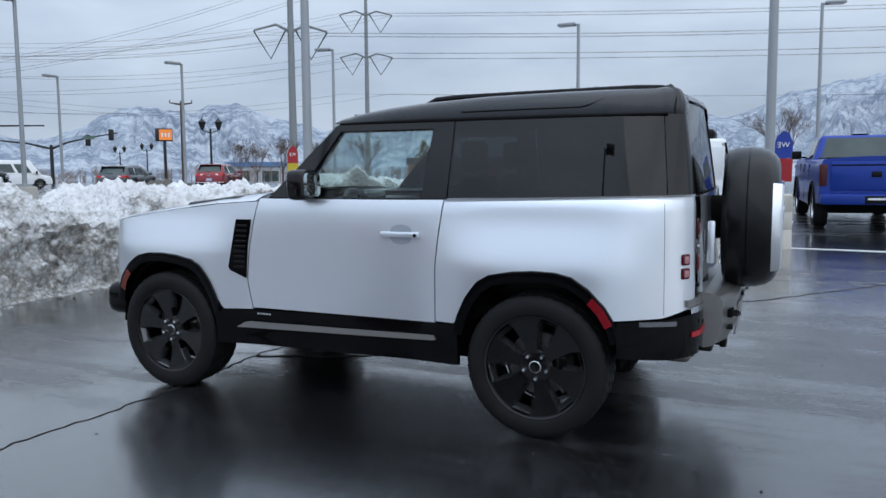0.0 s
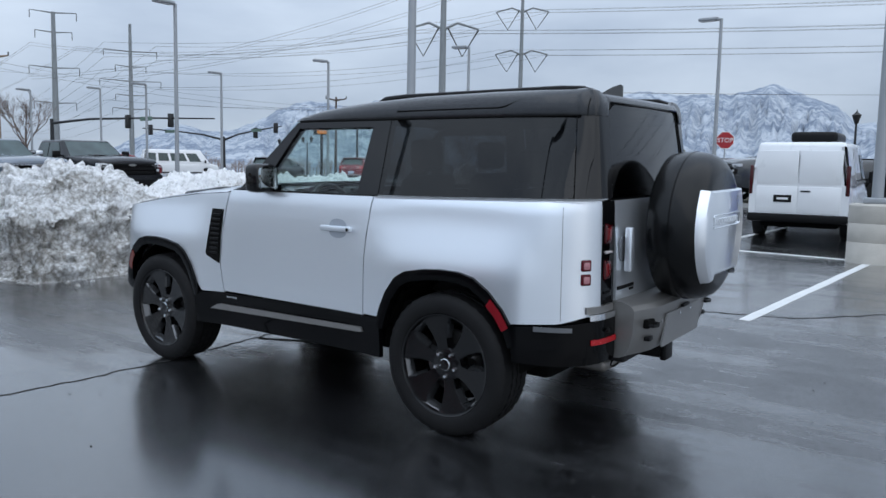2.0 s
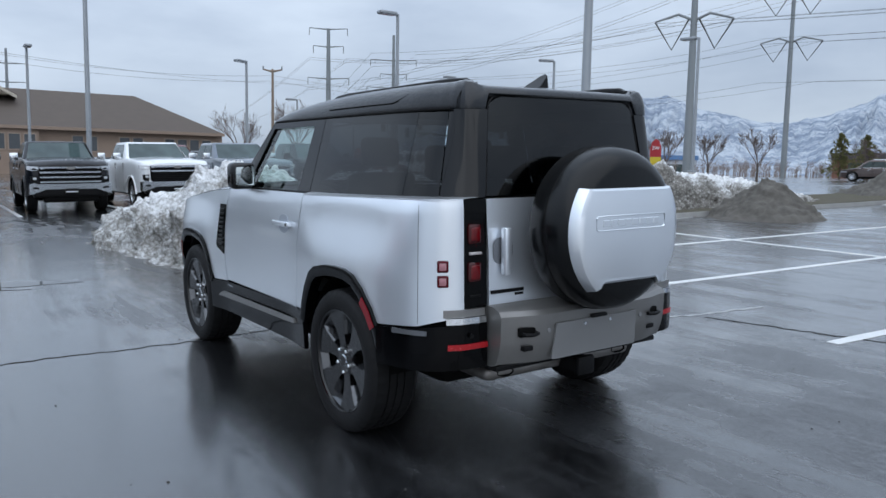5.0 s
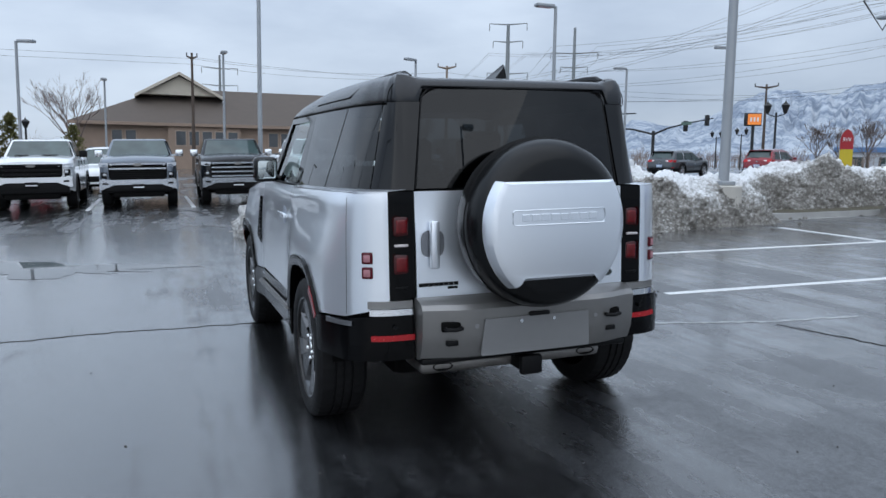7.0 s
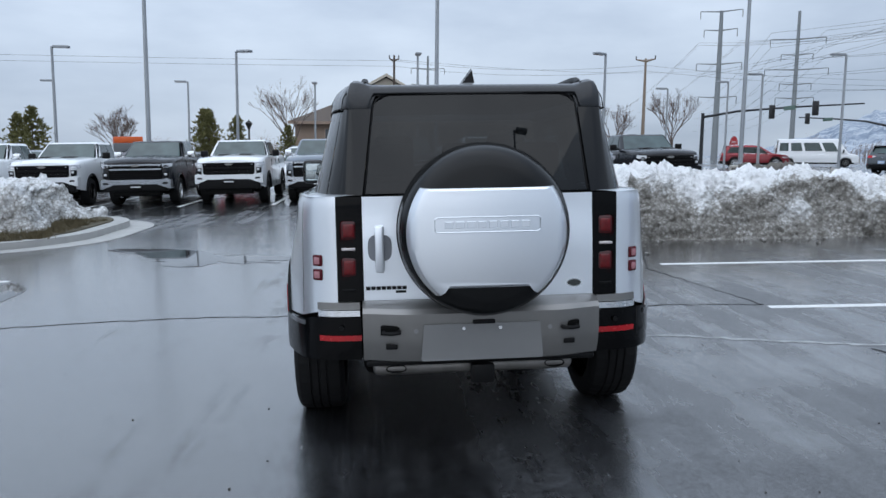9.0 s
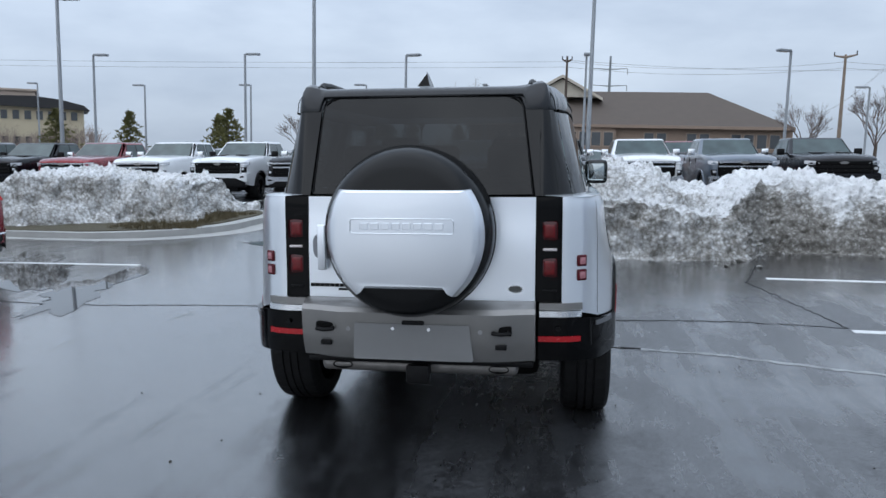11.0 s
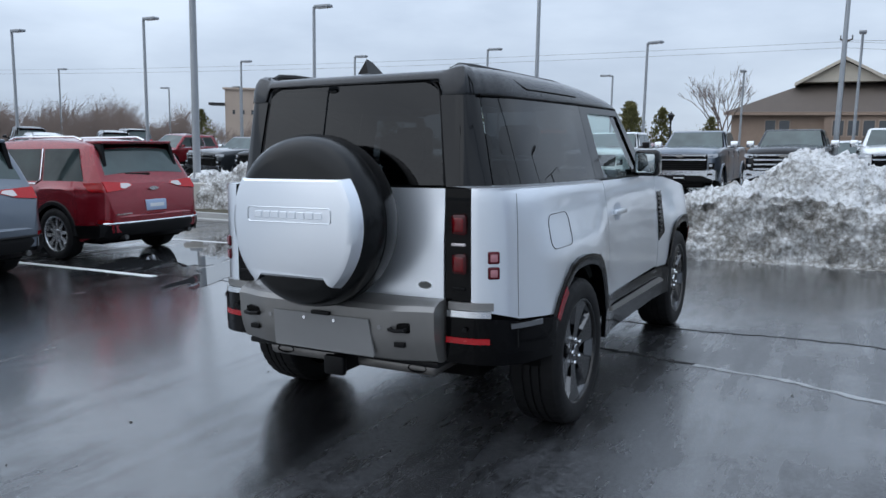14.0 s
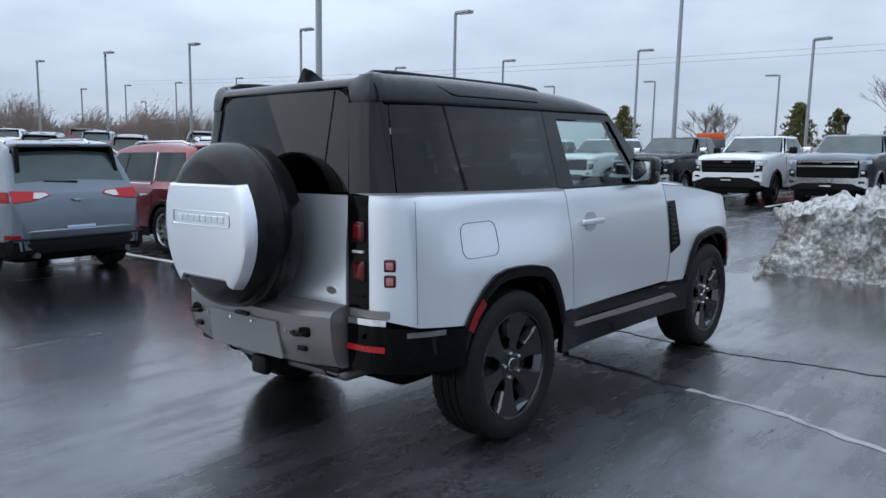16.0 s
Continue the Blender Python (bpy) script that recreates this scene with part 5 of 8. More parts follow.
for r0, r1 in ((outer, mid), (mid, inn), (inn, inn2)):
    for k in range(n):
        bm.faces.new((r0[k], r0[(k + 1) % n], r1[(k + 1) % n], r1[k]))
bm.faces.new(inn2)
face = part("cover_face", bm, M_SILVER, sp, "silver face plate")
bm = bmesh.new()
pl = [(0.2868, y, z) for y, z in ((-0.235, 0.010), (-0.245, 0.02), (-0.245, 0.068), (-0.235, 0.078), (0.225, 0.078), (0.235, 0.068), (0.235, 0.02), (0.225, 0.010))]
tube(bm, pl + [pl[0]], 0.0028, 6)
part("nameplate_edge", bm, M_SILVER, face)
w8 = 0.40 / 8
for k in range(8):
    y0 = -0.205 + k * w8
    part("raised_block", box(bmesh.new(), 0.284, 0.2895, y0 + 0.004, y0 + w8 - 0.006, 0.028, 0.060, 0.0025, 1), M_SILVER, face)

# door mirrors
for s in (-1, 1):
    bm = bmesh.new()
    box(bm, -0.235, -0.10, min(s * 0.895, s * 1.066), max(s * 0.895, s * 1.066), 1.295, 1.478, 0.035, 3)
    mr = part("door_mirror", bm, M_GLOSSBLACK, CAR)
    bm = bmesh.new()
    box(bm, -0.103, -0.095, min(s * 0.912, s * 1.050), max(s * 0.912, s * 1.050), 1.318, 1.458, 0.02, 2)
    part("mirror_glass", bm, M_MIRROR, mr)
    bm = bmesh.new()
    box(bm, -0.24, -0.14, min(s * 0.82, s * 0.94), max(s * 0.82, s * 0.94), 1.30, 1.345, 0.015)
    part("mirror_arm", bm, M_GLOSSBLACK, mr)

# cabin
bm = bmesh.new()
box(bm, -0.62, -0.22, -0.84, 0.84, 0.9, 1.235, 0.06, 3)
part("dashboard", bm, M_SEAT, CAR)
bm = bmesh.new()
box(bm, -0.30, -0.22, -0.08, 0.18, 1.16, 1.30, 0.012)
part("screen", bm, M_GLOSSBLACK, CAR)
bm = bmesh.new()
R = Matrix.Translation((-0.10, -0.38, 1.16)) @ Matrix.Rotation(radians(-25), 4, "Y")
ringp = [R @ Vector((0, 0.185 * math.cos(t), 0.185 * math.sin(t))) for t in np.linspace(0, 2 * math.pi, 29)]
tube(bm, ringp, 0.017, 8)
for t in (0.0, math.pi, -math.pi / 2):
    tube(bm, [R @ Vector((0, 0, 0)), R @ Vector((0, 0.18 * math.cos(t), 0.18 * math.sin(t)))], 0.016, 6)
tube(bm, [R @ Vector((0, 0, 0)), R @ Vector((-0.25, 0, 0))], 0.05, 10)
part("steering_wheel", bm, M_SEAT, CAR)


def seat(x, y, back=1.42):
    s_ = part("seat", box(bmesh.new(), x - 0.28, x + 0.22, y - 0.25, y + 0.25, 0.72, 0.92, 0.06, 3), M_SEAT, CAR)
    b = bmesh.new()
    box(b, x + 0.14, x + 0.27, y - 0.24, y + 0.24, 0.85, back, 0.06, 3)
    for v in b.verts:
        v.co.x += (v.co.z - 0.85) * 0.22
    part("backrest", b, M_SEAT, s_)
    b = bmesh.new()
    box(b, x + 0.25, x + 0.35, y - 0.13, y + 0.13, back + 0.03, back + 0.22, 0.04, 3)
    part("headrest", b, M_SEAT, s_)


for y in (-0.38, 0.38):
    seat(0.42, y)
for y in (-0.42, 0.0, 0.42):
    seat(1.22, y, 1.36)
bm = bmesh.new()
box(bm, -0.7, 2.05, -0.85, 0.85, 0.62, 0.70)
part("cabin_floor", bm, M_DARK, CAR)
bm = bmesh.new()
box(bm, 0.0, 1.95, -0.62, 0.62, 1.80, 1.815)
part("headliner", bm, mat("headliner_cloth", (0.10, 0.10, 0.10), 0.95, 0, 0.05, 20), CAR)


# ---- wheels of the car ----
def offroad_tyre():
    """Tyre with shoulder notches and grooves in the tread."""
    bm = bmesh.new()
    seg = 120
    prof = [(0.284, -0.108), (0.291, -0.122), (0.31, -0.129), (0.340, -0.1295), (0.362, -0.126), (0.380, -0.119), (0.3945, -0.104), (0.3985, -0.080), (0.400, -0.048), (0.389, -0.046), (0.389, -0.038), (0.401, -0.036), (0.401, -0.006), (0.390, -0.004), (0.390, 0.004), (0.401, 0.006), (0.401, 0.036), (0.389, 0.038), (0.389, 0.046), (0.400, 0.048), (0.3985, 0.080), (0.3945, 0.104), (0.380, 0.119), (0.362, 0.126), (0.31, 0.129), (0.290, 0.124), (0.282, 0.112)]
    rings = []
    for k in range(seg):
        a = 2 * math.pi * k / seg
        ring = []
        for i, (r, h) in enumerate(prof):
            notch = (k % 3 == 0)
            rr = r - (0.0045 if notch and i in (5, 6, 7, 8, 19, 20, 21, 22) else 0.0) - (0.005 if (k % 3 == 1) and i in (11, 12, 15, 16) else 0)
            aa = a + (0.35 * h if abs(h) < 0.1 else 0)
            ring.append(bm.verts.new((rr * math.cos(aa), h, rr * math.sin(aa))))
        rings.append(ring)
    for k in range(seg):
        q, s_ = rings[k], rings[(k + 1) % seg]
        for i in range(len(prof) - 1):
            bm.faces.new((q[i], q[i + 1], s_[i + 1], s_[i]))
    return bm


def offroad_rim():
    """Six broad spokes round a five-bolt hub; outer face at -y."""
    bm = bmesh.new()
    revolve(bm, [(0.262, -0.112), (0.256, -0.119), (0.247, -0.115), (0.240, -0.098), (0.232, -0.05), (0.228, 0.10)], 72)
    revolve(bm, [(0.0, -0.086), (0.068, -0.088), (0.085, -0.082), (0.092, -0.06), (0.092, -0.02)], 36)
    for k in range(6):
        a = 2 * math.pi * (k + 0.5) / 6 + math.pi / 2
        def P(r, t, y):
            return Vector((r * math.cos(a) - t * math.sin(a), y, r * math.sin(a) + t * math.cos(a)))
        side_ = [P(0.060, 0.030, -0.086), P(0.10, 0.031, -0.088), P(0.150, 0.040, -0.094), P(0.200, 0.060, -0.101), P(0.226, 0.079, -0.104), P(0.240, 0.096, -0.105)]
        pts = side_ + [P(0.250, 0.05, -0.106), P(0.253, 0.0, -0.106), P(0.250, -0.05, -0.106)]
        pts += [P(0.240, -0.096, -0.105), P(0.226, -0.079, -0.104), P(0.200, -0.060, -0.101), P(0.150, -0.040, -0.094), P(0.10, -0.031, -0.088), P(0.060, -0.030, -0.086)]
        prism(bm, pts, (0, 0.055, 0))
    return bm


def rim_cuts():
    """Machined bevels beside each opening, one mesh each."""
    out = []
    for k in range(6):
        a = 2 * math.pi * (k + 0.5) / 6 + math.pi / 2
        def P(r, t, y):
            return Vector((r * math.cos(a) - t * math.sin(a), y, r * math.sin(a) + t * math.cos(a)))
        for sgn in (-1, 1):
            rim_ = [(0.128, 0.036, -0.0915), (0.200, 0.0605, -0.1005), (0.228, 0.080, -0.104)]
            for (r0, t0, y0), (r1, t1, y1) in zip(rim_, rim_[1:]):
                q = [P(r0, sgn * t0, y0), P(r1, sgn * t1, y1), P(r1 - 0.007, sgn * (t1 + 0.017), y1 + 0.034), P(r0 - 0.003, sgn * (t0 + 0.016), y0 + 0.034)]
                out.append(prism(bmesh.new(), q, (0, 0.004, 0)))
        a += math.pi / 6
        q = [P(0.236, -0.054, -0.105), P(0.236, 0.054, -0.105), P(0.213, 0.040, -0.070), P(0.213, -0.040, -0.070)]
        out.append(prism(bmesh.new(), q, (0, 0.004, 0)))
    return out


def make_wheel(name, x, s):
    w = new(name)
    w.empty_display_size = 0.2
    w.parent = CAR
    w.matrix_basis = pose(x, s * 0.856, 0.399, 0, 17, 0) if s < 0 else pose(x, s * 0.856, 0.399, 0, 40, 180)
    return w


first = None
for x in (XF, XR):
    for s in (-1, 1):
        w = make_wheel("wheel", x, s)
        if first is None:
            t = part("tyre", offroad_tyre(), M_RUBBER, w, sharp=25)
            t.matrix_basis = Matrix.Diagonal((1.0, 1.08, 1.0, 1))
            rm = part("rim", offroad_rim(), M_RIMBLACK, w, "gloss black six-spoke rim")
            rm.matrix_basis = Matrix.Diagonal((1.12, 1.1, 1.12, 1))
            for cut in rim_cuts():
                part("rim_bevel", cut, M_RIMCUT, rm)
            cap = part("hub_cap", revolve(bmesh.new(), [(0.0, -0.098), (0.026, -0.097), (0.031, -0.092), (0.031, -0.08)], 24), M_GLOSSBLACK, rm)
            ringp = part("hub_ring", revolve(bmesh.new(), [(0.027, -0.0985), (0.030, -0.097), (0.031, -0.092), (0.028, -0.094)], 24, closed=True), M_CHROME, rm)
            b = bmesh.new()
            revolve(b, [(0.0, -0.015), (0.008, -0.015), (0.011, -0.008), (0.011, 0.02)], 8)
            nuts = []
            for k in range(5):
                a = 2 * math.pi * k / 5 + math.pi / 2 - 0.3
                mm = Matrix.Translation((0.060 * math.cos(a), -0.088, 0.060 * math.sin(a)))
                if k == 0:
                    nut = part("lug_nut", b, M_CHROME, rm)
                    nut.matrix_basis = mm
                else:
                    again("lug_nut", nut, rm, mm)
            disc = part("brake_disc", revolve(bmesh.new(), [(0.07, -0.02), (0.178, -0.02), (0.178, 0.01), (0.07, 0.01)], 48), M_STEEL, w)
            b = bmesh.new()
            for k in range(8):
                a0, a1 = radians(-30 + k * 9), radians(-21 + k * 9)
                prism(b, [(r * math.cos(a), -0.045, r * math.sin(a)) for a, r in ((a0, 0.12), (a1, 0.12), (a1, 0.205), (a0, 0.205))], (0, 0.07, 0))
            bmesh.ops.remove_doubles(b, verts=b.verts[:], dist=0.0005)
            cal = part("brake_caliper", b, M_STEEL, w)
            back = part("wheel_back", revolve(bmesh.new(), [(0.0, 0.06), (0.226, 0.06), (0.226, 0.07), (0.0, 0.07)], 36), M_DARK, w)
            first = w
        else:
            for o in first.children:
                c = again(o.name.split(".")[0], o, w, o.matrix_basis.copy())
                for o2 in o.children:
                    again(o2.name.split(".")[0], o2, c, o2.matrix_basis.copy())

# ---- parked vehicles ----
WHEEL_CACHE = {}


def wheel_meshes(r, w, rim_r, rim_mat, spokes):
    key = (r, w, rim_r, rim_mat.name, spokes)
    if key in WHEEL_CACHE:
        return WHEEL_CACHE[key]
    bm = bmesh.new()
    h = w / 2
    revolve(bm, [(rim_r, -h * 0.86), (rim_r + 0.02, -h * 0.98), (lerp(rim_r, r, 0.55), -h), (r - 0.03, -h * 0.95), (r - 0.006, -h * 0.80), (r, -h * 0.5), (r, h * 0.5), (r - 0.006, h * 0.80), (r - 0.03, h * 0.95), (lerp(rim_r, r, 0.55), h), (rim_r + 0.02, h * 0.98), (rim_r, h * 0.86)], 40)
    me_t = bpy.data.meshes.new("tyre")
    bmesh.ops.recalc_face_normals(bm, faces=bm.faces[:])
    finish(bm, me_t)
    me_t.materials.append(M_RUBBER)
    bm = bmesh.new()
    revolve(bm, [(rim_r + 0.004, -h * 0.88), (rim_r - 0.012, -h * 0.90), (rim_r - 0.022, -h * 0.72), (rim_r - 0.03, h * 0.8)], 40)
    revolve(bm, [(0.001, -h * 0.70), (0.055, -h * 0.72), (0.075, -h * 0.60), (0.075, 0)], 20)
    for k in range(spokes):
        a = 2 * math.pi * (k + 0.25) / spokes
        wi, wo = 0.030, 0.30 * rim_r * 2.6 / spokes
        pts = []
        for rr, ww, yy in ((0.05, wi, -h * 0.64), (rim_r - 0.015, wo, -h * 0.82)):
            for s in (-1, 1):
                pts.append(Vector((rr * math.cos(a) - s * ww * math.sin(a), yy, rr * math.sin(a) + s * ww * math.cos(a))))
        prism(bm, [pts[0], pts[1], pts[3], pts[2]], (0, 0.035, 0))
    me_r = bpy.data.meshes.new("rim")
    bmesh.ops.recalc_face_normals(bm, faces=bm.faces[:])
    finish(bm, me_r)
    me_r.materials.append(rim_mat)
    WHEEL_CACHE[key] = (me_t, me_r)
    return me_t, me_r


def put_wheels(car, axles, track, r, w, rim_r, rim_mat, spokes):
    me_t, me_r = wheel_meshes(r, w, rim_r, rim_mat, spokes)
    for x in axles:
        for s in (-1, 1):
            wh = new("wheel")
            wh.empty_display_size = 0.2
            wh.parent = car
            wh.matrix_basis = pose(x, s * (track / 2), r, 0, 0, 0 if s < 0 else 180)
            for nm, me in (("tyre", me_t), ("rim", me_r)):
                o = new(nm, me)
                o.parent = wh


def arch_z(x, arches, zlow):
    z = zlow
    for ax, ar, zc in arches:
        d = abs(x - ax)
        if d < ar:
            z = max(z, zc + math.sqrt(max(0, ar * ar - d * d)))
    return z


def body_loft(xs, zlow, ztop, half, arches, crown=0.03, rows=7, bulge=0.035):
    """A shell of cross sections along x: side, shoulder, deck."""
    bm = bmesh.new()
    cols = []
    X = set(xs)
    for ax, ar, zc in arches:
        for k in range(25):
            X.add(ax - ar * math.cos(math.pi * k / 24))
    X = sorted(X)
    x_lo, x_hi = X[0], X[-1]
    for x in X:
        zb, zt, hw = arch_z(x, arches, zlow(x)), ztop(x), half(x)
        zb = min(zb, zt - 0.05)
        col = []
        for k in range(rows + 1):
            v = k / rows
            z = lerp(zb, zt - 0.04, v)
            hh = (z - zlow(x)) / max(0.1, (zt - zlow(x)))
            y = hw - bulge * (hh - 0.45) ** 2 * 2.2 - bulge * 0.6 * smooth(0.8, 1.0, hh)
            col.append((y, z))
        y_t = col[-1][0]
        col.append((y_t - 0.025, zt - 0.012))
        for k in range(5):
            f = k / 4
            yy = (y_t - 0.07) * (1 - f)
            col.append((yy, zt + crown * (1 - (1 - f) ** 2)))
        full = [(-a, b) for a, b in col] + [(a, b) for a, b in col[-2::-1]]
        cols.append([bm.verts.new((x, a, b)) for a, b in full])
    for q, s in zip(cols, cols[1:]):
        for k in range(len(q) - 1):
            bm.faces.new((q[k], q[k + 1], s[k + 1], s[k]))
    bm.faces.new(cols[0])
    bm.faces.new(cols[-1][::-1])
    return bm


def cabin_mesh(x0, x1, x2, x3, zb, zr, wb, wr, bev=0.07, crown=0.05):
    bm = bmesh.new()
    vs = []
    for x, z, w in ((x0, zb, wb), (x1, zr, wr), (x2, zr, wr), (x3, zb, wb)):
        vs.append((bm.verts.new((x, -w, z)), bm.verts.new((x, w, z))))
    for i in range(3):
        bm.faces.new((vs[i][0], vs[i][1], vs[i + 1][1], vs[i + 1][0]))
    bm.faces.new([v[0] for v in vs][::-1])
    bm.faces.new([v[1] for v in vs])
    es = [e for e in bm.edges if max(v.co.z for v in e.verts) > zb + 0.01]
    bmesh.ops.bevel(bm, geom=es, offset=bev, segments=3, profile=0.6, affect="EDGES")
    top = [f for f in bm.faces if f.normal.z > 0.95 or abs(f.calc_center_median().z - zr) < 0.002]
    return bm


def pane(bm, a, b, c, d, u0, u1, v0, v1, out, thick=0.012, cut=0.0):
    """A slab on the quad a b c d (a-b below, d-c above), between u0-u1, v0-v1."""
    A, B, C, D = (Vector(p) for p in (a, b, c, d))
    def at(u, v):
        return A.lerp(B, u).lerp(D.lerp(C, u), v)
    n = (B - A).cross(D - A).normalized()
    if n.dot(Vector(out)) < 0:
        n = -n
    pts = [at(u0, v0), at(u1, v0), at(u1, v1 - (cut if cut > 0 else 0)), at(u0, v1 + (cut if cut < 0 else 0))]
    prism(bm, [p + n * 0.002 for p in pts], n * thick)


def mirrors(car, x, y, z, material, size=(0.10, 0.20, 0.18)):
    for s in (-1, 1):
        bm = bmesh.new()
        box(bm, x - size[0] / 2, x + size[0] / 2, s * y - size[1] / 2, s * y + size[1] / 2, z - size[2] / 2, z + size[2] / 2, 0.03)
        box(bm, x - 0.02, x + 0.03, min(s * (y - 0.2), s * (y - 0.05)), max(s * (y - 0.2), s * (y - 0.05)), z - 0.07, z - 0.03)
        part("mirror", bm, material, car)


def pickup(m, paint, label, chrome=False, rim=None, grille_bars=2, group="pickups parked in a row", black_bumper=False, seen_rear=False):
    """A crew-cab pickup, nose towards local -x."""
    car = thing("pickup_truck", m, label, "pickup truck", group)
    arches = [(-1.87, 0.50, 0.42), (1.87, 0.50, 0.42)]
    # underside of the grille; the plated bumper sits lower than the painted one
    gb = 0.77 if chrome else 0.87
    ztop = lambda x: table([(-2.93, 1.14), (-2.90, 1.26), (-2.80, 1.335), (-2.55, 1.375), (-1.8, 1.42), (-1.2, 1.44), (-1.0, 1.43), (1.02, 1.37), (1.06, 1.40), (2.9, 1.42)], x)
    zlow = lambda x: table([(-2.93, 0.55), (-2.6, 0.48), (-1.2, 0.42), (1.2, 0.42), (2.9, 0.55)], x)
    half = lambda x: table([(-2.93, 0.88), (-2.8, 0.97), (-2.4, 1.02), (2.7, 1.02), (2.9, 0.99)], x)
    body = part("body", body_loft([-2.93, -2.9, -2.85, -2.75, -2.6, -2.4, -1.2, -1.0, -0.5, 0, 0.5, 1.02, 1.06, 1.3, 2.4, 2.7, 2.9], zlow, ztop, half, arches, 0.05), paint, car)
    cb = (-1.12, -0.42, 0.80, 1.05)
    part("cab", cabin_mesh(*cb, 1.36, 1.93, 0.955, 0.77, 0.09), paint, car)
    g = bmesh.new()
    zb, zr, wb, wr = 1.36, 1.93, 0.955, 0.77
    pane(g, (cb[0], -wb, zb), (cb[0], wb, zb), (cb[1], wr, zr), (cb[1], -wr, zr), 0.05, 0.95, 0.08, 0.90, (-1, 0, 0.5))
    part("windscreen", g, M_CARGLASS, car)
    g = bmesh.new()
    pane(g, (cb[3], -wb, zb), (cb[3], wb, zb), (cb[2], wr, zr), (cb[2], -wr, zr), 0.08, 0.92, 0.12, 0.88, (1, 0, 0.2))
    part("rear_window", g, M_CARGLASS, car)
    for s in (-1, 1):
        for u0, u1, n in ((0.10, 0.50, 1), (0.53, 0.90, 2)):
            g = bmesh.new()
            pane(g, (cb[0] + 0.25, s * wb, zb), (cb[3], s * wb, zb), (cb[2], s * wr, zr), (cb[1], s * wr, zr), u0, u1, 0.10, 0.86, (0, s, 0.2))
            part("side_window", g, M_CARGLASS, car)
        for x in (-0.98, 0.02, 1.0):
            g = bmesh.new()
            box(g, x - 0.004, x + 0.004, s * 1.008 - 0.012, s * 1.008 + 0.012, 0.5, 1.30)
            part("door_gap", g, M_DARK, car)
        for x in (-0.12, 0.88):
            g = bmesh.new()
            box(g, x - 0.11, x + 0.07, s * 1.022 - 0.018, s * 1.022 + 0.018, 1.13, 1.17, 0.01)
            part("door_handle", g, M_CHROME if chrome else paint, car)
        for ax in (-1.87, 1.87):
            g = bmesh.new()
            for k in range(24):
                a0, a1 = math.pi * k / 24, math.pi * (k + 1) / 24
                q = []
                for a, r in ((a0, 0.49), (a1, 0.49), (a1, 0.545), (a0, 0.545)):
                    q.append((ax - r * math.cos(a), s * 1.0, 0.42 + r * math.sin(a)))
                prism(g, q, (0, s * 0.045, 0))
            bmesh.ops.remove_doubles(g, verts=g.verts[:], dist=0.0005)
            part("wheel_arch_trim", g, M_MATBLACK if not chrome else paint, car)
        g = bmesh.new()
        prism(g, [(-2.975, s * 0.66, 1.165), (-2.965, s * 0.64, 1.225), (-2.93, s * 0.90, 1.245), (-2.78, s * 1.005, 1.25), (-2.78, s * 1.005, 1.16), (-2.94, s * 0.90, 1.13)], (0.06, 0, 0))
        hl = part("headlight", g, M_HEADLAMP, car)
        g = bmesh.new()
        prism(g, [(-2.96, s * 0.80, gb + 0.02), (-2.96, s * 0.79, gb + 0.22), (-2.925, s * 0.945, gb + 0.215), (-2.925, s * 0.935, gb + 0.06)], (0.08, 0, 0))
        fb = part("fog_light_bezel", g, M_MATBLACK, car)
        g = bmesh.new()
        box(g, -2.975, -2.93, s * 0.85 - 0.045, s * 0.85 + 0.045, gb + 0.12, gb + 0.19, 0.015)
        part("fog_light", g, M_HEADLAMP, fb)
        g = bmesh.new()
        box(g, 2.80, 2.915, s * 0.93 - 0.075, s * 0.93 + 0.075, 0.88, 1.32, 0.02)
        part("tail_light", g, M_REDLENS, car)
    g = bmesh.new()
    prism(g, [(-2.965, y, z) for y, z in ((-0.68, gb), (-0.745, gb + 0.06), (-0.755, 1.235), (0.755, 1.235), (0.745, gb + 0.06), (0.68, gb))], (0.12, 0, 0))
    gr = part("grille", g, M_DARK, car)
    for k in range(6):
        z = gb + 0.07 + k * 0.055
        g = bmesh.new()
        box(g, -2.975, -2.95, -0.69, 0.69, z - 0.008, z + 0.008, 0.003, 1)
        part("grille_slat", g, M_MATBLACK, gr)
    for k in range(grille_bars):
        z = 1.205 - k * 0.125
        g = bmesh.new()
        prism(g, [(-2.985, y, z + dz) for y, dz in ((-0.72, -0.018), (-0.745, 0.026), (0.745, 0.026), (0.72, -0.018))], (0.05, 0, 0))
        part("grille_bar", g, M_BRIGHTTRIM if chrome else M_MATBLACK, gr)
    g = bmesh.new()
    prism(g, [(-3.0, y, z) for y, z in ((-0.13, 1.19), (-0.06, 1.225), (0.06, 1.225), (0.13, 1.19), (0.06, 1.155), (-0.06, 1.155))], (0.03, 0, 0))
    part("badge", g, M_BUMPER, gr, "small metal badge")
    g = bmesh.new()
    prism(g, [(-3.02, y, z) for y, z in ((-0.99, gb - 0.25), (-0.985, gb + 0.01), (-0.88, gb + 0.05), (-0.72, gb - 0.01), (0.72, gb - 0.01), (0.88, gb + 0.05), (0.985, gb + 0.01), (0.99, gb - 0.25), (0.80, gb - 0.23), (0.62, gb - 0.10), (-0.62, gb - 0.10), (-0.80, gb - 0.23))], (0.30, 0, 0))
    bmesh.ops.bevel(g, geom=[e for e in g.edges if max(v.co.x for v in e.verts) < -3.0], offset=0.025, segments=2, affect="EDGES")
    part("front_bumper", g, M_BRIGHTTRIM if chrome else paint, car)
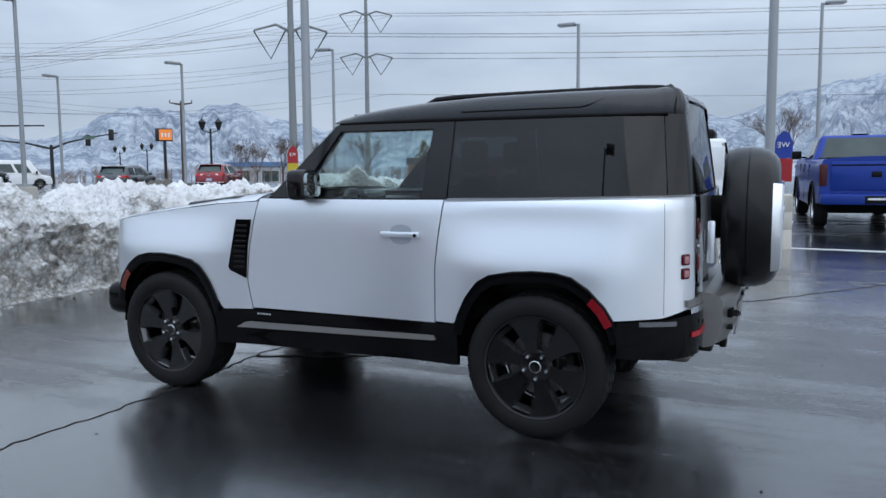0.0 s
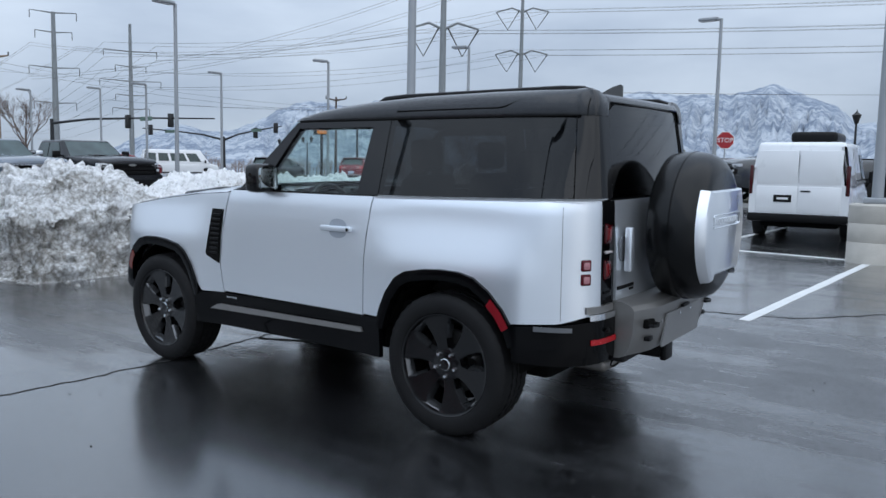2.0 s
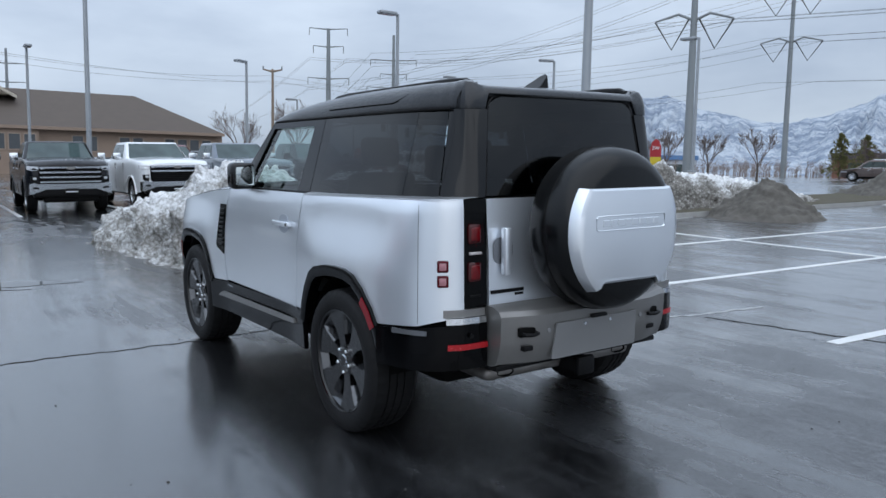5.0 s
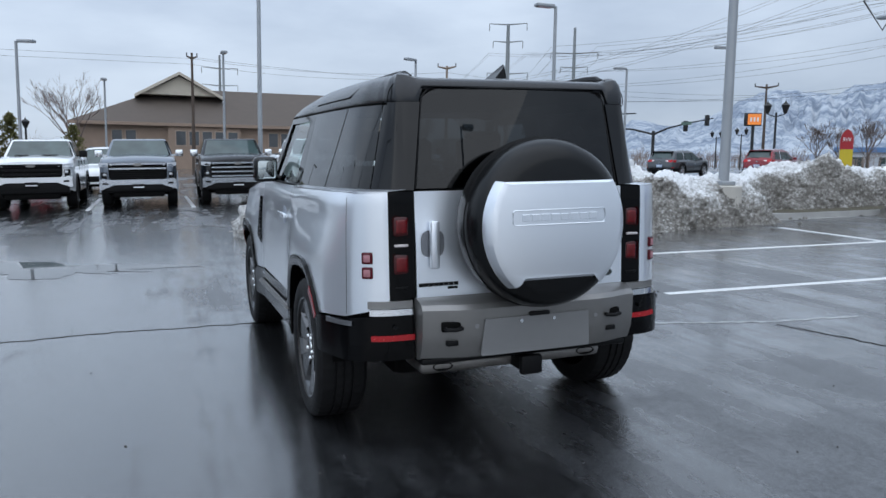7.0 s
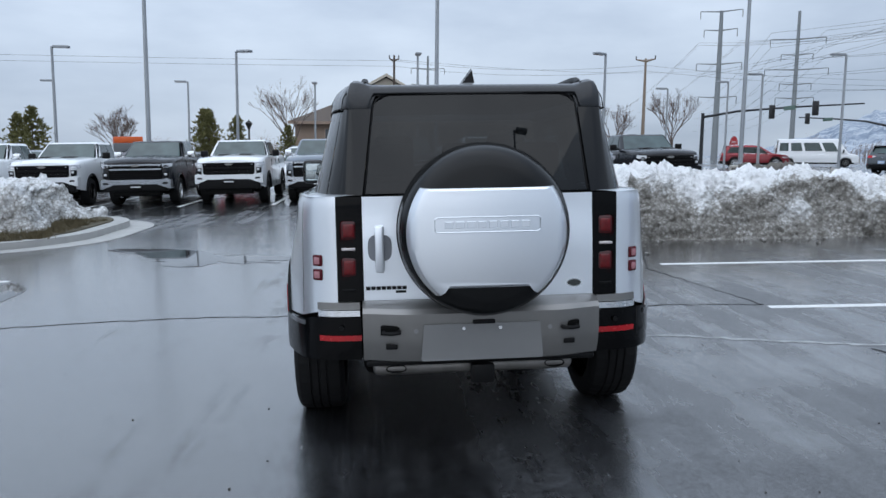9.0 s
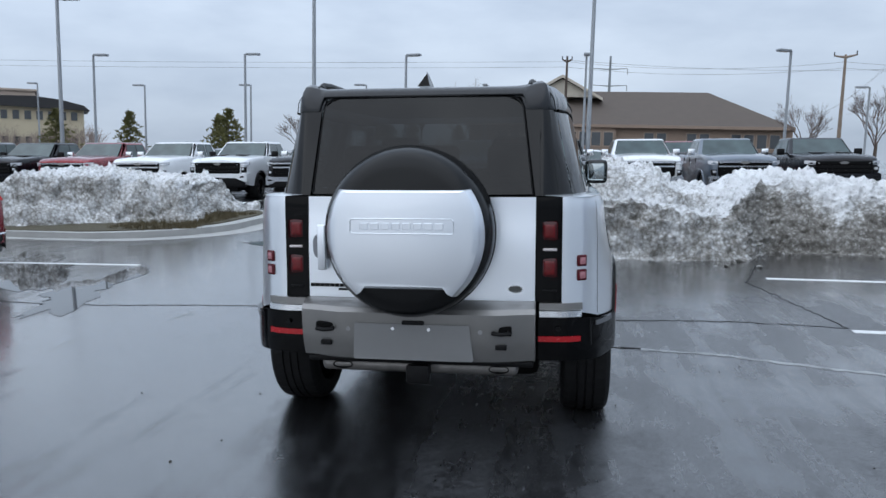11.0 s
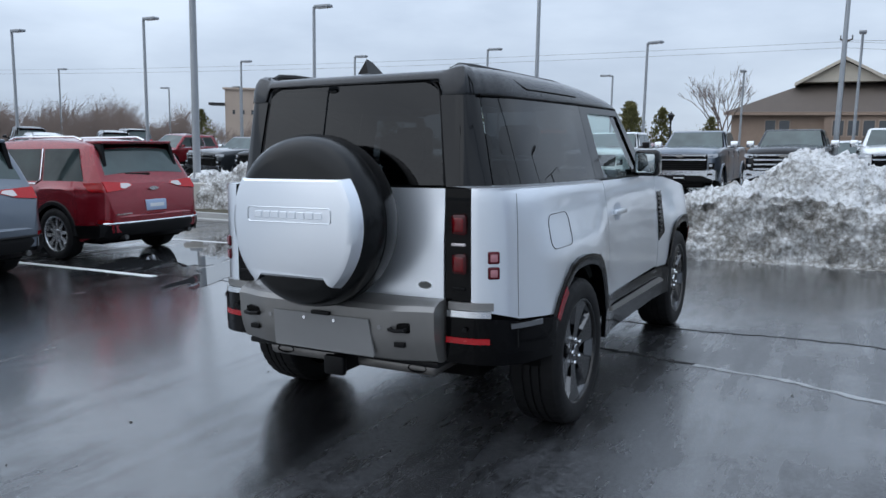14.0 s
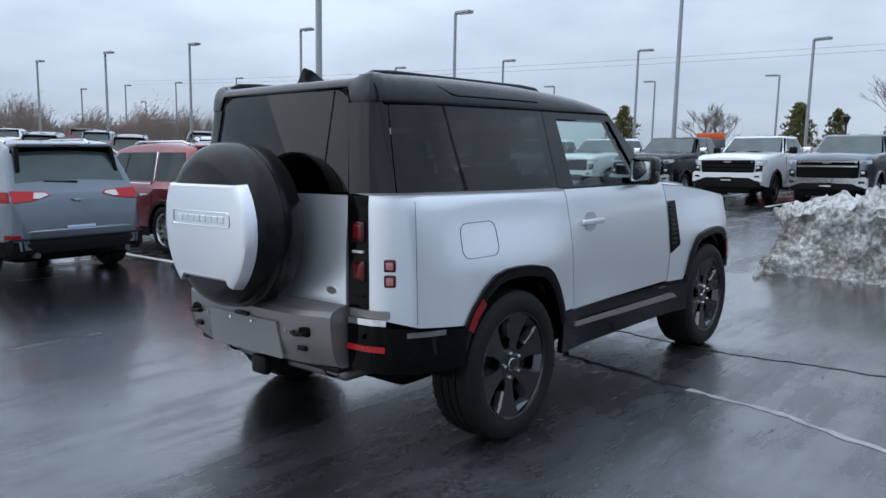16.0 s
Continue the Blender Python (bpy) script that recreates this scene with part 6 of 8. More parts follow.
    for s in (-1, 1):
        g = bmesh.new()
        prism(g, [(-3.026, s * y, z) for y, z in ((0.76, gb - 0.12), (0.78, gb - 0.07), (0.90, gb - 0.06), (0.92, gb - 0.11))], (0.03, 0, 0))
        part("fog_lamp_pocket", g, M_MATBLACK, car)
        g = bmesh.new()
        prism(g, [(-2.4, s * 0.30, 1.375), (-1.25, s * 0.44, 1.43), (-1.25, s * 0.36, 1.462), (-2.4, s * 0.24, 1.412)], (0, -s * 0.22, 0))
        part("hood_ridge", g, paint, car)
        if not chrome:
            g = bmesh.new()
            prism(g, [(-1.95, s * 0.16, 1.468), (-1.95, s * 0.50, 1.462), (-1.55, s * 0.56, 1.478), (-1.55, s * 0.20, 1.486)], (0, 0, 0.012))
            part("hood_vent", g, M_MATBLACK, car)
    g = bmesh.new()
    box(g, -3.0, -2.70, -0.90, 0.90, 0.44, gb - 0.03, 0.05, 3)
    part("lower_intake", g, M_MATBLACK, car)
    g = bmesh.new()
    box(g, -2.96, -2.60, -0.66, 0.66, 0.30, 0.46, 0.03)
    part("air_dam", g, M_DARK, car)
    g = bmesh.new()
    box(g, -3.045, -2.99, -0.16, 0.16, gb - 0.25, gb - 0.11, 0.006)
    fp = part("front_plate", g, M_MATBLACK, car)
    g = bmesh.new()
    box(g, -3.052, -3.04, -0.14, 0.14, gb - 0.21, gb - 0.18)
    part("plate_writing", g, M_WHITEPAINT, fp)
    g = bmesh.new()
    box(g, 2.86, 3.06, -0.98, 0.98, 0.52, 0.74, 0.04)
    part("rear_bumper", g, M_CHROME if chrome else paint, car)
    g = bmesh.new()
    box(g, 2.88, 2.925, -0.80, 0.80, 0.80, 1.37, 0.02)
    tg = part("tailgate", g, paint, car)
    g = bmesh.new()
    box(g, 3.055, 3.07, -0.20, 0.20, 0.55, 0.70, 0.006)
    rp = part("rear_plate", g, M_MATBLACK, car)
    g = bmesh.new()
    box(g, 3.066, 3.074, -0.15, 0.15, 0.62, 0.66)
    part("plate_writing", g, M_WHITEPAINT, rp)
    g = bmesh.new()
    box(g, 2.92, 2.94, -0.09, 0.09, 1.06, 1.17, 0.02)
    part("badge", g, M_MATBLACK, tg)
    g = bmesh.new()
    box(g, 2.922, 2.935, -0.78, 0.78, 1.285, 1.31, 0.004)
    part("tailgate_crease", g, M_DARK, tg)
    g = bmesh.new()
    box(g, 1.12, 2.86, -0.86, 0.86, 1.405, 1.455, 0.02)
    part("bed_cover", g, M_MATBLACK, car)
    g = bmesh.new()
    box(g, -2.5, 2.6, -0.80, 0.80, 0.33, 0.75, 0.05)
    part("underbody", g, M_DARK, car)
    g = bmesh.new()
    box(g, 0.62, 0.74, -0.16, 0.16, 1.925, 1.955, 0.01)
    part("roof_light", g, M_MATBLACK, car)
    mirrors(car, -0.78, 1.13, 1.50, M_CHROME if chrome else M_MATBLACK, (0.12, 0.22, 0.20))
    put_wheels(car, (-1.87, 1.87), 1.74, 0.41, 0.28, 0.25, rim or M_ALLOY, 6)
    return car


def suv(m, paint, label, L=4.65, W=1.84, H=1.66, group="", detail=True, rim=None, name="suv", plate_drop=0.20):
    """A five-door crossover, nose towards local -x: one lofted shell with panes and lamps laid on it."""
    car = thing(name, m, label, "car", group)
    a, b = -L / 2, L / 2
    ax0, ax1 = a + 0.93, b - 0.98
    r = 0.36
    zb = 0.61 * H
    arches = [(ax0, 0.42, r), (ax1, 0.42, r)]
    zlow = lambda x: table([(a, 0.33), (a + 0.5, 0.25), (b - 0.5, 0.27), (b, 0.40)], x)
    ztop = lambda x: table([(a, 0.66), (a + 0.06, 0.80), (a + 0.25, 0.90), (a + 0.7, 0.97), (a + 1.15, 1.03), (a + 1.95, H - 0.075), (a + 2.25, H - 0.02), (a + 2.8, H), (b - 1.2, H - 0.015), (b - 0.62, H - 0.05), (b - 0.46, H - 0.085), (b - 0.40, H - 0.14), (b - 0.15, zb + 0.08), (b - 0.09, zb), (b - 0.05, zb - 0.10), (b - 0.02, zb - 0.26), (b, 0.60)], x)
    plan = lambda x: table([(a, 0.30 * W), (a + 0.08, 0.38 * W), (a + 0.25, 0.445 * W), (a + 0.6, 0.485 * W), (a + 1.2, 0.495 * W), (b - 1.0, 0.497 * W), (b - 0.55, 0.490 * W), (b - 0.30, 0.474 * W), (b - 0.16, 0.452 * W), (b - 0.07, 0.425 * W), (b - 0.02, 0.39 * W), (b, 0.36 * W)], x)
    def side(x, z, o=0.0):
        g = table([(0.25, 0.965), (0.45, 0.995), (0.62, 1.0), (0.80, 0.985), (zb - 0.03, 0.985), (zb, 0.955), (zb + 0.04, 0.925), (H - 0.10, 0.735), (H, 0.66)], z)
        return plan(x) * g + o
    xs = {a, b}
    for k in range(49):
        xs.add(lerp(a, b, k / 48))
    for x in (0.02, 0.05, 0.07, 0.09, 0.12, 0.15, 0.2, 0.3, 0.4, 0.43, 0.46, 0.5, 0.56, 0.62):
        xs.add(b - x)
    for ax, ar, zc in arches:
        for k in range(25):
            xs.add(ax - ar * math.cos(math.pi * k / 24))
    bm = bmesh.new()
    cols = []
    for x in sorted(xs):
        zt = ztop(x)
        z0 = min(arch_z(x, arches, zlow(x)), zt - 0.1)
        zs = max(min(zb, zt - 0.05), z0 + 0.02)
        zz = [lerp(z0, zs, k / 8) for k in range(9)] + [lerp(zs, max(zt - 0.035, zs), k / 5) for k in range(1, 6)]
        half_ = [(side(x, z), z) for z in zz]
        ye = half_[-1][0]
        half_ += [(ye - 0.02, zt - 0.014), (ye - 0.055, zt)] + [((ye - 0.055) * f, zt + 0.03 * (1 - f * f)) for f in (0.8, 0.5, 0.2, 0.0)]
        row = [(-y, z) for y, z in half_] + [(y, z) for y, z in half_[-2::-1]]
        cols.append([bm.verts.new((x, y, z)) for y, z in row])
    for p, q in zip(cols, cols[1:]):
        for k in range(len(p) - 1):
            bm.faces.new((p[k], p[k + 1], q[k + 1], q[k]))
    bm.faces.new(cols[0])
    bm.faces.new(cols[-1][::-1])
    part("body", bm, paint, car, sharp=32)

    def side_patch(nm, x0, x1, z0, z1, s, material, o=0.006, thick=0.006, nx=8, nz=6, parent=None):
        """A panel on the flank between x0(z), x1(z)."""
        g = bmesh.new()
        V = []
        for i in range(nx + 1):
            col = []
            for k in range(nz + 1):
                z = lerp(z0, z1, k / nz)
                x = lerp(x0(z), x1(z), i / nx)
                z = min(z, ztop(x) - 0.02)
                col.append(g.verts.new((x, s * side(x, z, o), z)))
            V.append(col)
        for i in range(nx):
            for k in range(nz):
                g.faces.new((V[i][k], V[i + 1][k], V[i + 1][k + 1], V[i][k + 1]))
        bmesh.ops.solidify(g, geom=g.faces[:], thickness=thick)
        return part(nm, g, material, parent or car)

    def top_patch(nm, xa, xb, inset, material, o=0.008):
        g = bmesh.new()
        V = []
        for i in range(9):
            x = lerp(xa, xb, i / 8)
            w = side(x, ztop(x) - 0.035) - inset
            V.append([g.verts.new((x, w * u, ztop(x) + 0.03 * (1 - (u * w / max(0.1, w + inset)) ** 2) + o - 0.012 * abs(u) ** 3)) for u in np.linspace(-1, 1, 13)])
        for p, q in zip(V, V[1:]):
            for k in range(12):
                g.faces.new((p[k], p[k + 1], q[k + 1], q[k]))
        bmesh.ops.recalc_face_normals(g, faces=g.faces[:])
        bmesh.ops.solidify(g, geom=g.faces[:], thickness=0.006)
        return part(nm, g, material, car)

    lin = lambda z0, x0, z1, x1: (lambda z: lerp(x0, x1, (z - z0) / (z1 - z0)))
    zt_ = H - 0.135
    z0_ = zb + 0.045
    top_patch("windscreen", a + 1.20, a + 1.92, 0.07, M_CARGLASS)
    rw = top_patch("rear_window", b - 0.385, b - 0.19, 0.085, M_CARGLASS)
    # black band on the hatch: shade under the spoiler put in as colour
    top_patch("window_shade", b - 0.43, b - 0.39, 0.05, M_TRIMBLACK, 0.012)
    bm = bmesh.new()
    box(bm, b - 0.66, b - 0.30, -0.64 * W / 2, 0.64 * W / 2, H - 0.075, H - 0.030, 0.016)
    spo = part("roof_spoiler", bm, paint, car)
    part("brake_light", box(bmesh.new(), b - 0.31, b - 0.296, -0.16, 0.16, H - 0.066, H - 0.048, 0.003, 1), M_REDLENS, spo)
    for s in (-1, 1):
        g = bmesh.new()
        prism(g, [(b - 0.62, s * 0.30 * W, H - 0.075), (b - 0.33, s * 0.30 * W, H - 0.075), (b - 0.24, s * 0.315 * W, zb + 0.20), (b - 0.31, s * 0.325 * W, zb + 0.20)], (0, s * 0.05, 0))
        part("spoiler_end", g, M_TRIMBLACK, spo)
    for s in (-1, 1):
        side_patch("side_window", lin(z0_, a + 1.42, zt_, a + 2.02), lambda z: 0.02, z0_, zt_, s, M_CARGLASS)
        side_patch("side_window", lambda z: 0.06, lin(z0_, 0.98, zt_, 0.86), z0_, zt_, s, M_CARGLASS)
        side_patch("window_post", lambda z: 0.02, lambda z: 0.06, z0_, zt_, s, M_TRIMBLACK)
        side_patch("quarter_window", lin(z0_, 1.07, zt_, 0.95), lin(z0_, b - 0.42, zt_, b - 0.66), z0_ + 0.03, zt_, s, M_CARGLASS)
        g = bmesh.new()
        pts = [(a + 1.40, z0_ - 0.012), (0.0, z0_ - 0.014), (0.94, z0_ - 0.010), (1.015, z0_ + 0.05), (0.91, zt_)]
        tube(g, [(x, s * side(x, z, 0.010), z) for x, z in pts], 0.013, 6)
        part("window_trim", g, M_CHROME, car)
        g = bmesh.new()
        yr = side(0, H - 0.06) - 0.10
        tube(g, [(a + 2.25, s * yr, H - 0.005), (a + 2.4, s * yr, H + 0.035), (b - 0.95, s * (yr - 0.01), H + 0.03), (b - 0.80, s * (yr - 0.02), H - 0.02)], 0.017, 6)
        part("roof_rail", g, M_CHROME if detail else M_MATBLACK, car)
        for ax in (ax0, ax1):
            g = bmesh.new()
            V = []
            for k in range(25):
                t = math.pi * k / 24
                V.append([g.verts.new((ax - rr * math.cos(t), s * (side(ax - 0.44 * math.cos(t), 0.6) + oo), r + rr * math.sin(t))) for rr, oo in ((0.40, -0.03), (0.40, 0.012), (0.45, 0.012), (0.46, -0.01))])
            for p, q in zip(V, V[1:]):
                for k in range(3):
                    g.faces.new((p[k], p[k + 1], q[k + 1], q[k]))
            part("wheel_arch_trim", g, M_MATBLACK, car)
        side_patch("sill", lambda z: ax0 + 0.44, lambda z: ax1 - 0.44, 0.24, 0.38, s, M_MATBLACK, 0.012, 0.03)
        for x in (-0.20, 0.80):
            g = bmesh.new()
            y = side(x, zb - 0.14)
            box(g, x - 0.1, x + 0.08, s * y - 0.025, s * y + 0.025, zb - 0.155, zb - 0.12, 0.012)
            part("door_handle", g, M_CHROME, car)
        for x in (-0.78, 0.04, 1.0):
            g = bmesh.new()
            tube(g, [(x, s * side(x, z, 0.001), z) for z in np.linspace(0.42, zb - 0.01, 6)], 0.004, 4)
            part("door_gap", g, M_DARK, car)
        xf = lambda z: table([(zb - 0.26, b - 0.02), (zb - 0.10, b - 0.05), (zb, b - 0.09), (zb + 0.08, b - 0.15), (zb + 0.16, b - 0.19)], z)
        tl = side_patch("tail_light", lin(zb - 0.07, b - 0.24, zb + 0.06, b - 0.46), lambda z: xf(z) - 0.012, zb - 0.07, zb + 0.055, s, M_TAILRED, 0.010, 0.012, 12, 4)
        g = bmesh.new()
        prism(g, [(xf(zb + z) - 0.035, s * W * u, zb + z) for u, z in ((0.17, 0.010), (0.20, 0.050), (0.41, 0.070), (0.41, -0.065), (0.27, -0.045))], (0.055, 0, 0))
        part("inner_tail_light", g, M_TAILRED, tl)
        g = bmesh.new()
        prism(g, [(xf(zb + z) - 0.02, s * W * u, zb + z) for u, z in ((0.185, 0.012), (0.205, 0.040), (0.27, 0.045), (0.285, -0.020), (0.25, -0.028))], (0.045, 0, 0))
        part("reversing_lens", g, M_CLEARLENS, tl)
        side_patch("bumper_corner", lambda z: ax1 + 0.43, lambda z: b - 0.004, 0.32, 0.50, s, M_MATBLACK, 0.012, 0.03, 10, 5)
        side_patch("reflector", lambda z: b - 0.16, lambda z: b - 0.012, 0.525, 0.575, s, M_REDREFLECT, 0.012, 0.012)
        side_patch("headlight", lambda z: a + 0.03, lambda z: a + 0.55, 0.70, 0.79, s, M_HEADLAMP, 0.006, 0.01)
        g = bmesh.new()
        tube(g, [(b - 0.25, s * W * 0.30, 0.33), (b + 0.03, s * W * 0.30, 0.33)], 0.035, 10)
        part("tailpipe", g, M_STEEL, car)
    # bumpers, plate and badge
    g = bmesh.new()
    V = []
    for u in np.linspace(-1, 1, 25):
        yy = u * W * 0.46
        xr = b + 0.045 - 0.16 * abs(u) ** 5
        V.append([g.verts.new((x, yy, z)) for x, z in ((xr - 0.12, 0.53), (xr - 0.012, 0.51), (xr, 0.46), (xr - 0.03, 0.35), (xr - 0.15, 0.28))])
    for p, q in zip(V, V[1:]):
        for k in range(4):
            g.faces.new((p[k], p[k + 1], q[k + 1], q[k]))
    part("rear_bumper", g, M_MATBLACK, car)
    g = bmesh.new()
    tube(g, [(b + 0.040 - 0.16 * abs(u) ** 5, u * W * 0.46, 0.522) for u in np.linspace(-0.96, 0.96, 25)], 0.016, 6)
    part("bumper_trim", g, M_CHROME if paint is M_REDPAINT else M_MATBLACK, car)
    # pressed shelf under the plate, in the body's colour
    g = bmesh.new()
    V = []
    for u in np.linspace(-1, 1, 21):
        xr = b + 0.012 - 0.11 * abs(u) ** 5
        V.append([g.verts.new((x, u * W * 0.43, z)) for x, z in ((xr - 0.10, zb - 0.36), (xr, zb - 0.39), (xr + 0.022, zb - 0.41), (xr + 0.016, 0.53), (xr - 0.10, 0.52))])
    for p, q in zip(V, V[1:]):
        for k in range(4):
            g.faces.new((p[k], p[k + 1], q[k + 1], q[k]))
    part("bumper_upper", g, paint, car)
    zp = zb - plate_drop - 0.15
    g = bmesh.new()
    box(g, b - 0.06, b + 0.012, -0.17, 0.17, zp, zp + 0.15, 0.008)
    pl = part("rear_plate", g, M_BLUEPLATE, car, "pale blue plate")
    part("plate_writing", box(bmesh.new(), b + 0.011, b + 0.016, -0.12, 0.12, zp + 0.05, zp + 0.10), M_WHITEPAINT, pl)
    g = bmesh.new()
    prism(g, [(b - 0.03, y, z) for y, z in ((-0.085, zb - 0.045), (-0.03, zb - 0.02), (0.03, zb - 0.02), (0.085, zb - 0.045), (0.03, zb - 0.07), (-0.03, zb - 0.07))], (-0.05, 0, 0))
    part("badge", g, M_ALLOY, car, "small metal badge")
    wr_ = bmesh.new()
    for k in range(9):
        box(wr_, b - 0.02, b + 0.006, -W * 0.36 + k * 0.028, -W * 0.36 + k * 0.028 + 0.018, zp - 0.028, zp - 0.012)
    part("model_writing", wr_, M_CHROME, car)
    g = bmesh.new()
    tube(g, [(b - 0.175, 0.05, zb + 0.155), (b - 0.19, -0.34, zb + 0.17)], 0.018, 6, 0.008)
    part("rear_wiper", g, M_MATBLACK, car)
    part("grille", box(bmesh.new(), a - 0.01, a + 0.2, -W * 0.27, W * 0.27, 0.40, 0.64, 0.03), M_MATBLACK, car)
    part("underbody", box(bmesh.new(), a + 0.3, b - 0.3, -W * 0.38, W * 0.38, 0.22, 0.6, 0.04), M_DARK, car)
    for s in (-1, 1):
        g = bmesh.new()
        yb = side(a + 1.55, zb)
        box(g, a + 1.50, a + 1.62, min(s * (yb + 0.03), s * (yb + 0.22)), max(s * (yb + 0.03), s * (yb + 0.22)), zb + 0.05, zb + 0.19, 0.03)
        box(g, a + 1.53, a + 1.58, min(s * (yb - 0.04), s * (yb + 0.06)), max(s * (yb - 0.04), s * (yb + 0.06)), zb + 0.04, zb + 0.08)
        part("mirror", g, paint, car)
    put_wheels(car, (ax0, ax1), W - 0.24, r, 0.23, 0.245, rim or M_ALLOY, 10)
    return car


M_TAILRED = mat("red_tail_lens", (0.40, 0.005, 0.009), 0.15, 0.0, 0.25, 25, spec=0.4)
M_BLUEPLATE = mat("pale_blue_plate", (0.35, 0.45, 0.62), 0.4, 0, 0.1, 30)


def van(m, label, small=True, name="van"):
    """A white panel van, nose towards local -x."""
    car = thing(name, m, label, "van")
    L, W, H = (4.45, 1.84, 1.86) if small else (5.7, 2.0, 2.08)
    a, b = -L / 2, L / 2
    ax0, ax1 = a + 0.9, b - 0.9
    r = 0.33
    arches = [(ax0, 0.40, r), (ax1, 0.40, r)]
    zb = 1.06
    ztop = lambda x: table([(a, 0.72), (a + 0.1, 0.88), (a + 0.9, 1.05), (b, zb)], x)
    zlow = lambda x: table([(a, 0.32), (b, 0.34)], x)
    half = lambda x: table([(a, W * 0.38), (a + 0.3, W * 0.48), (b - 0.1, W * 0.485), (b, W * 0.47)], x)
    part("body", body_loft([a, a + 0.05, a + 0.1, a + 0.3, a + 0.9, 0, b - 0.1, b - 0.03, b], zlow, ztop, half, arches, 0.03), M_WHITEPAINT, car)
    cb = (a + 0.75, a + 1.45, b - 0.12, b - 0.01)
    wb, wr, zr = W * 0.475, W * 0.41, H
    part("upper_body", cabin_mesh(*cb, zb - 0.02, zr, wb, wr, 0.09), M_WHITEPAINT, car)
    g = bmesh.new()
    pane(g, (cb[0], -wb, zb), (cb[0], wb, zb), (cb[1], wr, zr), (cb[1], -wr, zr), 0.06, 0.94, 0.04, 0.86, (-1, 0, 0.5))
    part("windscreen", g, M_CARGLASS, car)
    for s in (-1, 1):
        g = bmesh.new()
        pane(g, (cb[0], s * wb, zb), (cb[3], s * wb, zb), (cb[2], s * wr, zr), (cb[1], s * wr, zr), 0.12, 0.30, 0.08, 0.72, (0, s, 0.1))
        part("side_window", g, M_CARGLASS, car)
        if not small:
            for u0, u1 in ((0.34, 0.58), (0.62, 0.78), (0.82, 0.95)):
                g = bmesh.new()
                pane(g, (cb[0], s * wb, zb), (cb[3], s * wb, zb), (cb[2], s * wr, zr), (cb[1], s * wr, zr), u0, u1, 0.12, 0.72, (0, s, 0.1))
                part("side_window", g, M_CARGLASS, car)
        else:
            g = bmesh.new()
            pane(g, (cb[0], s * wb, zb), (cb[3], s * wb, zb), (cb[2], s * wr, zr), (cb[1], s * wr, zr), 0.36, 0.66, 0.10, 0.78, (0, s, 0.1), 0.006)
            part("pressed_panel", g, M_WHITEPAINT, car)
        g = bmesh.new()
        box(g, b - 0.07, b + 0.012, s * W * 0.455 - 0.035, s * W * 0.455 + 0.035, 0.86, 1.42, 0.02)
        part("tail_light", g, M_REDLENS, car)
        g = bmesh.new()
        y0 = 0.012 if s > 0 else -W * 0.40
        box(g, b - 0.02, b + 0.012, y0, y0 + W * 0.40 - 0.012, 0.52, 1.02, 0.012)
        box(g, b - 0.08, b + 0.004, y0, y0 + W * 0.40 - 0.012, 1.06, 1.70, 0.012)
        part("rear_door", g, M_WHITEPAINT, car)
    g = bmesh.new()
    box(g, b - 0.3, b + 0.06, -W * 0.48, W * 0.48, 0.34, 0.50, 0.04)
    part("rear_bumper", g, M_MATBLACK, car)
    g = bmesh.new()
    box(g, b + 0.01, b + 0.025, -0.42, -0.10, 0.72, 0.86, 0.006)
    pl = part("rear_plate", g, M_MATBLACK, car)
    g = bmesh.new()
    box(g, b + 0.022, b + 0.027, -0.36, -0.16, 0.77, 0.81)
    part("plate_writing", g, M_WHITEPAINT, pl)
    g = bmesh.new()
    box(g, b + 0.01, b + 0.03, 0.05, 0.22, 0.92, 0.95, 0.005)
    part("door_handle", g, M_MATBLACK, car)
    g = bmesh.new()
    box(g, a + 0.3, b - 0.3, -W * 0.38, W * 0.38, 0.22, 0.6, 0.04)
    part("underbody", g, M_DARK, car)
    mirrors(car, cb[0] + 0.35, W * 0.56, zb + 0.1, M_MATBLACK, (0.1, 0.2, 0.26))
    put_wheels(car, (ax0, ax1), W - 0.25, r, 0.22, 0.20, M_STEEL, 5)
    return car


def at_lot(x, y, heading):
    """Pose on the sloping lot; heading 0 has the nose towards -x."""
    dx = (ground_z(x + 0.5, y) - ground_z(x - 0.5, y))
    dy = (ground_z(x, y + 0.5) - ground_z(x, y - 0.5))
    n = Vector((-dx, -dy, 1)).normalized()
    q = Vector((0, 0, 1)).rotation_difference(n).to_matrix().to_4x4()
    return Matrix.Translation((x, y, ground_z(x, y))) @ q @ Matrix.Rotation(radians(heading), 4, "Z")


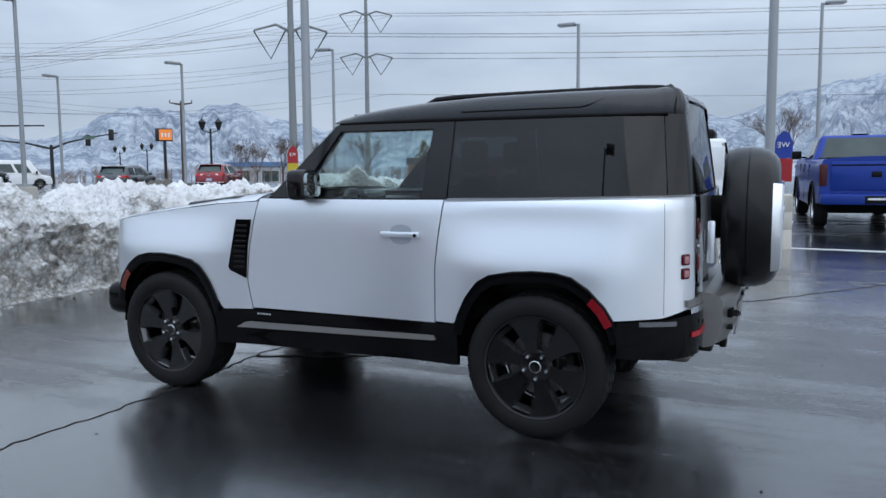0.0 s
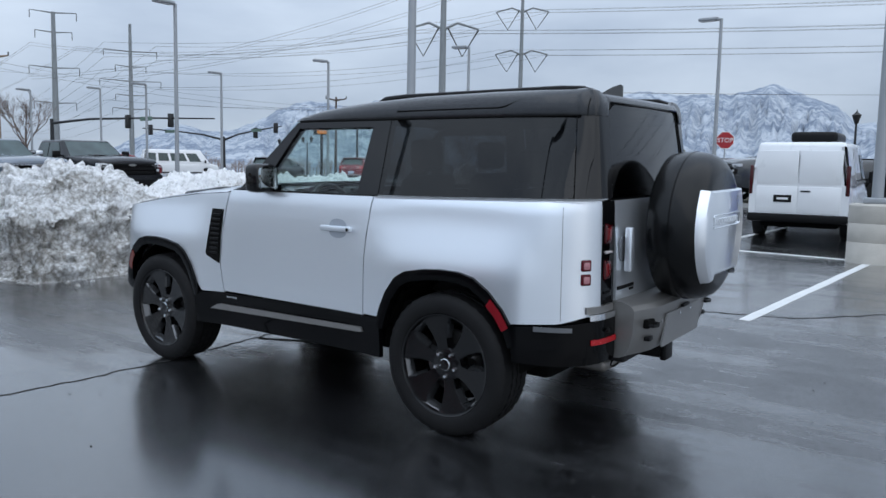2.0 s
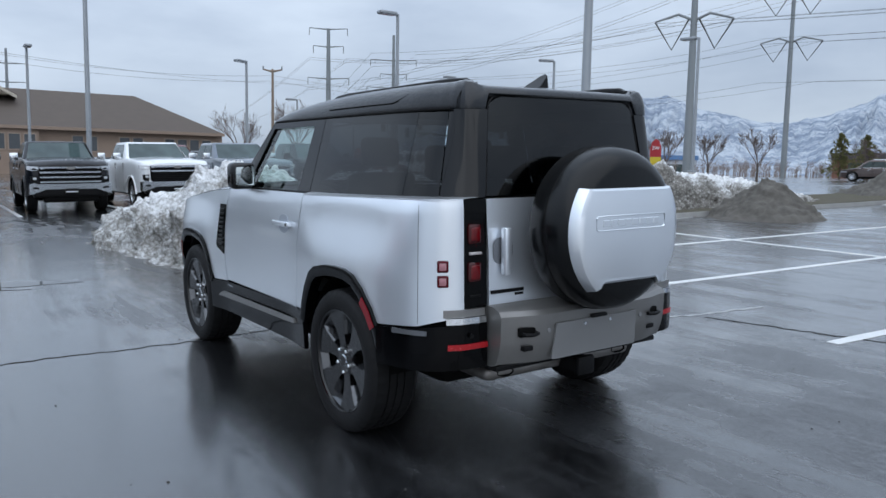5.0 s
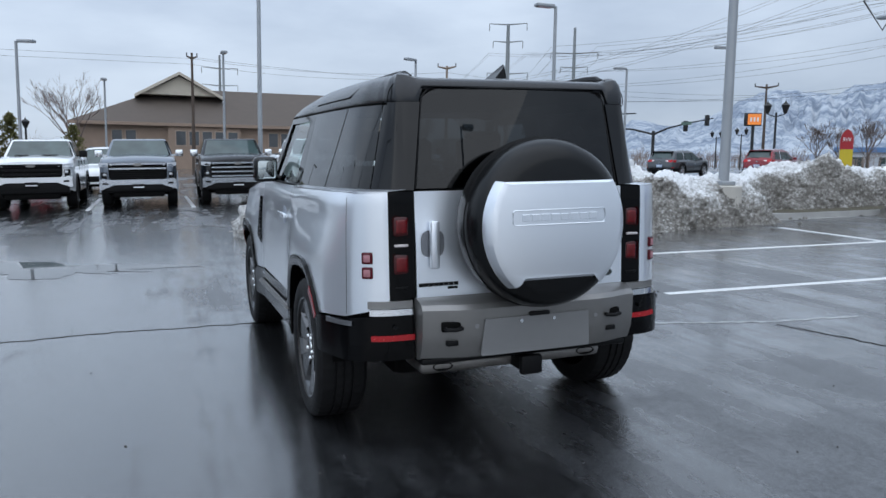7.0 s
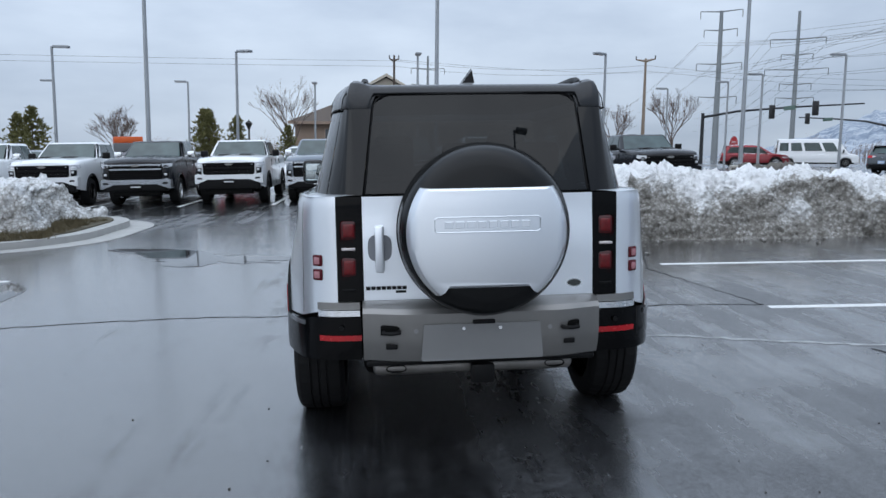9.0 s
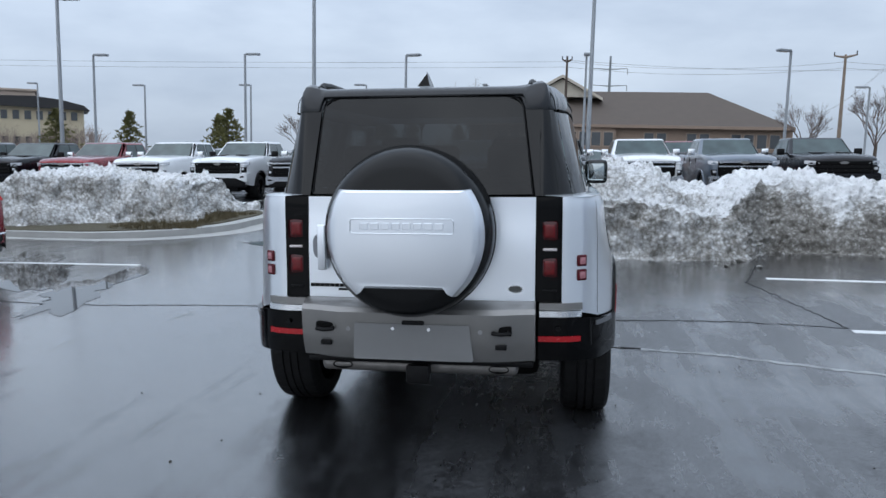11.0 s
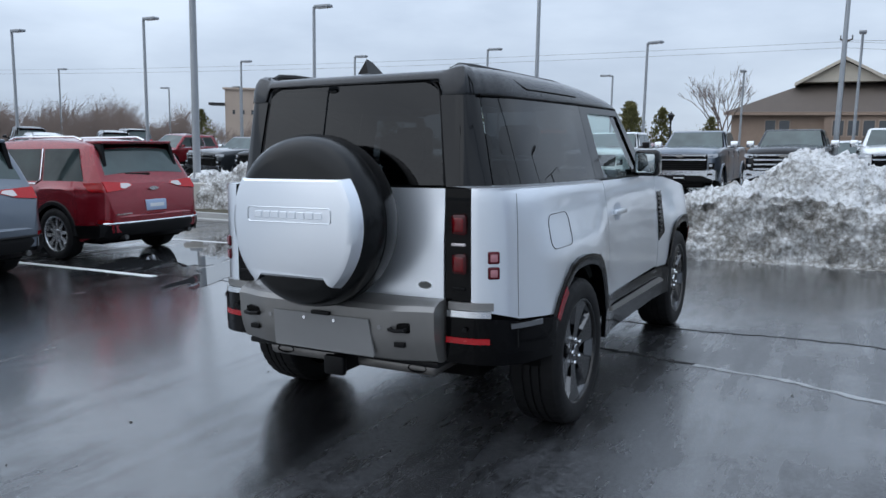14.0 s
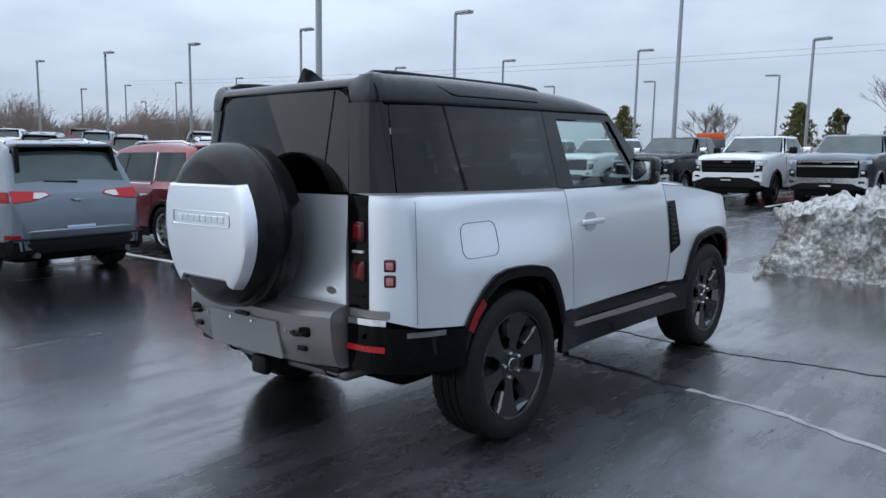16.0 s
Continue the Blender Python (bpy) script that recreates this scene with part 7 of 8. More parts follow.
# the long row of pickups, noses towards the lot
NOSE = -17.2
for y, paint, chrome, nb, rim, text in (
    (-10.15, M_WHITEPAINT, False, 3, M_RIMBLACK, "white crew-cab pickup with a black grille"),
    (-7.46, M_BLACKPAINT, True, 2, M_ALLOY, "black crew-cab pickup with chrome bumper and grille"),
    (-4.8, M_WHITEPAINT, False, 3, M_RIMBLACK, "white off-road pickup with black grille and bumper"),
    (-2.1, M_GREYPAINT, True, 2, M_ALLOY, "blue-grey pickup with chrome bumper"),
    (0.6, M_BLACKPAINT, True, 4, M_ALLOY, "black pickup with a wide chrome grille"),
    (3.3, M_WHITEPAINT, True, 2, M_ALLOY, "white crew-cab pickup with snow on its hood"),
    (6.0, M_GREYPAINT, True, 2, M_ALLOY, "grey crew-cab pickup behind the snow bank"),
    (8.7, M_BLACKPAINT, False, 3, M_RIMBLACK, "black pickup with a black grille"),
    (-12.85, M_WHITEPAINT, True, 2, M_ALLOY, "white pickup in the far row"),
    (-15.55, M_REDPAINT, True, 3, M_ALLOY, "red pickup with a chrome grille"),
    (-18.25, M_BLACKPAINT, False, 3, M_RIMBLACK, "black pickup parked by the red one"),
    (-20.95, M_DARKGREYPAINT, True, 2, M_ALLOY, "dark grey pickup at the end of the row"),
):
    pickup(at_lot(NOSE - 2.95 + random.uniform(-0.25, 0.25), y, 180 + random.uniform(-1.5, 1.5)), paint, text, chrome, rim, nb)

suv(at_lot(-2.33, -8.75, 90), M_REDPAINT, "red crossover with chrome trim parked tail-out", 4.65, 1.85, 1.66, name="car")
suv(at_lot(0.36, -8.33, 90), M_GREYPAINT, "grey-blue compact crossover parked tail-out", 4.4, 1.81, 1.67, name="car", plate_drop=0.36)
delivery = van(at_lot(0.52, 13.55, -87), "small white panel van with a black roof box")
part("roof_box", box(bmesh.new(), -0.3, 1.3, -0.32, 0.52, 1.86, 2.08, 0.08, 3), M_MATBLACK, delivery, "black roof box")
pickup(at_lot(3.9, 15.0, -86), M_BLUEPAINT, "bright blue pickup seen from its tailgate", False, M_ALLOY, 2, group="")
tall = pickup(Matrix.Translation((0, 0, 0.16)) @ at_lot(-1.5, 23.6, 40), M_DARKGREYPAINT, "dark grey pickup parked across the kerbed verge", False, M_RIMBLACK, 2, group="")
suv(at_lot(6.6, 21.5, -86), M_WHITEPAINT, "white car parked beyond the panel van", 4.5, 1.82, 1.5, name="car")
suv(at_lot(-30.8, 26.6, -66), M_DARKGREYPAINT, "dark grey hatchback on the far side of the bank", 4.5, 1.82, 1.5, name="car")
suv(at_lot(-27.6, 30.4, -66), M_REDPAINT, "red hatchback on the far side of the bank", 4.3, 1.8, 1.55, name="car")
van(at_lot(-49.4, 32.9, -115), "long white passenger van on the street", False)
suv(at_lot(-46.5, 26.5, -110), M_REDPAINT, "red crossover on the street", 4.6, 1.85, 1.6, name="car")

# ---- lamp posts ----
M_FOOTING = mat("beige_concrete_footing", (0.46, 0.44, 0.40), 0.85, 0, 0.18, 5, bump=0.3, bscale=50)
def lamp_post(x, y, h, toward, base_h=0.0, r=0.085, head=True, dbl=False):
    z = ground_z(x, y)
    h -= far_rise(y)
    base_h = base_h if x > -25 else min(base_h, 0.25)
    p = thing("lamp_post", Matrix.Translation((x, y, z)), "grey steel lamp post with a flat shoebox head", "lamp post", "car park lamp posts")
    bm = bmesh.new()
    tube(bm, [(0, 0, -0.05), (0, 0, h * 0.5), (0, 0, h)], r, 12, r * 0.72)
    part("pole", bm, M_GALV, p)
    if base_h:
        bm = bmesh.new()
        revolve(bm, [(0.0, base_h), (0.345, base_h), (0.37, base_h - 0.025), (0.37, base_h * 0.68), (0.364, base_h * 0.67), (0.37, base_h * 0.66), (0.37, base_h * 0.36), (0.364, base_h * 0.35), (0.37, base_h * 0.34), (0.375, -0.1)], 28, "z")
        part("base", bm, M_FOOTING, p, "round beige concrete footing")
        bm = bmesh.new()
        box(bm, -0.17, 0.17, -0.17, 0.17, base_h, base_h + 0.09, 0.02)
        part("base_cover", bm, M_GALV, p)
    bm = bmesh.new()
    t = Vector((toward[0], toward[1], 0)).normalized()
    tube(bm, [(0, 0, h - 0.06), (t.x * 0.25, t.y * 0.25, h - 0.02)], 0.03, 6)
    part("arm", bm, M_GALV, p)
    bm = bmesh.new()
    box(bm, 0.10, 0.85, -0.17, 0.17, h - 0.06, h + 0.06, 0.03)
    hd = part("lamp_head", bm, M_GALV, p)
    hd.matrix_basis = Matrix.Rotation(math.atan2(t.y, t.x), 4, "Z")
    bm = bmesh.new()
    box(bm, 0.2, 0.78, -0.13, 0.13, h - 0.072, h - 0.062)
    part("lens", bm, M_HEADLAMP, hd)
    return p


for x, y, h, t, bh, r in (
    (2.25, 8.74, 7.6, (-1, 0.3), 0.88, 0.085), (-7.06, 9.2, 7.6, (0, -1), 0.75, 0.11),
    (-21, -8.14, 7.5, (1, 0), 0.8, 0.085), (-21, 1.65, 7.5, (1, 0), 0.8, 0.085), (-20.82, -18.0, 7.27, (0, 1), 0.8, 0.085),
    (-19.89, -27.05, 7.38, (0, 1), 0.8, 0.085), (-20.89, 12.78, 6.94, (0, -1), 0.8, 0.085), (-18.1, -34.1, 7.1, (0, 1), 0.8, 0.085),
    (-33.97, -7.39, 6.55, (0.4, 1), 0.8, 0.085), (-34.86, -16.62, 6.94, (0, 1), 0.8, 0.085), (-33.8, -25.0, 6.94, (0, 1), 0.8, 0.085),
    (-34.4, -34.7, 7.22, (0, 1), 0.8, 0.085), (-34.8, 11.86, 6.44, (0.6, -1), 0.8, 0.085), (-33.7, 24.75, 6.33, (0, -1), 0.8, 0.085),
    (-25.3, 25.1, 6.51, (-0.3, -1), 0.8, 0.085), (-36.3, 21.5, 5.54, (0, -1), 0.8, 0.08), (-5.43, 26.4, 7.0, (-1, 0), 0.8, 0.085),
    (-47.7, -4.5, 6.1, (1, 0), 0, 0.08), (-46.5, -12.7, 6.19, (0, -1), 0, 0.08), (-43.9, 23.1, 5.79, (0, -1), 0, 0.08),
    (-47.1, 20.2, 5.6, (0, -1), 0, 0.08), (-39.2, 2.04, 6.96, (1, 0), 0, 0.085), (-34.7, -54.2, 7.55, (0, 1), 0, 0.085),
    (-40.1, -47.9, 6.28, (0, -1), 0, 0.08), (-47.6, -21.6, 6.42, (0, -1), 0, 0.08), (-44.5, -28.1, 6.24, (0, -1), 0, 0.08),
    (-52.1, -41.9, 7.2, (0, -1), 0, 0.08), (-50.3, -49.7, 7.1, (0, -1), 0, 0.08), (-7.54, -11.07, 7.8, (0, 1), 0.75, 0.09),
    (-17.1, -41.5, 7.13, (0, 1), 0, 0.085), (-16.5, -49.6, 7.1, (0, 1), 0, 0.085), (-33.1, -61.3, 7.37, (0, 1), 0, 0.085),
    (-29.6, -63.8, 7.0, (0, 1), 0, 0.085), (-27.2, -67.2, 6.66, (0, 1), 0, 0.085), (-38.1, -76.1, 6.3, (0, -1), 0, 0.085),
    (-17.1, 26.2, 6.79, (-1, -0.2), 0.8, 0.085),
    (3.6, 29.3, 7.5, (1, 0.2), 0.8, 0.085), (1.2, -11.6, 7.6, (1, 0), 0.75, 0.085), (19.9, 4.8, 7.6, (0, 1), 0.8, 0.085), (16.0, -12.5, 7.6, (0, 1), 0.8, 0.085),
):
    lamp_post(x, y, h, t, bh, r)


# ---- mountains ----
def mountain_material():
    m = bpy.data.materials.new("snowy_mountain")
    m.use_nodes = True
    nt = m.node_tree
    N, Lk = nt.nodes, nt.links
    b = N["Principled BSDF"]
    co = N.new("ShaderNodeTexCoord")
    n1 = N.new("ShaderNodeTexNoise")
    n1.inputs["Scale"].default_value = 0.009
    n1.inputs["Distortion"].default_value = 0.8
    n1.inputs["Detail"].default_value = 12
    n1.inputs["Roughness"].default_value = 0.74
    mp = N.new("ShaderNodeMapping")
    mp.inputs["Scale"].default_value = (1, 1, 0.45)
    Lk.new(co.outputs["Object"], mp.inputs[0])
    Lk.new(mp.outputs[0], n1.inputs["Vector"])
    # distance haze is put into this pale blue-grey ramp of rock and snow
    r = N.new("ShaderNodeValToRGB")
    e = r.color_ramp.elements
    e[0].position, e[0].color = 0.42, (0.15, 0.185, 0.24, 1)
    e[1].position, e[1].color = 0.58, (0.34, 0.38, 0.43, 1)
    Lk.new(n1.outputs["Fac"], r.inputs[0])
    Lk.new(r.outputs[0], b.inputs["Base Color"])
    # the range is no lamp; faint emission stands in for haze light
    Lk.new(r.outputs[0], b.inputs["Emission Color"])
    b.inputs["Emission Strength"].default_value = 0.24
    b.inputs["Roughness"].default_value = 1
    b.inputs["Specular IOR Level"].default_value = 0
    return m


M_MOUNTAIN = mountain_material()
RIDGE = [(78, 5.6), (83, 6.6), (87, 6.4), (90, 5.6), (93, 4.4), (95.5, 4.3), (97.5, 4.0), (99, 5.2), (102.8, 6.7), (105.5, 6.0), (108.5, 6.1), (111.7, 6.4), (114, 5.9), (116, 5.3), (119, 4.0), (121, 3.7), (123.6, 3.9), (126.8, 4.7), (129.3, 5.5), (131, 5.4), (132.4, 4.9), (134.3, 5.1), (136, 5.2), (138.6, 4.4), (141, 3.0), (143, 2.9), (145.5, 3.3), (147, 2.6), (149.3, 1.6), (152, 0.9), (156, 0.5)]


def mountains():
    bm = bmesh.new()
    R0, R1 = 2600.0, 4200.0
    cols = []
    n, rows = 760, 34
    for i in range(n + 1):
        az = lerp(72, 158, i / n)
        el = table(RIDGE, az) + 0.28 * fractal(Vector((az * 0.55, 2.2, 0)), 4, 0.55)
        el *= smooth(158, 150, az) * 0.9 + 0.1
        col = []
        for k in range(rows + 1):
            v = k / rows
            d = lerp(R0, R1, v)
            rel = fractal(Vector((az * 0.9 + 0.5 * v, v * 1.5, 7)), 6, 0.62) + 0.45 * abs(fractal(Vector((az * 2.2 + 0.8 * v, v * 1.4, 3)), 4, 0.6))
            h = math.tan(radians(max(0.05, el))) * R1 * (v ** 1.15) * (1 + 0.62 * rel * (1 - v) * (0.25 + v)) - 6
            a = radians(az)
            col.append(bm.verts.new((d * math.cos(a), d * math.sin(a), h)))
        cols.append(col)
    for p, q in zip(cols, cols[1:]):
        for k in range(rows):
            bm.faces.new((p[k], p[k + 1], q[k + 1], q[k]))
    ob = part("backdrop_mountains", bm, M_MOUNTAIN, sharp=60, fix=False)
    tagged(ob, "distant snowy mountain range under low cloud", "mountains", kind="structure")


mountains()


# ---- long low building with a brown hip roof ----
def long_building():
    b = thing("building", Matrix.Translation((-69, 0, 0)), "long tan brick building with brown shingle roof", "building")
    wall = mat("tan_brick_wall", (0.27, 0.20, 0.155), 0.9, 0, 0.15, 1.5, bump=0.2, bscale=12)
    roof = mat("brown_shingles", (0.095, 0.076, 0.064), 0.9, 0, 0.18, 1.2, bump=0.4, bscale=9)
    trim = mat("cream_trim", (0.46, 0.42, 0.35), 0.8, 0, 0.1, 2)
    frame_ = mat("tan_window_frame", (0.33, 0.26, 0.21), 0.8, 0, 0.1, 2)
    z0, ze, zr = -0.5, 4.5, 8.2
    y0, y1 = -8.6, 22.0
    bm = bmesh.new()
    box(bm, -14, 0.0, y0 + 0.6, y1, z0, ze)
    part("wall", bm, wall, b)
    bm = bmesh.new()
    # hip roof
    a = [(-14.8, y0, ze), (0.7, y0, ze), (0.7, y1, ze), (-14.8, y1, ze)]
    r0, r1 = (-7, y0 + 8.0, zr), (-7, y1 - 6.5, zr)
    va = [bm.verts.new(p) for p in a]
    vr = [bm.verts.new(r0), bm.verts.new(r1)]
    bm.faces.new((va[0], va[1], vr[0]))
    bm.faces.new((va[1], va[2], vr[1], vr[0]))
    bm.faces.new((va[2], va[3], vr[1]))
    bm.faces.new((va[3], va[0], vr[0], vr[1]))
    bm.faces.new(va[::-1])
    part("roof", bm, roof, b)
    bm = bmesh.new()
    box(bm, 0.55, 0.80, y0, y1, ze - 0.25, ze + 0.03)
    part("gutter", bm, wall, b)
    # gable
    bm = bmesh.new()
    prism(bm, [(-3.4, -2.7, 7.35), (-3.4, 4.3, 7.35), (-3.4, 0.8, 9.1)], (-4, 0, 0))
    gb = part("gable", bm, trim, b, "cream gable end")
    bm = bmesh.new()
    for ya, yb in ((-3.2, 0.8), (4.8, 0.8)):
        prism(bm, [(-3.0, ya, 7.02), (-3.0, yb, 9.25), (-3.0, yb, 9.45), (-3.0, ya, 7.22)], (-5.5, 0, 0))
    part("gable_roof", bm, roof, gb)
    bm = bmesh.new()
    for ya, yb in ((-3.2, 0.8), (4.8, 0.8)):
        prism(bm, [(-2.9, ya, 6.98), (-2.9, yb, 9.21), (-2.9, yb, 9.50), (-2.9, ya, 7.27)], (-0.09, 0, 0))
    part("rake_trim", bm, trim, gb)
    win = mat("dark_window", (0.04, 0.045, 0.05), 0.15, 0, 0.2, 2, coat=1)
    bm = bmesh.new()
    box(bm, -0.2, 0.5, -0.4, 6.0, z0, ze - 0.3)
    part("bay", bm, wall, b)
    groups = [(-5.2, 2), (0.2, 5), (8.6, 2), (12.5, 2), (16.5, 4)]
    for y, n in groups:
        for k in range(n):
            xx = 0.5 if 0 <= y < 6 else 0.0
            w = part("window", box(bmesh.new(), xx - 0.05, xx + 0.06, y + k * 1.15, y + k * 1.15 + 1.0, 2.45, 3.9), frame_, b)
            part("pane", box(bmesh.new(), xx + 0.05, xx + 0.075, y + k * 1.15 + 0.09, y + k * 1.15 + 0.91, 2.55, 3.8), win, w)
    return b


long_building()


def tan_offices():
    b = thing("building", Matrix.Translation((-97.4, -78.1, 0)) @ Matrix.Rotation(radians(35), 4, "Z"), "three-storey tan office building with a curved dark roof", "building")
    wall = mat("tan_stone", (0.43, 0.35, 0.29), 0.9, 0, 0.1, 0.6)
    pale = mat("pale_stone", (0.52, 0.45, 0.32), 0.9, 0, 0.1, 0.6)
    dark = mat("dark_roof_edge", (0.02, 0.02, 0.022), 0.6, 0, 0.1, 1)
    win = mat("office_window", (0.03, 0.035, 0.04), 0.15, 0, 0.2, 1, coat=1)
    part("block", box(bmesh.new(), -12, 0, -14, 2, -2, 9.2), wall, b)
    part("block_roof", box(bmesh.new(), -12.3, 0.3, -14.3, 2.3, 9.2, 9.5), wall, b)
    part("wing", box(bmesh.new(), -10, 4, -4.3, 8.4, -2, 6.9), pale, b)
    bm = bmesh.new()
    prism(bm, [(5, -5.0, 6.85), (5, 9.2, 6.5), (5, 8.4, 7.2), (5, 5.5, 7.9), (5, 2, 8.3), (5, -2, 8.2), (5, -5.0, 7.7)], (-15, 0, 0))
    part("roof", bm, dark, b, "dark curved roof edge")
    part("side_canopy", box(bmesh.new(), -3, 0.8, -16.5, -14.0, 6.6, 7.0), dark, b)
    for k in range(8):
        for z in (1.2, 4.9):
            w = part("window", box(bmesh.new(), 3.95, 4.08, -3.9 + k * 1.5, -2.9 + k * 1.5, z, z + 1.4), pale, b)
            part("pane", box(bmesh.new(), 4.07, 4.10, -3.82 + k * 1.5, -2.98 + k * 1.5, z + 0.08, z + 1.32), win, w)
    for k in range(6):
        part("window", box(bmesh.new(), -0.05, 0.08, -12.8 + k * 1.5, -12.4 + k * 1.5, 5.2, 5.9), win, b)
    part("window", box(bmesh.new(), -0.05, 0.08, -7.5, -5.4, 1.0, 3.6), win, b)


tan_offices()

# ---- trees ----
M_BARK = mat("grey_brown_bark", (0.085, 0.065, 0.052), 0.9, 0, 0.3, 6, bump=0.4, bscale=40)
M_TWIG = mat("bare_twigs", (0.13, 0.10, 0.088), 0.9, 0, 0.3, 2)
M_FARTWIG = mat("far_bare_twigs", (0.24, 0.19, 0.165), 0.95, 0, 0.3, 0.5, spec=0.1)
M_NEEDLE = mat("olive_pine_needles", (0.095, 0.105, 0.045), 0.9, 0, 0.4, 2, second=(0.25, 0.235, 0.10), spec=0.2)


def grow(bm, p, d, r, length, depth, rng, spread=0.55):
    q = p + d * length
    k = 3 if depth < 3 else 5
    mid = p.lerp(q, 0.5) + Vector((rng.uniform(-1, 1), rng.uniform(-1, 1), 0)) * length * 0.06
    tube(bm, [p, mid, q], r, k, r * 0.62)
    if depth == 0:
        return
    for _ in range(rng.choice((2, 3, 3)) if depth > 1 else 4):
        n = (d + Vector((rng.uniform(-1, 1), rng.uniform(-1, 1), rng.uniform(-0.15, 0.65))) * spread).normalized()
        grow(bm, p.lerp(q, rng.uniform(0.4, 1.0)), n, max(r * 0.56, 0.006), length * rng.uniform(0.62, 0.82), depth - 1, rng, spread)


def bare_tree(x, y, h, seed, label="leafless deciduous tree with fine brown twigs", depth=5):
    rng = random.Random(seed)
    t = thing("tree", Matrix.Translation((x, y, ground_z(x, y))), label, "tree", "bare trees")
    bm = bmesh.new()
    tube(bm, [(0, 0, -0.1), (0.03, 0, h * 0.14), (0, 0.04, h * 0.28)], 0.022 * h, 7, 0.016 * h)
    part("trunk", bm, M_BARK, t)
    bm = bmesh.new()
    for k in range(5):
        a = 2 * math.pi * k / 5 + rng.uniform(-0.4, 0.4)
        d = Vector((math.cos(a) * 0.55, math.sin(a) * 0.55, 1)).normalized()
        grow(bm, Vector((0, 0.03, h * rng.uniform(0.18, 0.28))), d, 0.008 * h, h * 0.235, depth, rng)
    part("crown", bm, M_TWIG, t)
    return t


def conifer(x, y, h, seed, label="olive green pine with uneven branches"):
    """A broad young pine: whorls of drooping boughs, each carrying many needle tufts."""
    rng = random.Random(seed)
    t = thing("tree", Matrix.Translation((x, y, ground_z(x, y))), label, "tree", "pines")
    bm = bmesh.new()
    tube(bm, [(0, 0, -0.1), (0, 0, h * 0.95)], 0.022 * h, 7, 0.008)
    part("trunk", bm, M_BARK, t)
    bm = bmesh.new()
    wide = rng.uniform(0.42, 0.52)
    for k in range(84):
        v = (k + rng.random()) / 84
        z0 = h * (0.07 + 0.90 * v)
        reach = h * wide * (1 - v) ** 0.8 * rng.uniform(0.40, 1.25) + 0.08
        a = k * 2.4 + rng.uniform(-0.5, 0.5)
        d = Vector((math.cos(a), math.sin(a), 0))
        for j in range(16):
            u = rng.uniform(0.15, 1.0)
            c = d * reach * u + Vector((rng.gauss(0, 0.07), rng.gauss(0, 0.07), rng.gauss(0, 0.05))) * h * 0.20
            c.z += z0 + reach * (0.25 * u - 0.42 * u * u) + 0.05 * h
            o = (d * rng.uniform(0.2, 1.2) + Vector((rng.uniform(-1, 1), rng.uniform(-1, 1), rng.uniform(0.1, 1.3)))).normalized()
            sd = o.orthogonal().normalized()
            up = sd.cross(o)
            s = h * rng.uniform(0.028, 0.055)
            for q in (0.0, 1.57):
                w = (sd * math.cos(q) + up * math.sin(q)) * s * 0.28
                bm.faces.new([bm.verts.new(p) for p in (c - o * s * 0.5, c + w, c + o * s, c - w)])
    part("crown", bm, M_NEEDLE, t, fix=False)
    return t


for i, (x, y, h) in enumerate(((-47.2, -23.9, 4.6), (-50.8, -12.7, 5.0), (-53.2, -10.7, 4.6), (-48.8, -6.5, 3.6), (-39.9, -19.9, 4.6), (-49.3, -12.0, 4.9), (-36.8, -40.9, 4.3), (-39.9, -37.6, 4.1), (-44.5, -35, 4.8), (-47.2, -30.9, 4.8), (-32.2, 67.5, 4.6), (-30.4, 68.5, 4.4), (-22, 71, 4.0))):
    conifer(x, y, h * 0.9 - 0.7 * far_rise(y), 11 + i)
for i, (x, y, h) in enumerate(((-49.4, -18.2, 5.6), (-60, -7.5, 9.0), (-57, 19.5, 7.2), (-58, 25.0, 7.5), (-32.8, 43.6, 4.6), (-35.5, 42, 4.2), (-37.5, 46.5, 4.0), (-30.8, 46.0, 4.4), (-28, 48, 4.6), (-62, -22, 6.5), (-24.5, 62, 4.5), (-27, 62, 4.0), (2.2, 62, 7.5))):
    bare_tree(x, y, h, 40 + i)


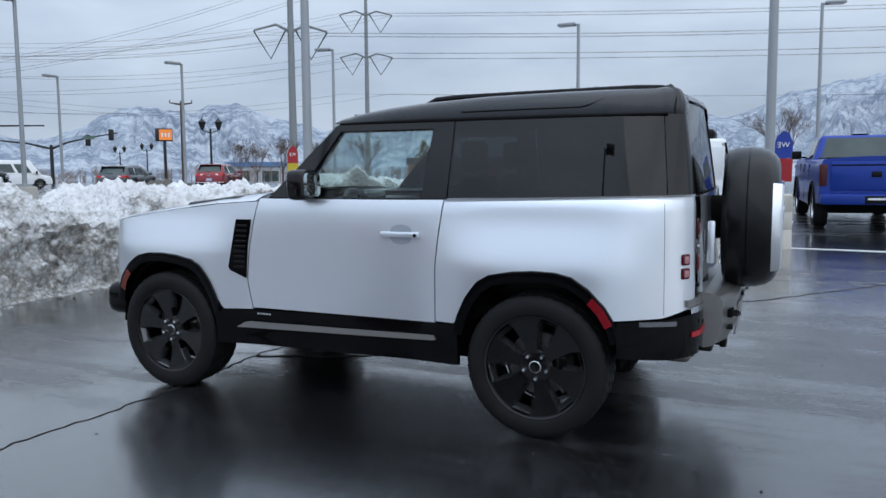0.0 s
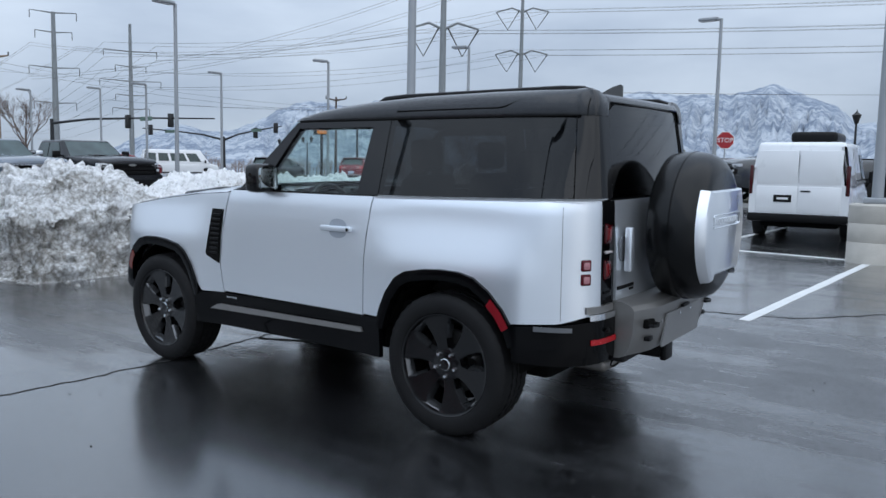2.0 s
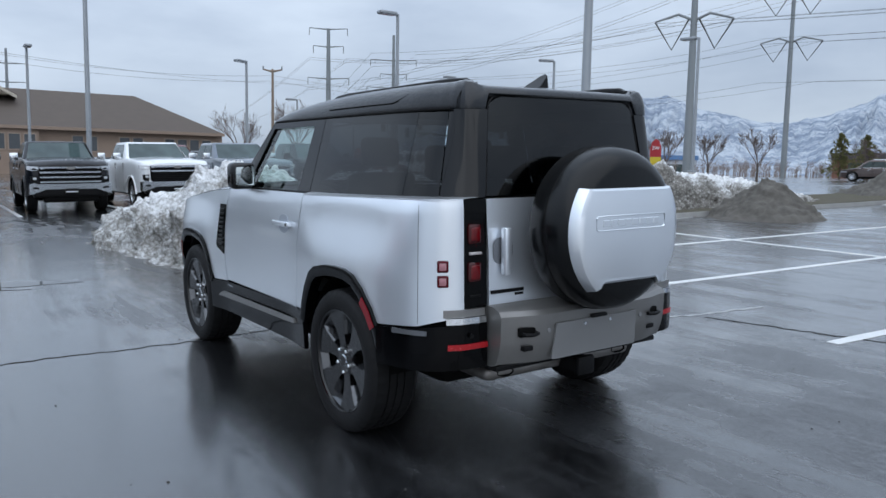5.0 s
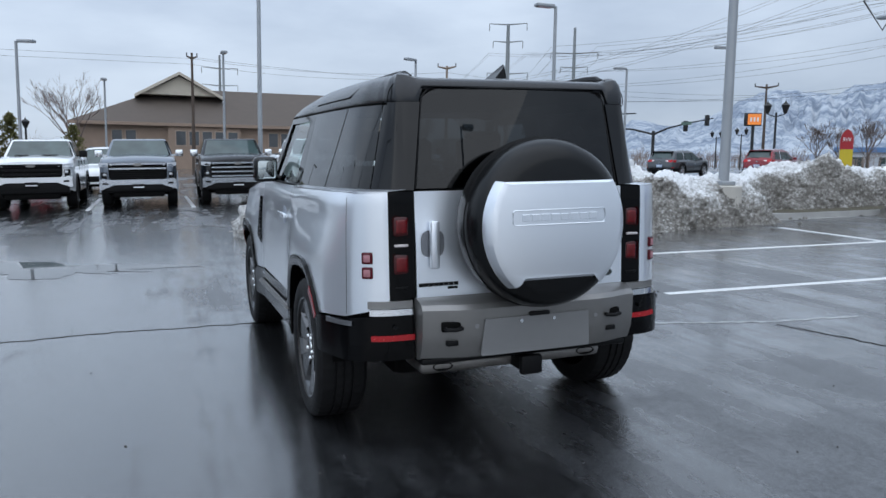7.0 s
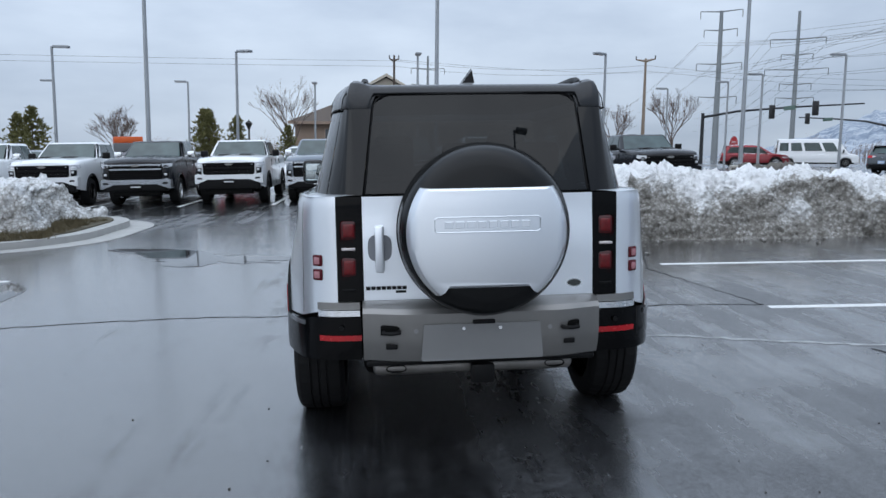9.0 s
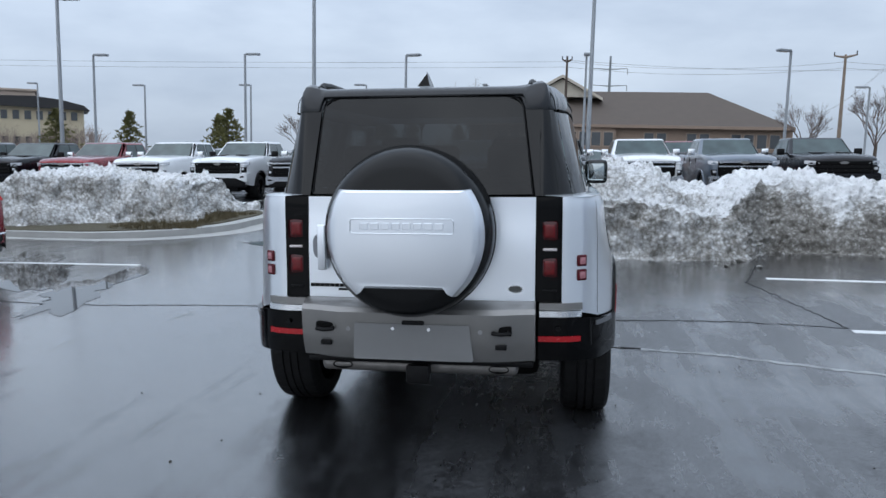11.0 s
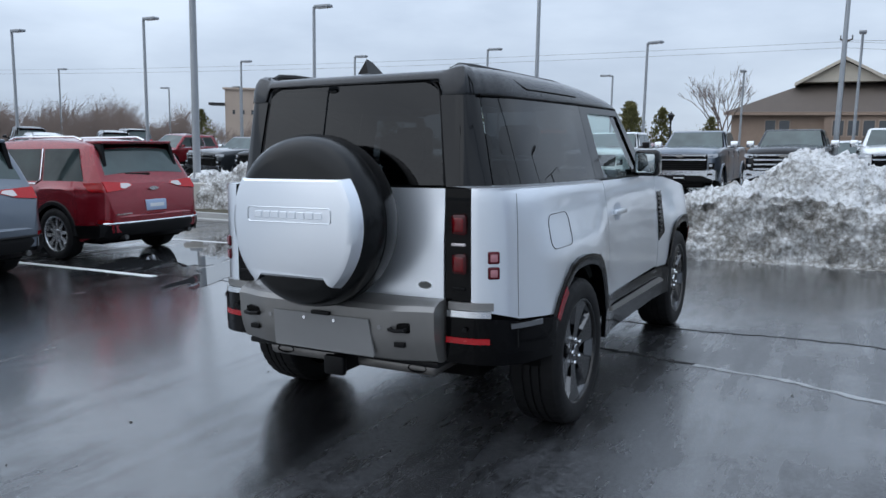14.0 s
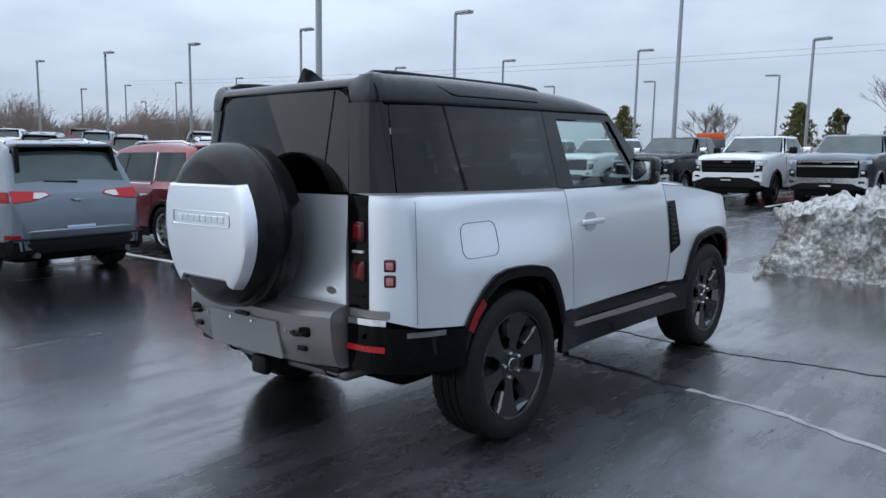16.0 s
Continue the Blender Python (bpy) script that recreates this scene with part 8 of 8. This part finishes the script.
def tree_line(a0, a1, d, h0, h1, n, seed, label):
    """A far belt of leafless trees: fine fans of twigs on thin boughs."""
    rng = random.Random(seed)
    verts, faces = [], []
    def blade(p, q, s):
        k = len(verts)
        verts.extend((p - s, p + s, q + s * 0.3, q - s * 0.3))
        faces.append((k, k + 1, k + 2, k + 3))
    for _ in range(n):
        a = radians(rng.uniform(a0, a1))
        r = d * rng.uniform(0.92, 1.15)
        x, y = 4 + r * math.cos(a), 3 + r * math.sin(a)
        z = ground_z(x, y)
        h = rng.uniform(h0, h1) * (0.72 + 0.55 * noise.noise(Vector((math.degrees(a) * 0.35, seed, 0))))
        side = Vector((-math.sin(a), math.cos(a), 0))
        top = Vector((x, y, z + h * rng.uniform(0.35, 0.6)))
        blade(Vector((x, y, z)), top, side * 0.05)
        for _ in range(9):
            q = top + Vector((0, 0, h * rng.uniform(-0.25, 0.12)))
            e = q + side * rng.gauss(0, 0.13) * h + Vector((0, 0, h * rng.uniform(0.12, 0.42)))
            blade(q, e, Vector((0, 0, 0.012)) + side * 0.014)
            for _ in range(3):
                m = q.lerp(e, rng.uniform(0.3, 1.0))
                blade(m, m + side * rng.uniform(-0.12, 0.12) * h + Vector((0, 0, h * rng.uniform(0.0, 0.13))), Vector((0, 0, 0.008)) + side * 0.010)
    me = bpy.data.meshes.new("far_trees")
    me.from_pydata([tuple(v) for v in verts], [], faces)
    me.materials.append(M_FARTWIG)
    return tagged(new("far_trees", me), label, "trees", kind="stuff")


tree_line(228, 256, 72, 4.0, 6.0, 1300, 3, "far belt of leafless brown trees behind the parked cars")
tree_line(214, 230, 95, 3.5, 5.4, 350, 4, "far leafless trees behind the lamp posts")
tree_line(110, 150, 120, 2.2, 4.6, 700, 5, "far leafless brush below the mountains")
tree_line(170, 200, 90, 3.0, 5.4, 250, 6, "bare trees round the long building")

# ---- power lines ----
M_POLE = mat("weathered_steel_pole", (0.23, 0.25, 0.26), 0.6, 0.3, 0.12, 1)
M_INSUL = mat("grey_insulator", (0.05, 0.055, 0.06), 0.4, 0, 0.1, 5)


M_PALEPOLE = mat("sun_bleached_wood_pole", (0.22, 0.17, 0.13), 0.85, 0.0, 0.3, 4, bump=0.4, bscale=30)


def monopole(x, y, h, arms, label, r=0.42, curved=True, wood=None, span=3.6, turn=0.0):
    p = thing("power_pole", Matrix.Translation((x, y, ground_z(x, y))) @ Matrix.Rotation(radians(turn), 4, "Z"), label, "power pole")
    bm = bmesh.new()
    tube(bm, [(0, 0, -0.2), (0, 0, h * 0.5), (0, 0, h)], r, 14, r * 0.5)
    part("pole", bm, wood or M_POLE, p)
    for z, span in ((a if isinstance(a, tuple) else (a, span)) for a in arms):
        for s in (-1, 1):
            bm = bmesh.new()
            if curved:
                tube(bm, [(0, 0, z - 0.3), (s * span * 0.4, 0, z + 0.35), (s * span, 0, z - 0.25)], 0.15, 7, 0.10)
            else:
                tube(bm, [(0, 0, z), (s * span, 0, z + 0.15)], 0.10, 6, 0.05)
            a = part("crossarm", bm, wood or M_POLE, p)
            bm = bmesh.new()
            if curved:
                tube(bm, [(s * span * 0.12, 0, z - 0.05), (s * span * 0.55, 0, z - 2.9), (s * span, 0, z - 0.3)], 0.085, 5)
            else:
                tube(bm, [(s * span, 0, z + 0.1), (s * span, 0, z + 0.4 if wood else z - 0.75)], 0.045, 5)
            part("insulator", bm, M_INSUL, a)
    return p


monopole(-41.7, 57.7, 26, (14.9,), "tall steel power pole with curved arms", 0.42, True, span=3.5, turn=33)
monopole(-57.2, 99.4, 32, (25.6, 19.2), "pale steel power pole with two pairs of arms", 0.42, True, span=4.0, turn=28)
monopole(-85, 41.3, 18.0, ((17.9, 2.4), (15.7, 1.9), (11.7, 2.6), (7.7, 2.2)), "grey power pole with straight crossarms", 0.42, False, turn=60)
monopole(-91.2, 54.7, 19.4, ((15.8, 3.3), (13.8, 1.9), (11.9, 3.8), (10.0, 1.9), (8.2, 2.3)), "tall far power pole with many crossarms", 0.36, False, turn=60)
monopole(-53, 1.05, 8.6, (8.2,), "brown wooden utility pole with a short arm", 0.15, False, M_WOODPOLE, 0.35, 90)
monopole(-50.7, 19.8, 8.1, (7.9,), "weathered wooden utility pole", 0.16, False, M_PALEPOLE, 0.7, 60)
monopole(-45.2, 46.3, 7.2, (6.9,), "far wooden utility pole with a crossarm", 0.15, False, M_WOODPOLE, 0.9, 40)
monopole(-57, 133, 9.6, (9.2,), "far wooden utility pole with a crossarm", 0.2, False, M_WOODPOLE, 1.6, 0)
monopole(-115, 8, 16, (14, 11.5), "far power pole behind the long building", 0.3, False, span=2.6, turn=90)


def wire(pts, sag, r, name="power_line"):
    bm = bmesh.new()
    P = []
    for a, b in zip(pts, pts[1:]):
        A, B = Vector(a), Vector(b)
        n = 14
        for k in range(n):
            t = k / n
            v = A.lerp(B, t)
            v.z -= sag * 4 * t * (1 - t)
            P.append(v)
    P.append(Vector(pts[-1]))
    tube(bm, P, r, 3)
    return tagged(part(name, bm, M_WIRE), "thin dark overhead power cable", "cable", "overhead cables")


ca, sa = math.cos(radians(33)), math.sin(radians(33))
for s in (-1, 1):
    for dz in (0.0, -0.3):
        m1 = (-41.7 + s * 3.7 * ca, 57.7 + s * 3.7 * sa, 15.6 + dz)
        wire([(-230, 78 + s * 4, 15), (-85 + s * 1.2, 41.3 + s * 2.1, 15.4 + dz), m1, (70 + s * 3, 118, 21 + dz)], 1.6, 0.015)
        wire([(-85 + s * 1.2, 41.3 + s * 2.1, 11.6 + dz), (-41.7 + s * 2.6 * ca, 57.7 + s * 2.6 * sa, 19.5 + dz), (75 + s * 3, 122, 25 + dz)], 1.6, 0.015)
for s in (-1, 1):
    for z0, z1, z2 in ((17.5, 26.0, 27), (15.6, 25.6, 26.4), (14.0, 20.0, 21.5), (11.8, 19.2, 20.8), (10.0, 13.8, 14.5)):
        wire([(-240, 110 + s * 5, z0), (-91.2 + s * 1.6, 54.7 + s * 2.8, z0 + 0.4), (-57.2 + s * 3.1, 99.4 + s * 1.8, z1 + 0.8), (120 + s * 2, 150, z2)], 1.8, 0.019)
for z in (8.3, 7.9):
    wire([(-44, -90, z), (-53, 1.05, z + 0.2), (-50.7, 19.8, z), (-45.2, 46.3, z - 1)], 0.5, 0.010)
wire([(-53, 1.05, 8.6), (-85, 41.3, 12.0)], 0.6, 0.012)

# ---- traffic signals ----
M_SIGNAL = mat("black_signal_housing", (0.01, 0.01, 0.011), 0.5, 0, 0.1, 10)


def signal_mast(post, end, posz, heads, label):
    x, y = post
    z0 = ground_z(x, y)
    p = thing("traffic_signal", Matrix.Translation((x, y, z0)), label, "traffic signal")
    part("post", tube(bmesh.new(), [(0, 0, -0.1), (0, 0, posz + 0.4)], 0.20, 10, 0.16), M_DARKSTEEL, p)
    dx, dy, dz = end[0] - x, end[1] - y, end[2] - z0
    A = Vector((0, 0, posz))
    B = Vector((dx, dy, dz))
    pts = [A, A.lerp(B, 0.25) + Vector((0, 0, 0.28)), A.lerp(B, 0.6) + Vector((0, 0, 0.22)), B]
    arm = part("mast_arm", tube(bmesh.new(), pts, 0.13, 8, 0.06), M_DARKSTEEL, p)
    for f in heads:
        c = A.lerp(B, f) + Vector((0, 0, 0.1))
        h = part("signal_head", box(bmesh.new(), c.x - 0.2, c.x + 0.2, c.y - 0.2, c.y + 0.2, c.z - 0.75, c.z + 0.45, 0.04), M_SIGNAL, p)
    m = A.lerp(B, 0.62) + Vector((0, 0, 0.12))
    part("street_name_board", box(bmesh.new(), m.x - 0.9, m.x + 0.9, m.y - 0.5, m.y - 0.45, m.z - 0.18, m.z + 0.18), mat("dull_green_board", (0.10, 0.16, 0.13), 0.6, 0, 0.1, 5), p)
    return p


signal_mast((-67.3, 31.8), (-52.2, 38.4, 5.9), 4.5, (0.48, 0.74), "dark traffic signal mast over the street")
signal_mast((-71.2, 54.2), (-64.8, 57.5, 6.7), 3.9, (0.55, 0.9), "far dark traffic signal mast")
signal_mast((-71.0, 54.0), (-79.0, 48.5, 6.2), 3.9, (0.9,), "far dark traffic signal mast")


# ---- street lanterns, signs, flags ----
def lantern(x, y, h, n=2):
    p = thing("street_lantern", Matrix.Translation((x, y, ground_z(x, y))), "black twin-globe street lantern" if n == 2 else "black single street lantern", "street lamp", "black street lanterns")
    part("post", tube(bmesh.new(), [(0, 0, 0), (0, 0, h * 0.86)], 0.09, 8, 0.06), M_DARKSTEEL, p)
    for s in ((-1, 1) if n == 2 else (0,)):
        off = Vector((0.42 * s, 0.30 * s, 0))
        if s:
            part("arm", tube(bmesh.new(), [(0, 0, h * 0.80), (off.x, off.y, h * 0.84)], 0.03, 6), M_DARKSTEEL, p)
        b = bmesh.new()
        revolve(b, [(0.0, h * 0.84), (0.10, h * 0.85), (0.24, h * 0.95), (0.27, h * 0.955), (0.05, h * 1.0), (0.0, h * 1.03)], 12, "z")
        bmesh.ops.translate(b, vec=off, verts=b.verts[:])
        part("lantern_head", b, M_SIGNAL, p)
    return p


lantern(-31.7, 34.4, 4.5)
lantern(-65, 61.8, 4.6)
lantern(-70, 62.5, 4.4)
lantern(-49, -9.2, 3.7, 1)
lantern(-3.2, 46, 4.6, 1)


def flat_text(words, size, material, parent, m, name="lettering"):
    cu = bpy.data.curves.new(name, "FONT")
    cu.body = words
    cu.size = size
    cu.extrude = 0.004
    cu.align_x, cu.align_y = "CENTER", "CENTER"
    tmp = bpy.data.objects.new("tmp", cu)
    scene.collection.objects.link(tmp)
    me = bpy.data.meshes.new_from_object(tmp.evaluated_get(bpy.context.evaluated_depsgraph_get()))
    bpy.data.objects.remove(tmp)
    me.materials.clear()
    me.materials.append(material)
    ob = new(name, me)
    ob.parent = parent
    ob.matrix_basis = m
    return ob


def facing(x, y, z, tx, ty):
    """Pose whose local -y looks towards (tx, ty)."""
    a = math.atan2(ty - y, tx - x)
    return Matrix.Translation((x, y, z)) @ Matrix.Rotation(a + math.pi / 2, 4, "Z")


M_SIGNRED = mat("red_sign_face", (0.34, 0.012, 0.018), 0.5, 0, 0.08, 6)
M_SIGNWHITE = mat("white_sign_face", (0.75, 0.75, 0.75), 0.5, 0, 0.05, 6)
st = thing("stop_sign", facing(-6.0, 29.8, ground_z(-6, 29.8), 4.4, -3.6), "red octagonal stop sign on a steel post", "traffic sign")
part("post", tube(bmesh.new(), [(0, 0.03, -0.1), (0, 0.03, 2.8)], 0.03, 6), M_GALV, st)
oc = [(math.cos(radians(22.5 + 45 * k)), math.sin(radians(22.5 + 45 * k))) for k in range(8)]
rimp = part("sign_rim", prism(bmesh.new(), [(0.40 * a, 0.0, 2.42 + 0.40 * b) for a, b in oc], (0, 0.012, 0)), M_SIGNWHITE, st)
part("sign_face", prism(bmesh.new(), [(0.365 * a, -0.006, 2.42 + 0.365 * b) for a, b in oc], (0, 0.005, 0)), M_SIGNRED, st)
flat_text("STOP", 0.27, M_SIGNWHITE, st, Matrix.Translation((0, -0.012, 2.42)) @ Matrix.Rotation(radians(90), 4, "X"))


def feather_flag(x, y, h, top, bottom, label, look_at=(4, -3), mirrored=True, w=0.27):
    f = thing("feather_flag", facing(x, y, ground_z(x, y), *look_at), label, "flag")
    part("pole", tube(bmesh.new(), [(-w - 0.02, 0, 0), (-w - 0.02, 0, h * 0.75), (-w * 0.65, 0, h * 0.95), (0.0, 0, h)], 0.02, 6), M_GALV, f)
    out = [(-w, h * 0.62), (-w, h * 0.80), (-w * 0.7, h * 0.92), (0.0, h), (w * 0.65, h * 0.95), (w, h * 0.84), (w * 1.05, h * 0.62)]
    part("cloth", prism(bmesh.new(), [(a, 0.03 * math.sin(a * 9), b) for a, b in out], (0, 0.012, 0)), top, f)
    part("lower_cloth", prism(bmesh.new(), [(-w, 0.0, h * 0.30), (w, 0.0, h * 0.30), (w * 1.05, 0.0, h * 0.618), (-w, 0.0, h * 0.618)], (0, 0.012, 0)), bottom, f)
    flat_text("WE", w * 0.9, M_SIGNWHITE, f, Matrix.Translation((0, -0.036, h * 0.80)) @ Matrix.Rotation(radians(90), 4, "X") @ Matrix.Diagonal((-1 if mirrored else 1, 1, 1, 1)))
    return f


M_FLAGBLUE = mat("blue_flag_cloth", (0.02, 0.05, 0.30), 0.8, 0, 0.1, 5)
M_FLAGYELLOW = mat("yellow_flag_cloth", (0.55, 0.42, 0.03), 0.8, 0, 0.1, 5)
feather_flag(2.4, 21.6, 2.3, M_FLAGBLUE, M_SIGNRED, "blue and red feather flag seen from behind")
feather_flag(-21.0, 28.3, 2.45, M_SIGNRED, M_FLAGYELLOW, "red and yellow feather flag seen from behind", (5, -1))
feather_flag(-48, 25.7, 2.3, M_SIGNRED, M_SIGNRED, "red feather flag by the street", (5, -1))

# roadside display
ds = thing("display_sign", facing(-53.2, 52.5, ground_z(-53, 52), 5, -2), "orange electronic roadside display on a post", "sign")
part("post", tube(bmesh.new(), [(0, 0.2, 0), (0, 0.2, 5.4)], 0.15, 8), M_DARKSTEEL, ds)
part("housing", box(bmesh.new(), -0.85, 0.75, 0.0, 0.3, 4.2, 5.45, 0.05), M_SIGNAL, ds)
M_LED = mat("orange_display", (0.5, 0.16, 0.03), 0.6, 0, 0.3, 6)
M_LED.node_tree.nodes["Principled BSDF"].inputs["Emission Color"].default_value = (1.0, 0.28, 0.05, 1)
M_LED.node_tree.nodes["Principled BSDF"].inputs["Emission Strength"].default_value = 0.4
part("display", box(bmesh.new(), -0.5, 0.70, -0.02, 0.0, 4.32, 5.35), M_LED, ds)
for k in range(3):
    part("display_bar", box(bmesh.new(), -0.28 + k * 0.30, -0.12 + k * 0.30, -0.03, -0.02, 4.62, 5.02), M_SIGNWHITE, ds)

# ---- far shops, orange plough, more parked cars ----
mall = thing("building", facing(-39, 108, 1.2, 4, -3), "low far shop with a reddish brown front", "building")
part("wall", box(bmesh.new(), -14, 22, 0, 10, -1, 3.4), mat("reddish_wall", (0.20, 0.10, 0.07), 0.9, 0, 0.15, 0.5), mall)
part("fascia", box(bmesh.new(), -14.2, 22.2, -0.3, 0, 2.5, 3.5), mat("dark_fascia", (0.07, 0.06, 0.06), 0.8, 0, 0.1, 1), mall)
for k in range(9):
    part("sign_bar", box(bmesh.new(), 1 + k * 0.75, 1.5 + k * 0.75, -0.45, -0.3, 2.7, 3.3), M_SIGNWHITE, mall)
for k in range(8):
    part("window", box(bmesh.new(), -12 + k * 4, -9.6 + k * 4, -0.06, 0.02, 0.3, 2.2), M_CARGLASS, mall)
shed = thing("building", facing(-75, 95, 1.2, 4, -3), "far pale warehouse by the street", "building")
part("wall", box(bmesh.new(), -5, 5, 0, 8, -1, 2.4), mat("pale_cladding", (0.45, 0.48, 0.52), 0.8, 0, 0.1, 0.4), shed)
part("roof", box(bmesh.new(), -5.3, 5.3, -0.3, 8.3, 2.4, 3.1), mat("blue_roof_edge", (0.10, 0.20, 0.38), 0.7, 0, 0.1, 0.5), shed)
for k in range(2):
    part("door", box(bmesh.new(), -4 + k * 4.6, -1.4 + k * 4.6, -0.08, 0.02, -0.5, 1.7), M_CARGLASS, shed)

M_ORANGE = mat("orange_plough_paint", (0.62, 0.10, 0.015), 0.5, 0, 0.1, 3)
pl = thing("snow_plough", at_lot(-44.8, -16.1, 200), "bright orange snow plough box among the cars", "plough")
part("hopper", box(bmesh.new(), -1.0, 1.0, -0.85, 0.85, 2.2, 2.6, 0.05), M_ORANGE, pl)
part("frame", box(bmesh.new(), -1.4, 1.4, -0.9, 0.9, 0.55, 2.21, 0.05), M_DARKGREYPAINT, pl)
for x in (-0.9, 0.9):
    part("wheel", tube(bmesh.new(), [(x, -0.95, 0.40), (x, 0.95, 0.40)], 0.40, 20), M_RUBBER, pl)

rng = random.Random(5)
FAR_CARS = [
    (-9.3, -31.0, 60), (-12.6, -30.0, 60), (-15.9, -29.0, 60), (-19.5, -35.5, 60), (-23.0, -33.5, 60), (-6.0, -40.0, 60), (-12.0, -42.0, 60), (-17.0, -44.0, 60), (-28.0, -38.0, 60), (-26.5, -27.0, 60), (-8.0, -24.5, 20), (-13.5, -24.0, 15), (-5.0, -35.0, 60), (-15.0, -38.0, 60),
    (-29.0, -3.6, 180), (-29.5, -6.4, 180), (-29.2, -9.3, 180), (-29.4, -12.3, 180), (-29.3, 2.0, 180), (-29.5, 7.5, 0), (-31.5, 12.0, 0), (-29.4, -15.4, 180), (-29.6, -18.6, 180), (-24.0, -29.5, 180),
]
paints = [M_WHITEPAINT, M_BLACKPAINT, M_DARKGREYPAINT, M_GREYPAINT, M_WHITEPAINT, M_REDPAINT, M_DARKGREYPAINT, M_BROWNPAINT]
names = {"white_car_paint": "white", "black_car_paint": "black", "dark_grey_car_paint": "dark grey", "grey_blue_car_paint": "blue-grey", "red_car_paint": "dark red", "brown_car_paint": "brown"}
for i, (x, y, hd) in enumerate(FAR_CARS):
    p = paints[(i * 5 + 2) % len(paints)]
    suv(at_lot(x, y, hd + rng.uniform(-3, 3)), p, names[p.name] + " crossover parked in a far row", 4.6, 1.85, rng.choice((1.6, 1.7, 1.75)), "far parked cars", False, name="car")
pickup(at_lot(-26.5, 5.4, 180), M_REDPAINT, "dark red pickup in the second row", True, M_ALLOY, 3, "far parked pickups")
suv(at_lot(-25.4, 59.7, 20), M_BROWNPAINT, "brown crossover beyond the dirt heap", 4.6, 1.85, 1.7, name="car")
suv(at_lot(-33, 77, 20), M_WHITEPAINT, "white crossover beyond the dirt heap", 4.6, 1.85, 1.7, name="car")
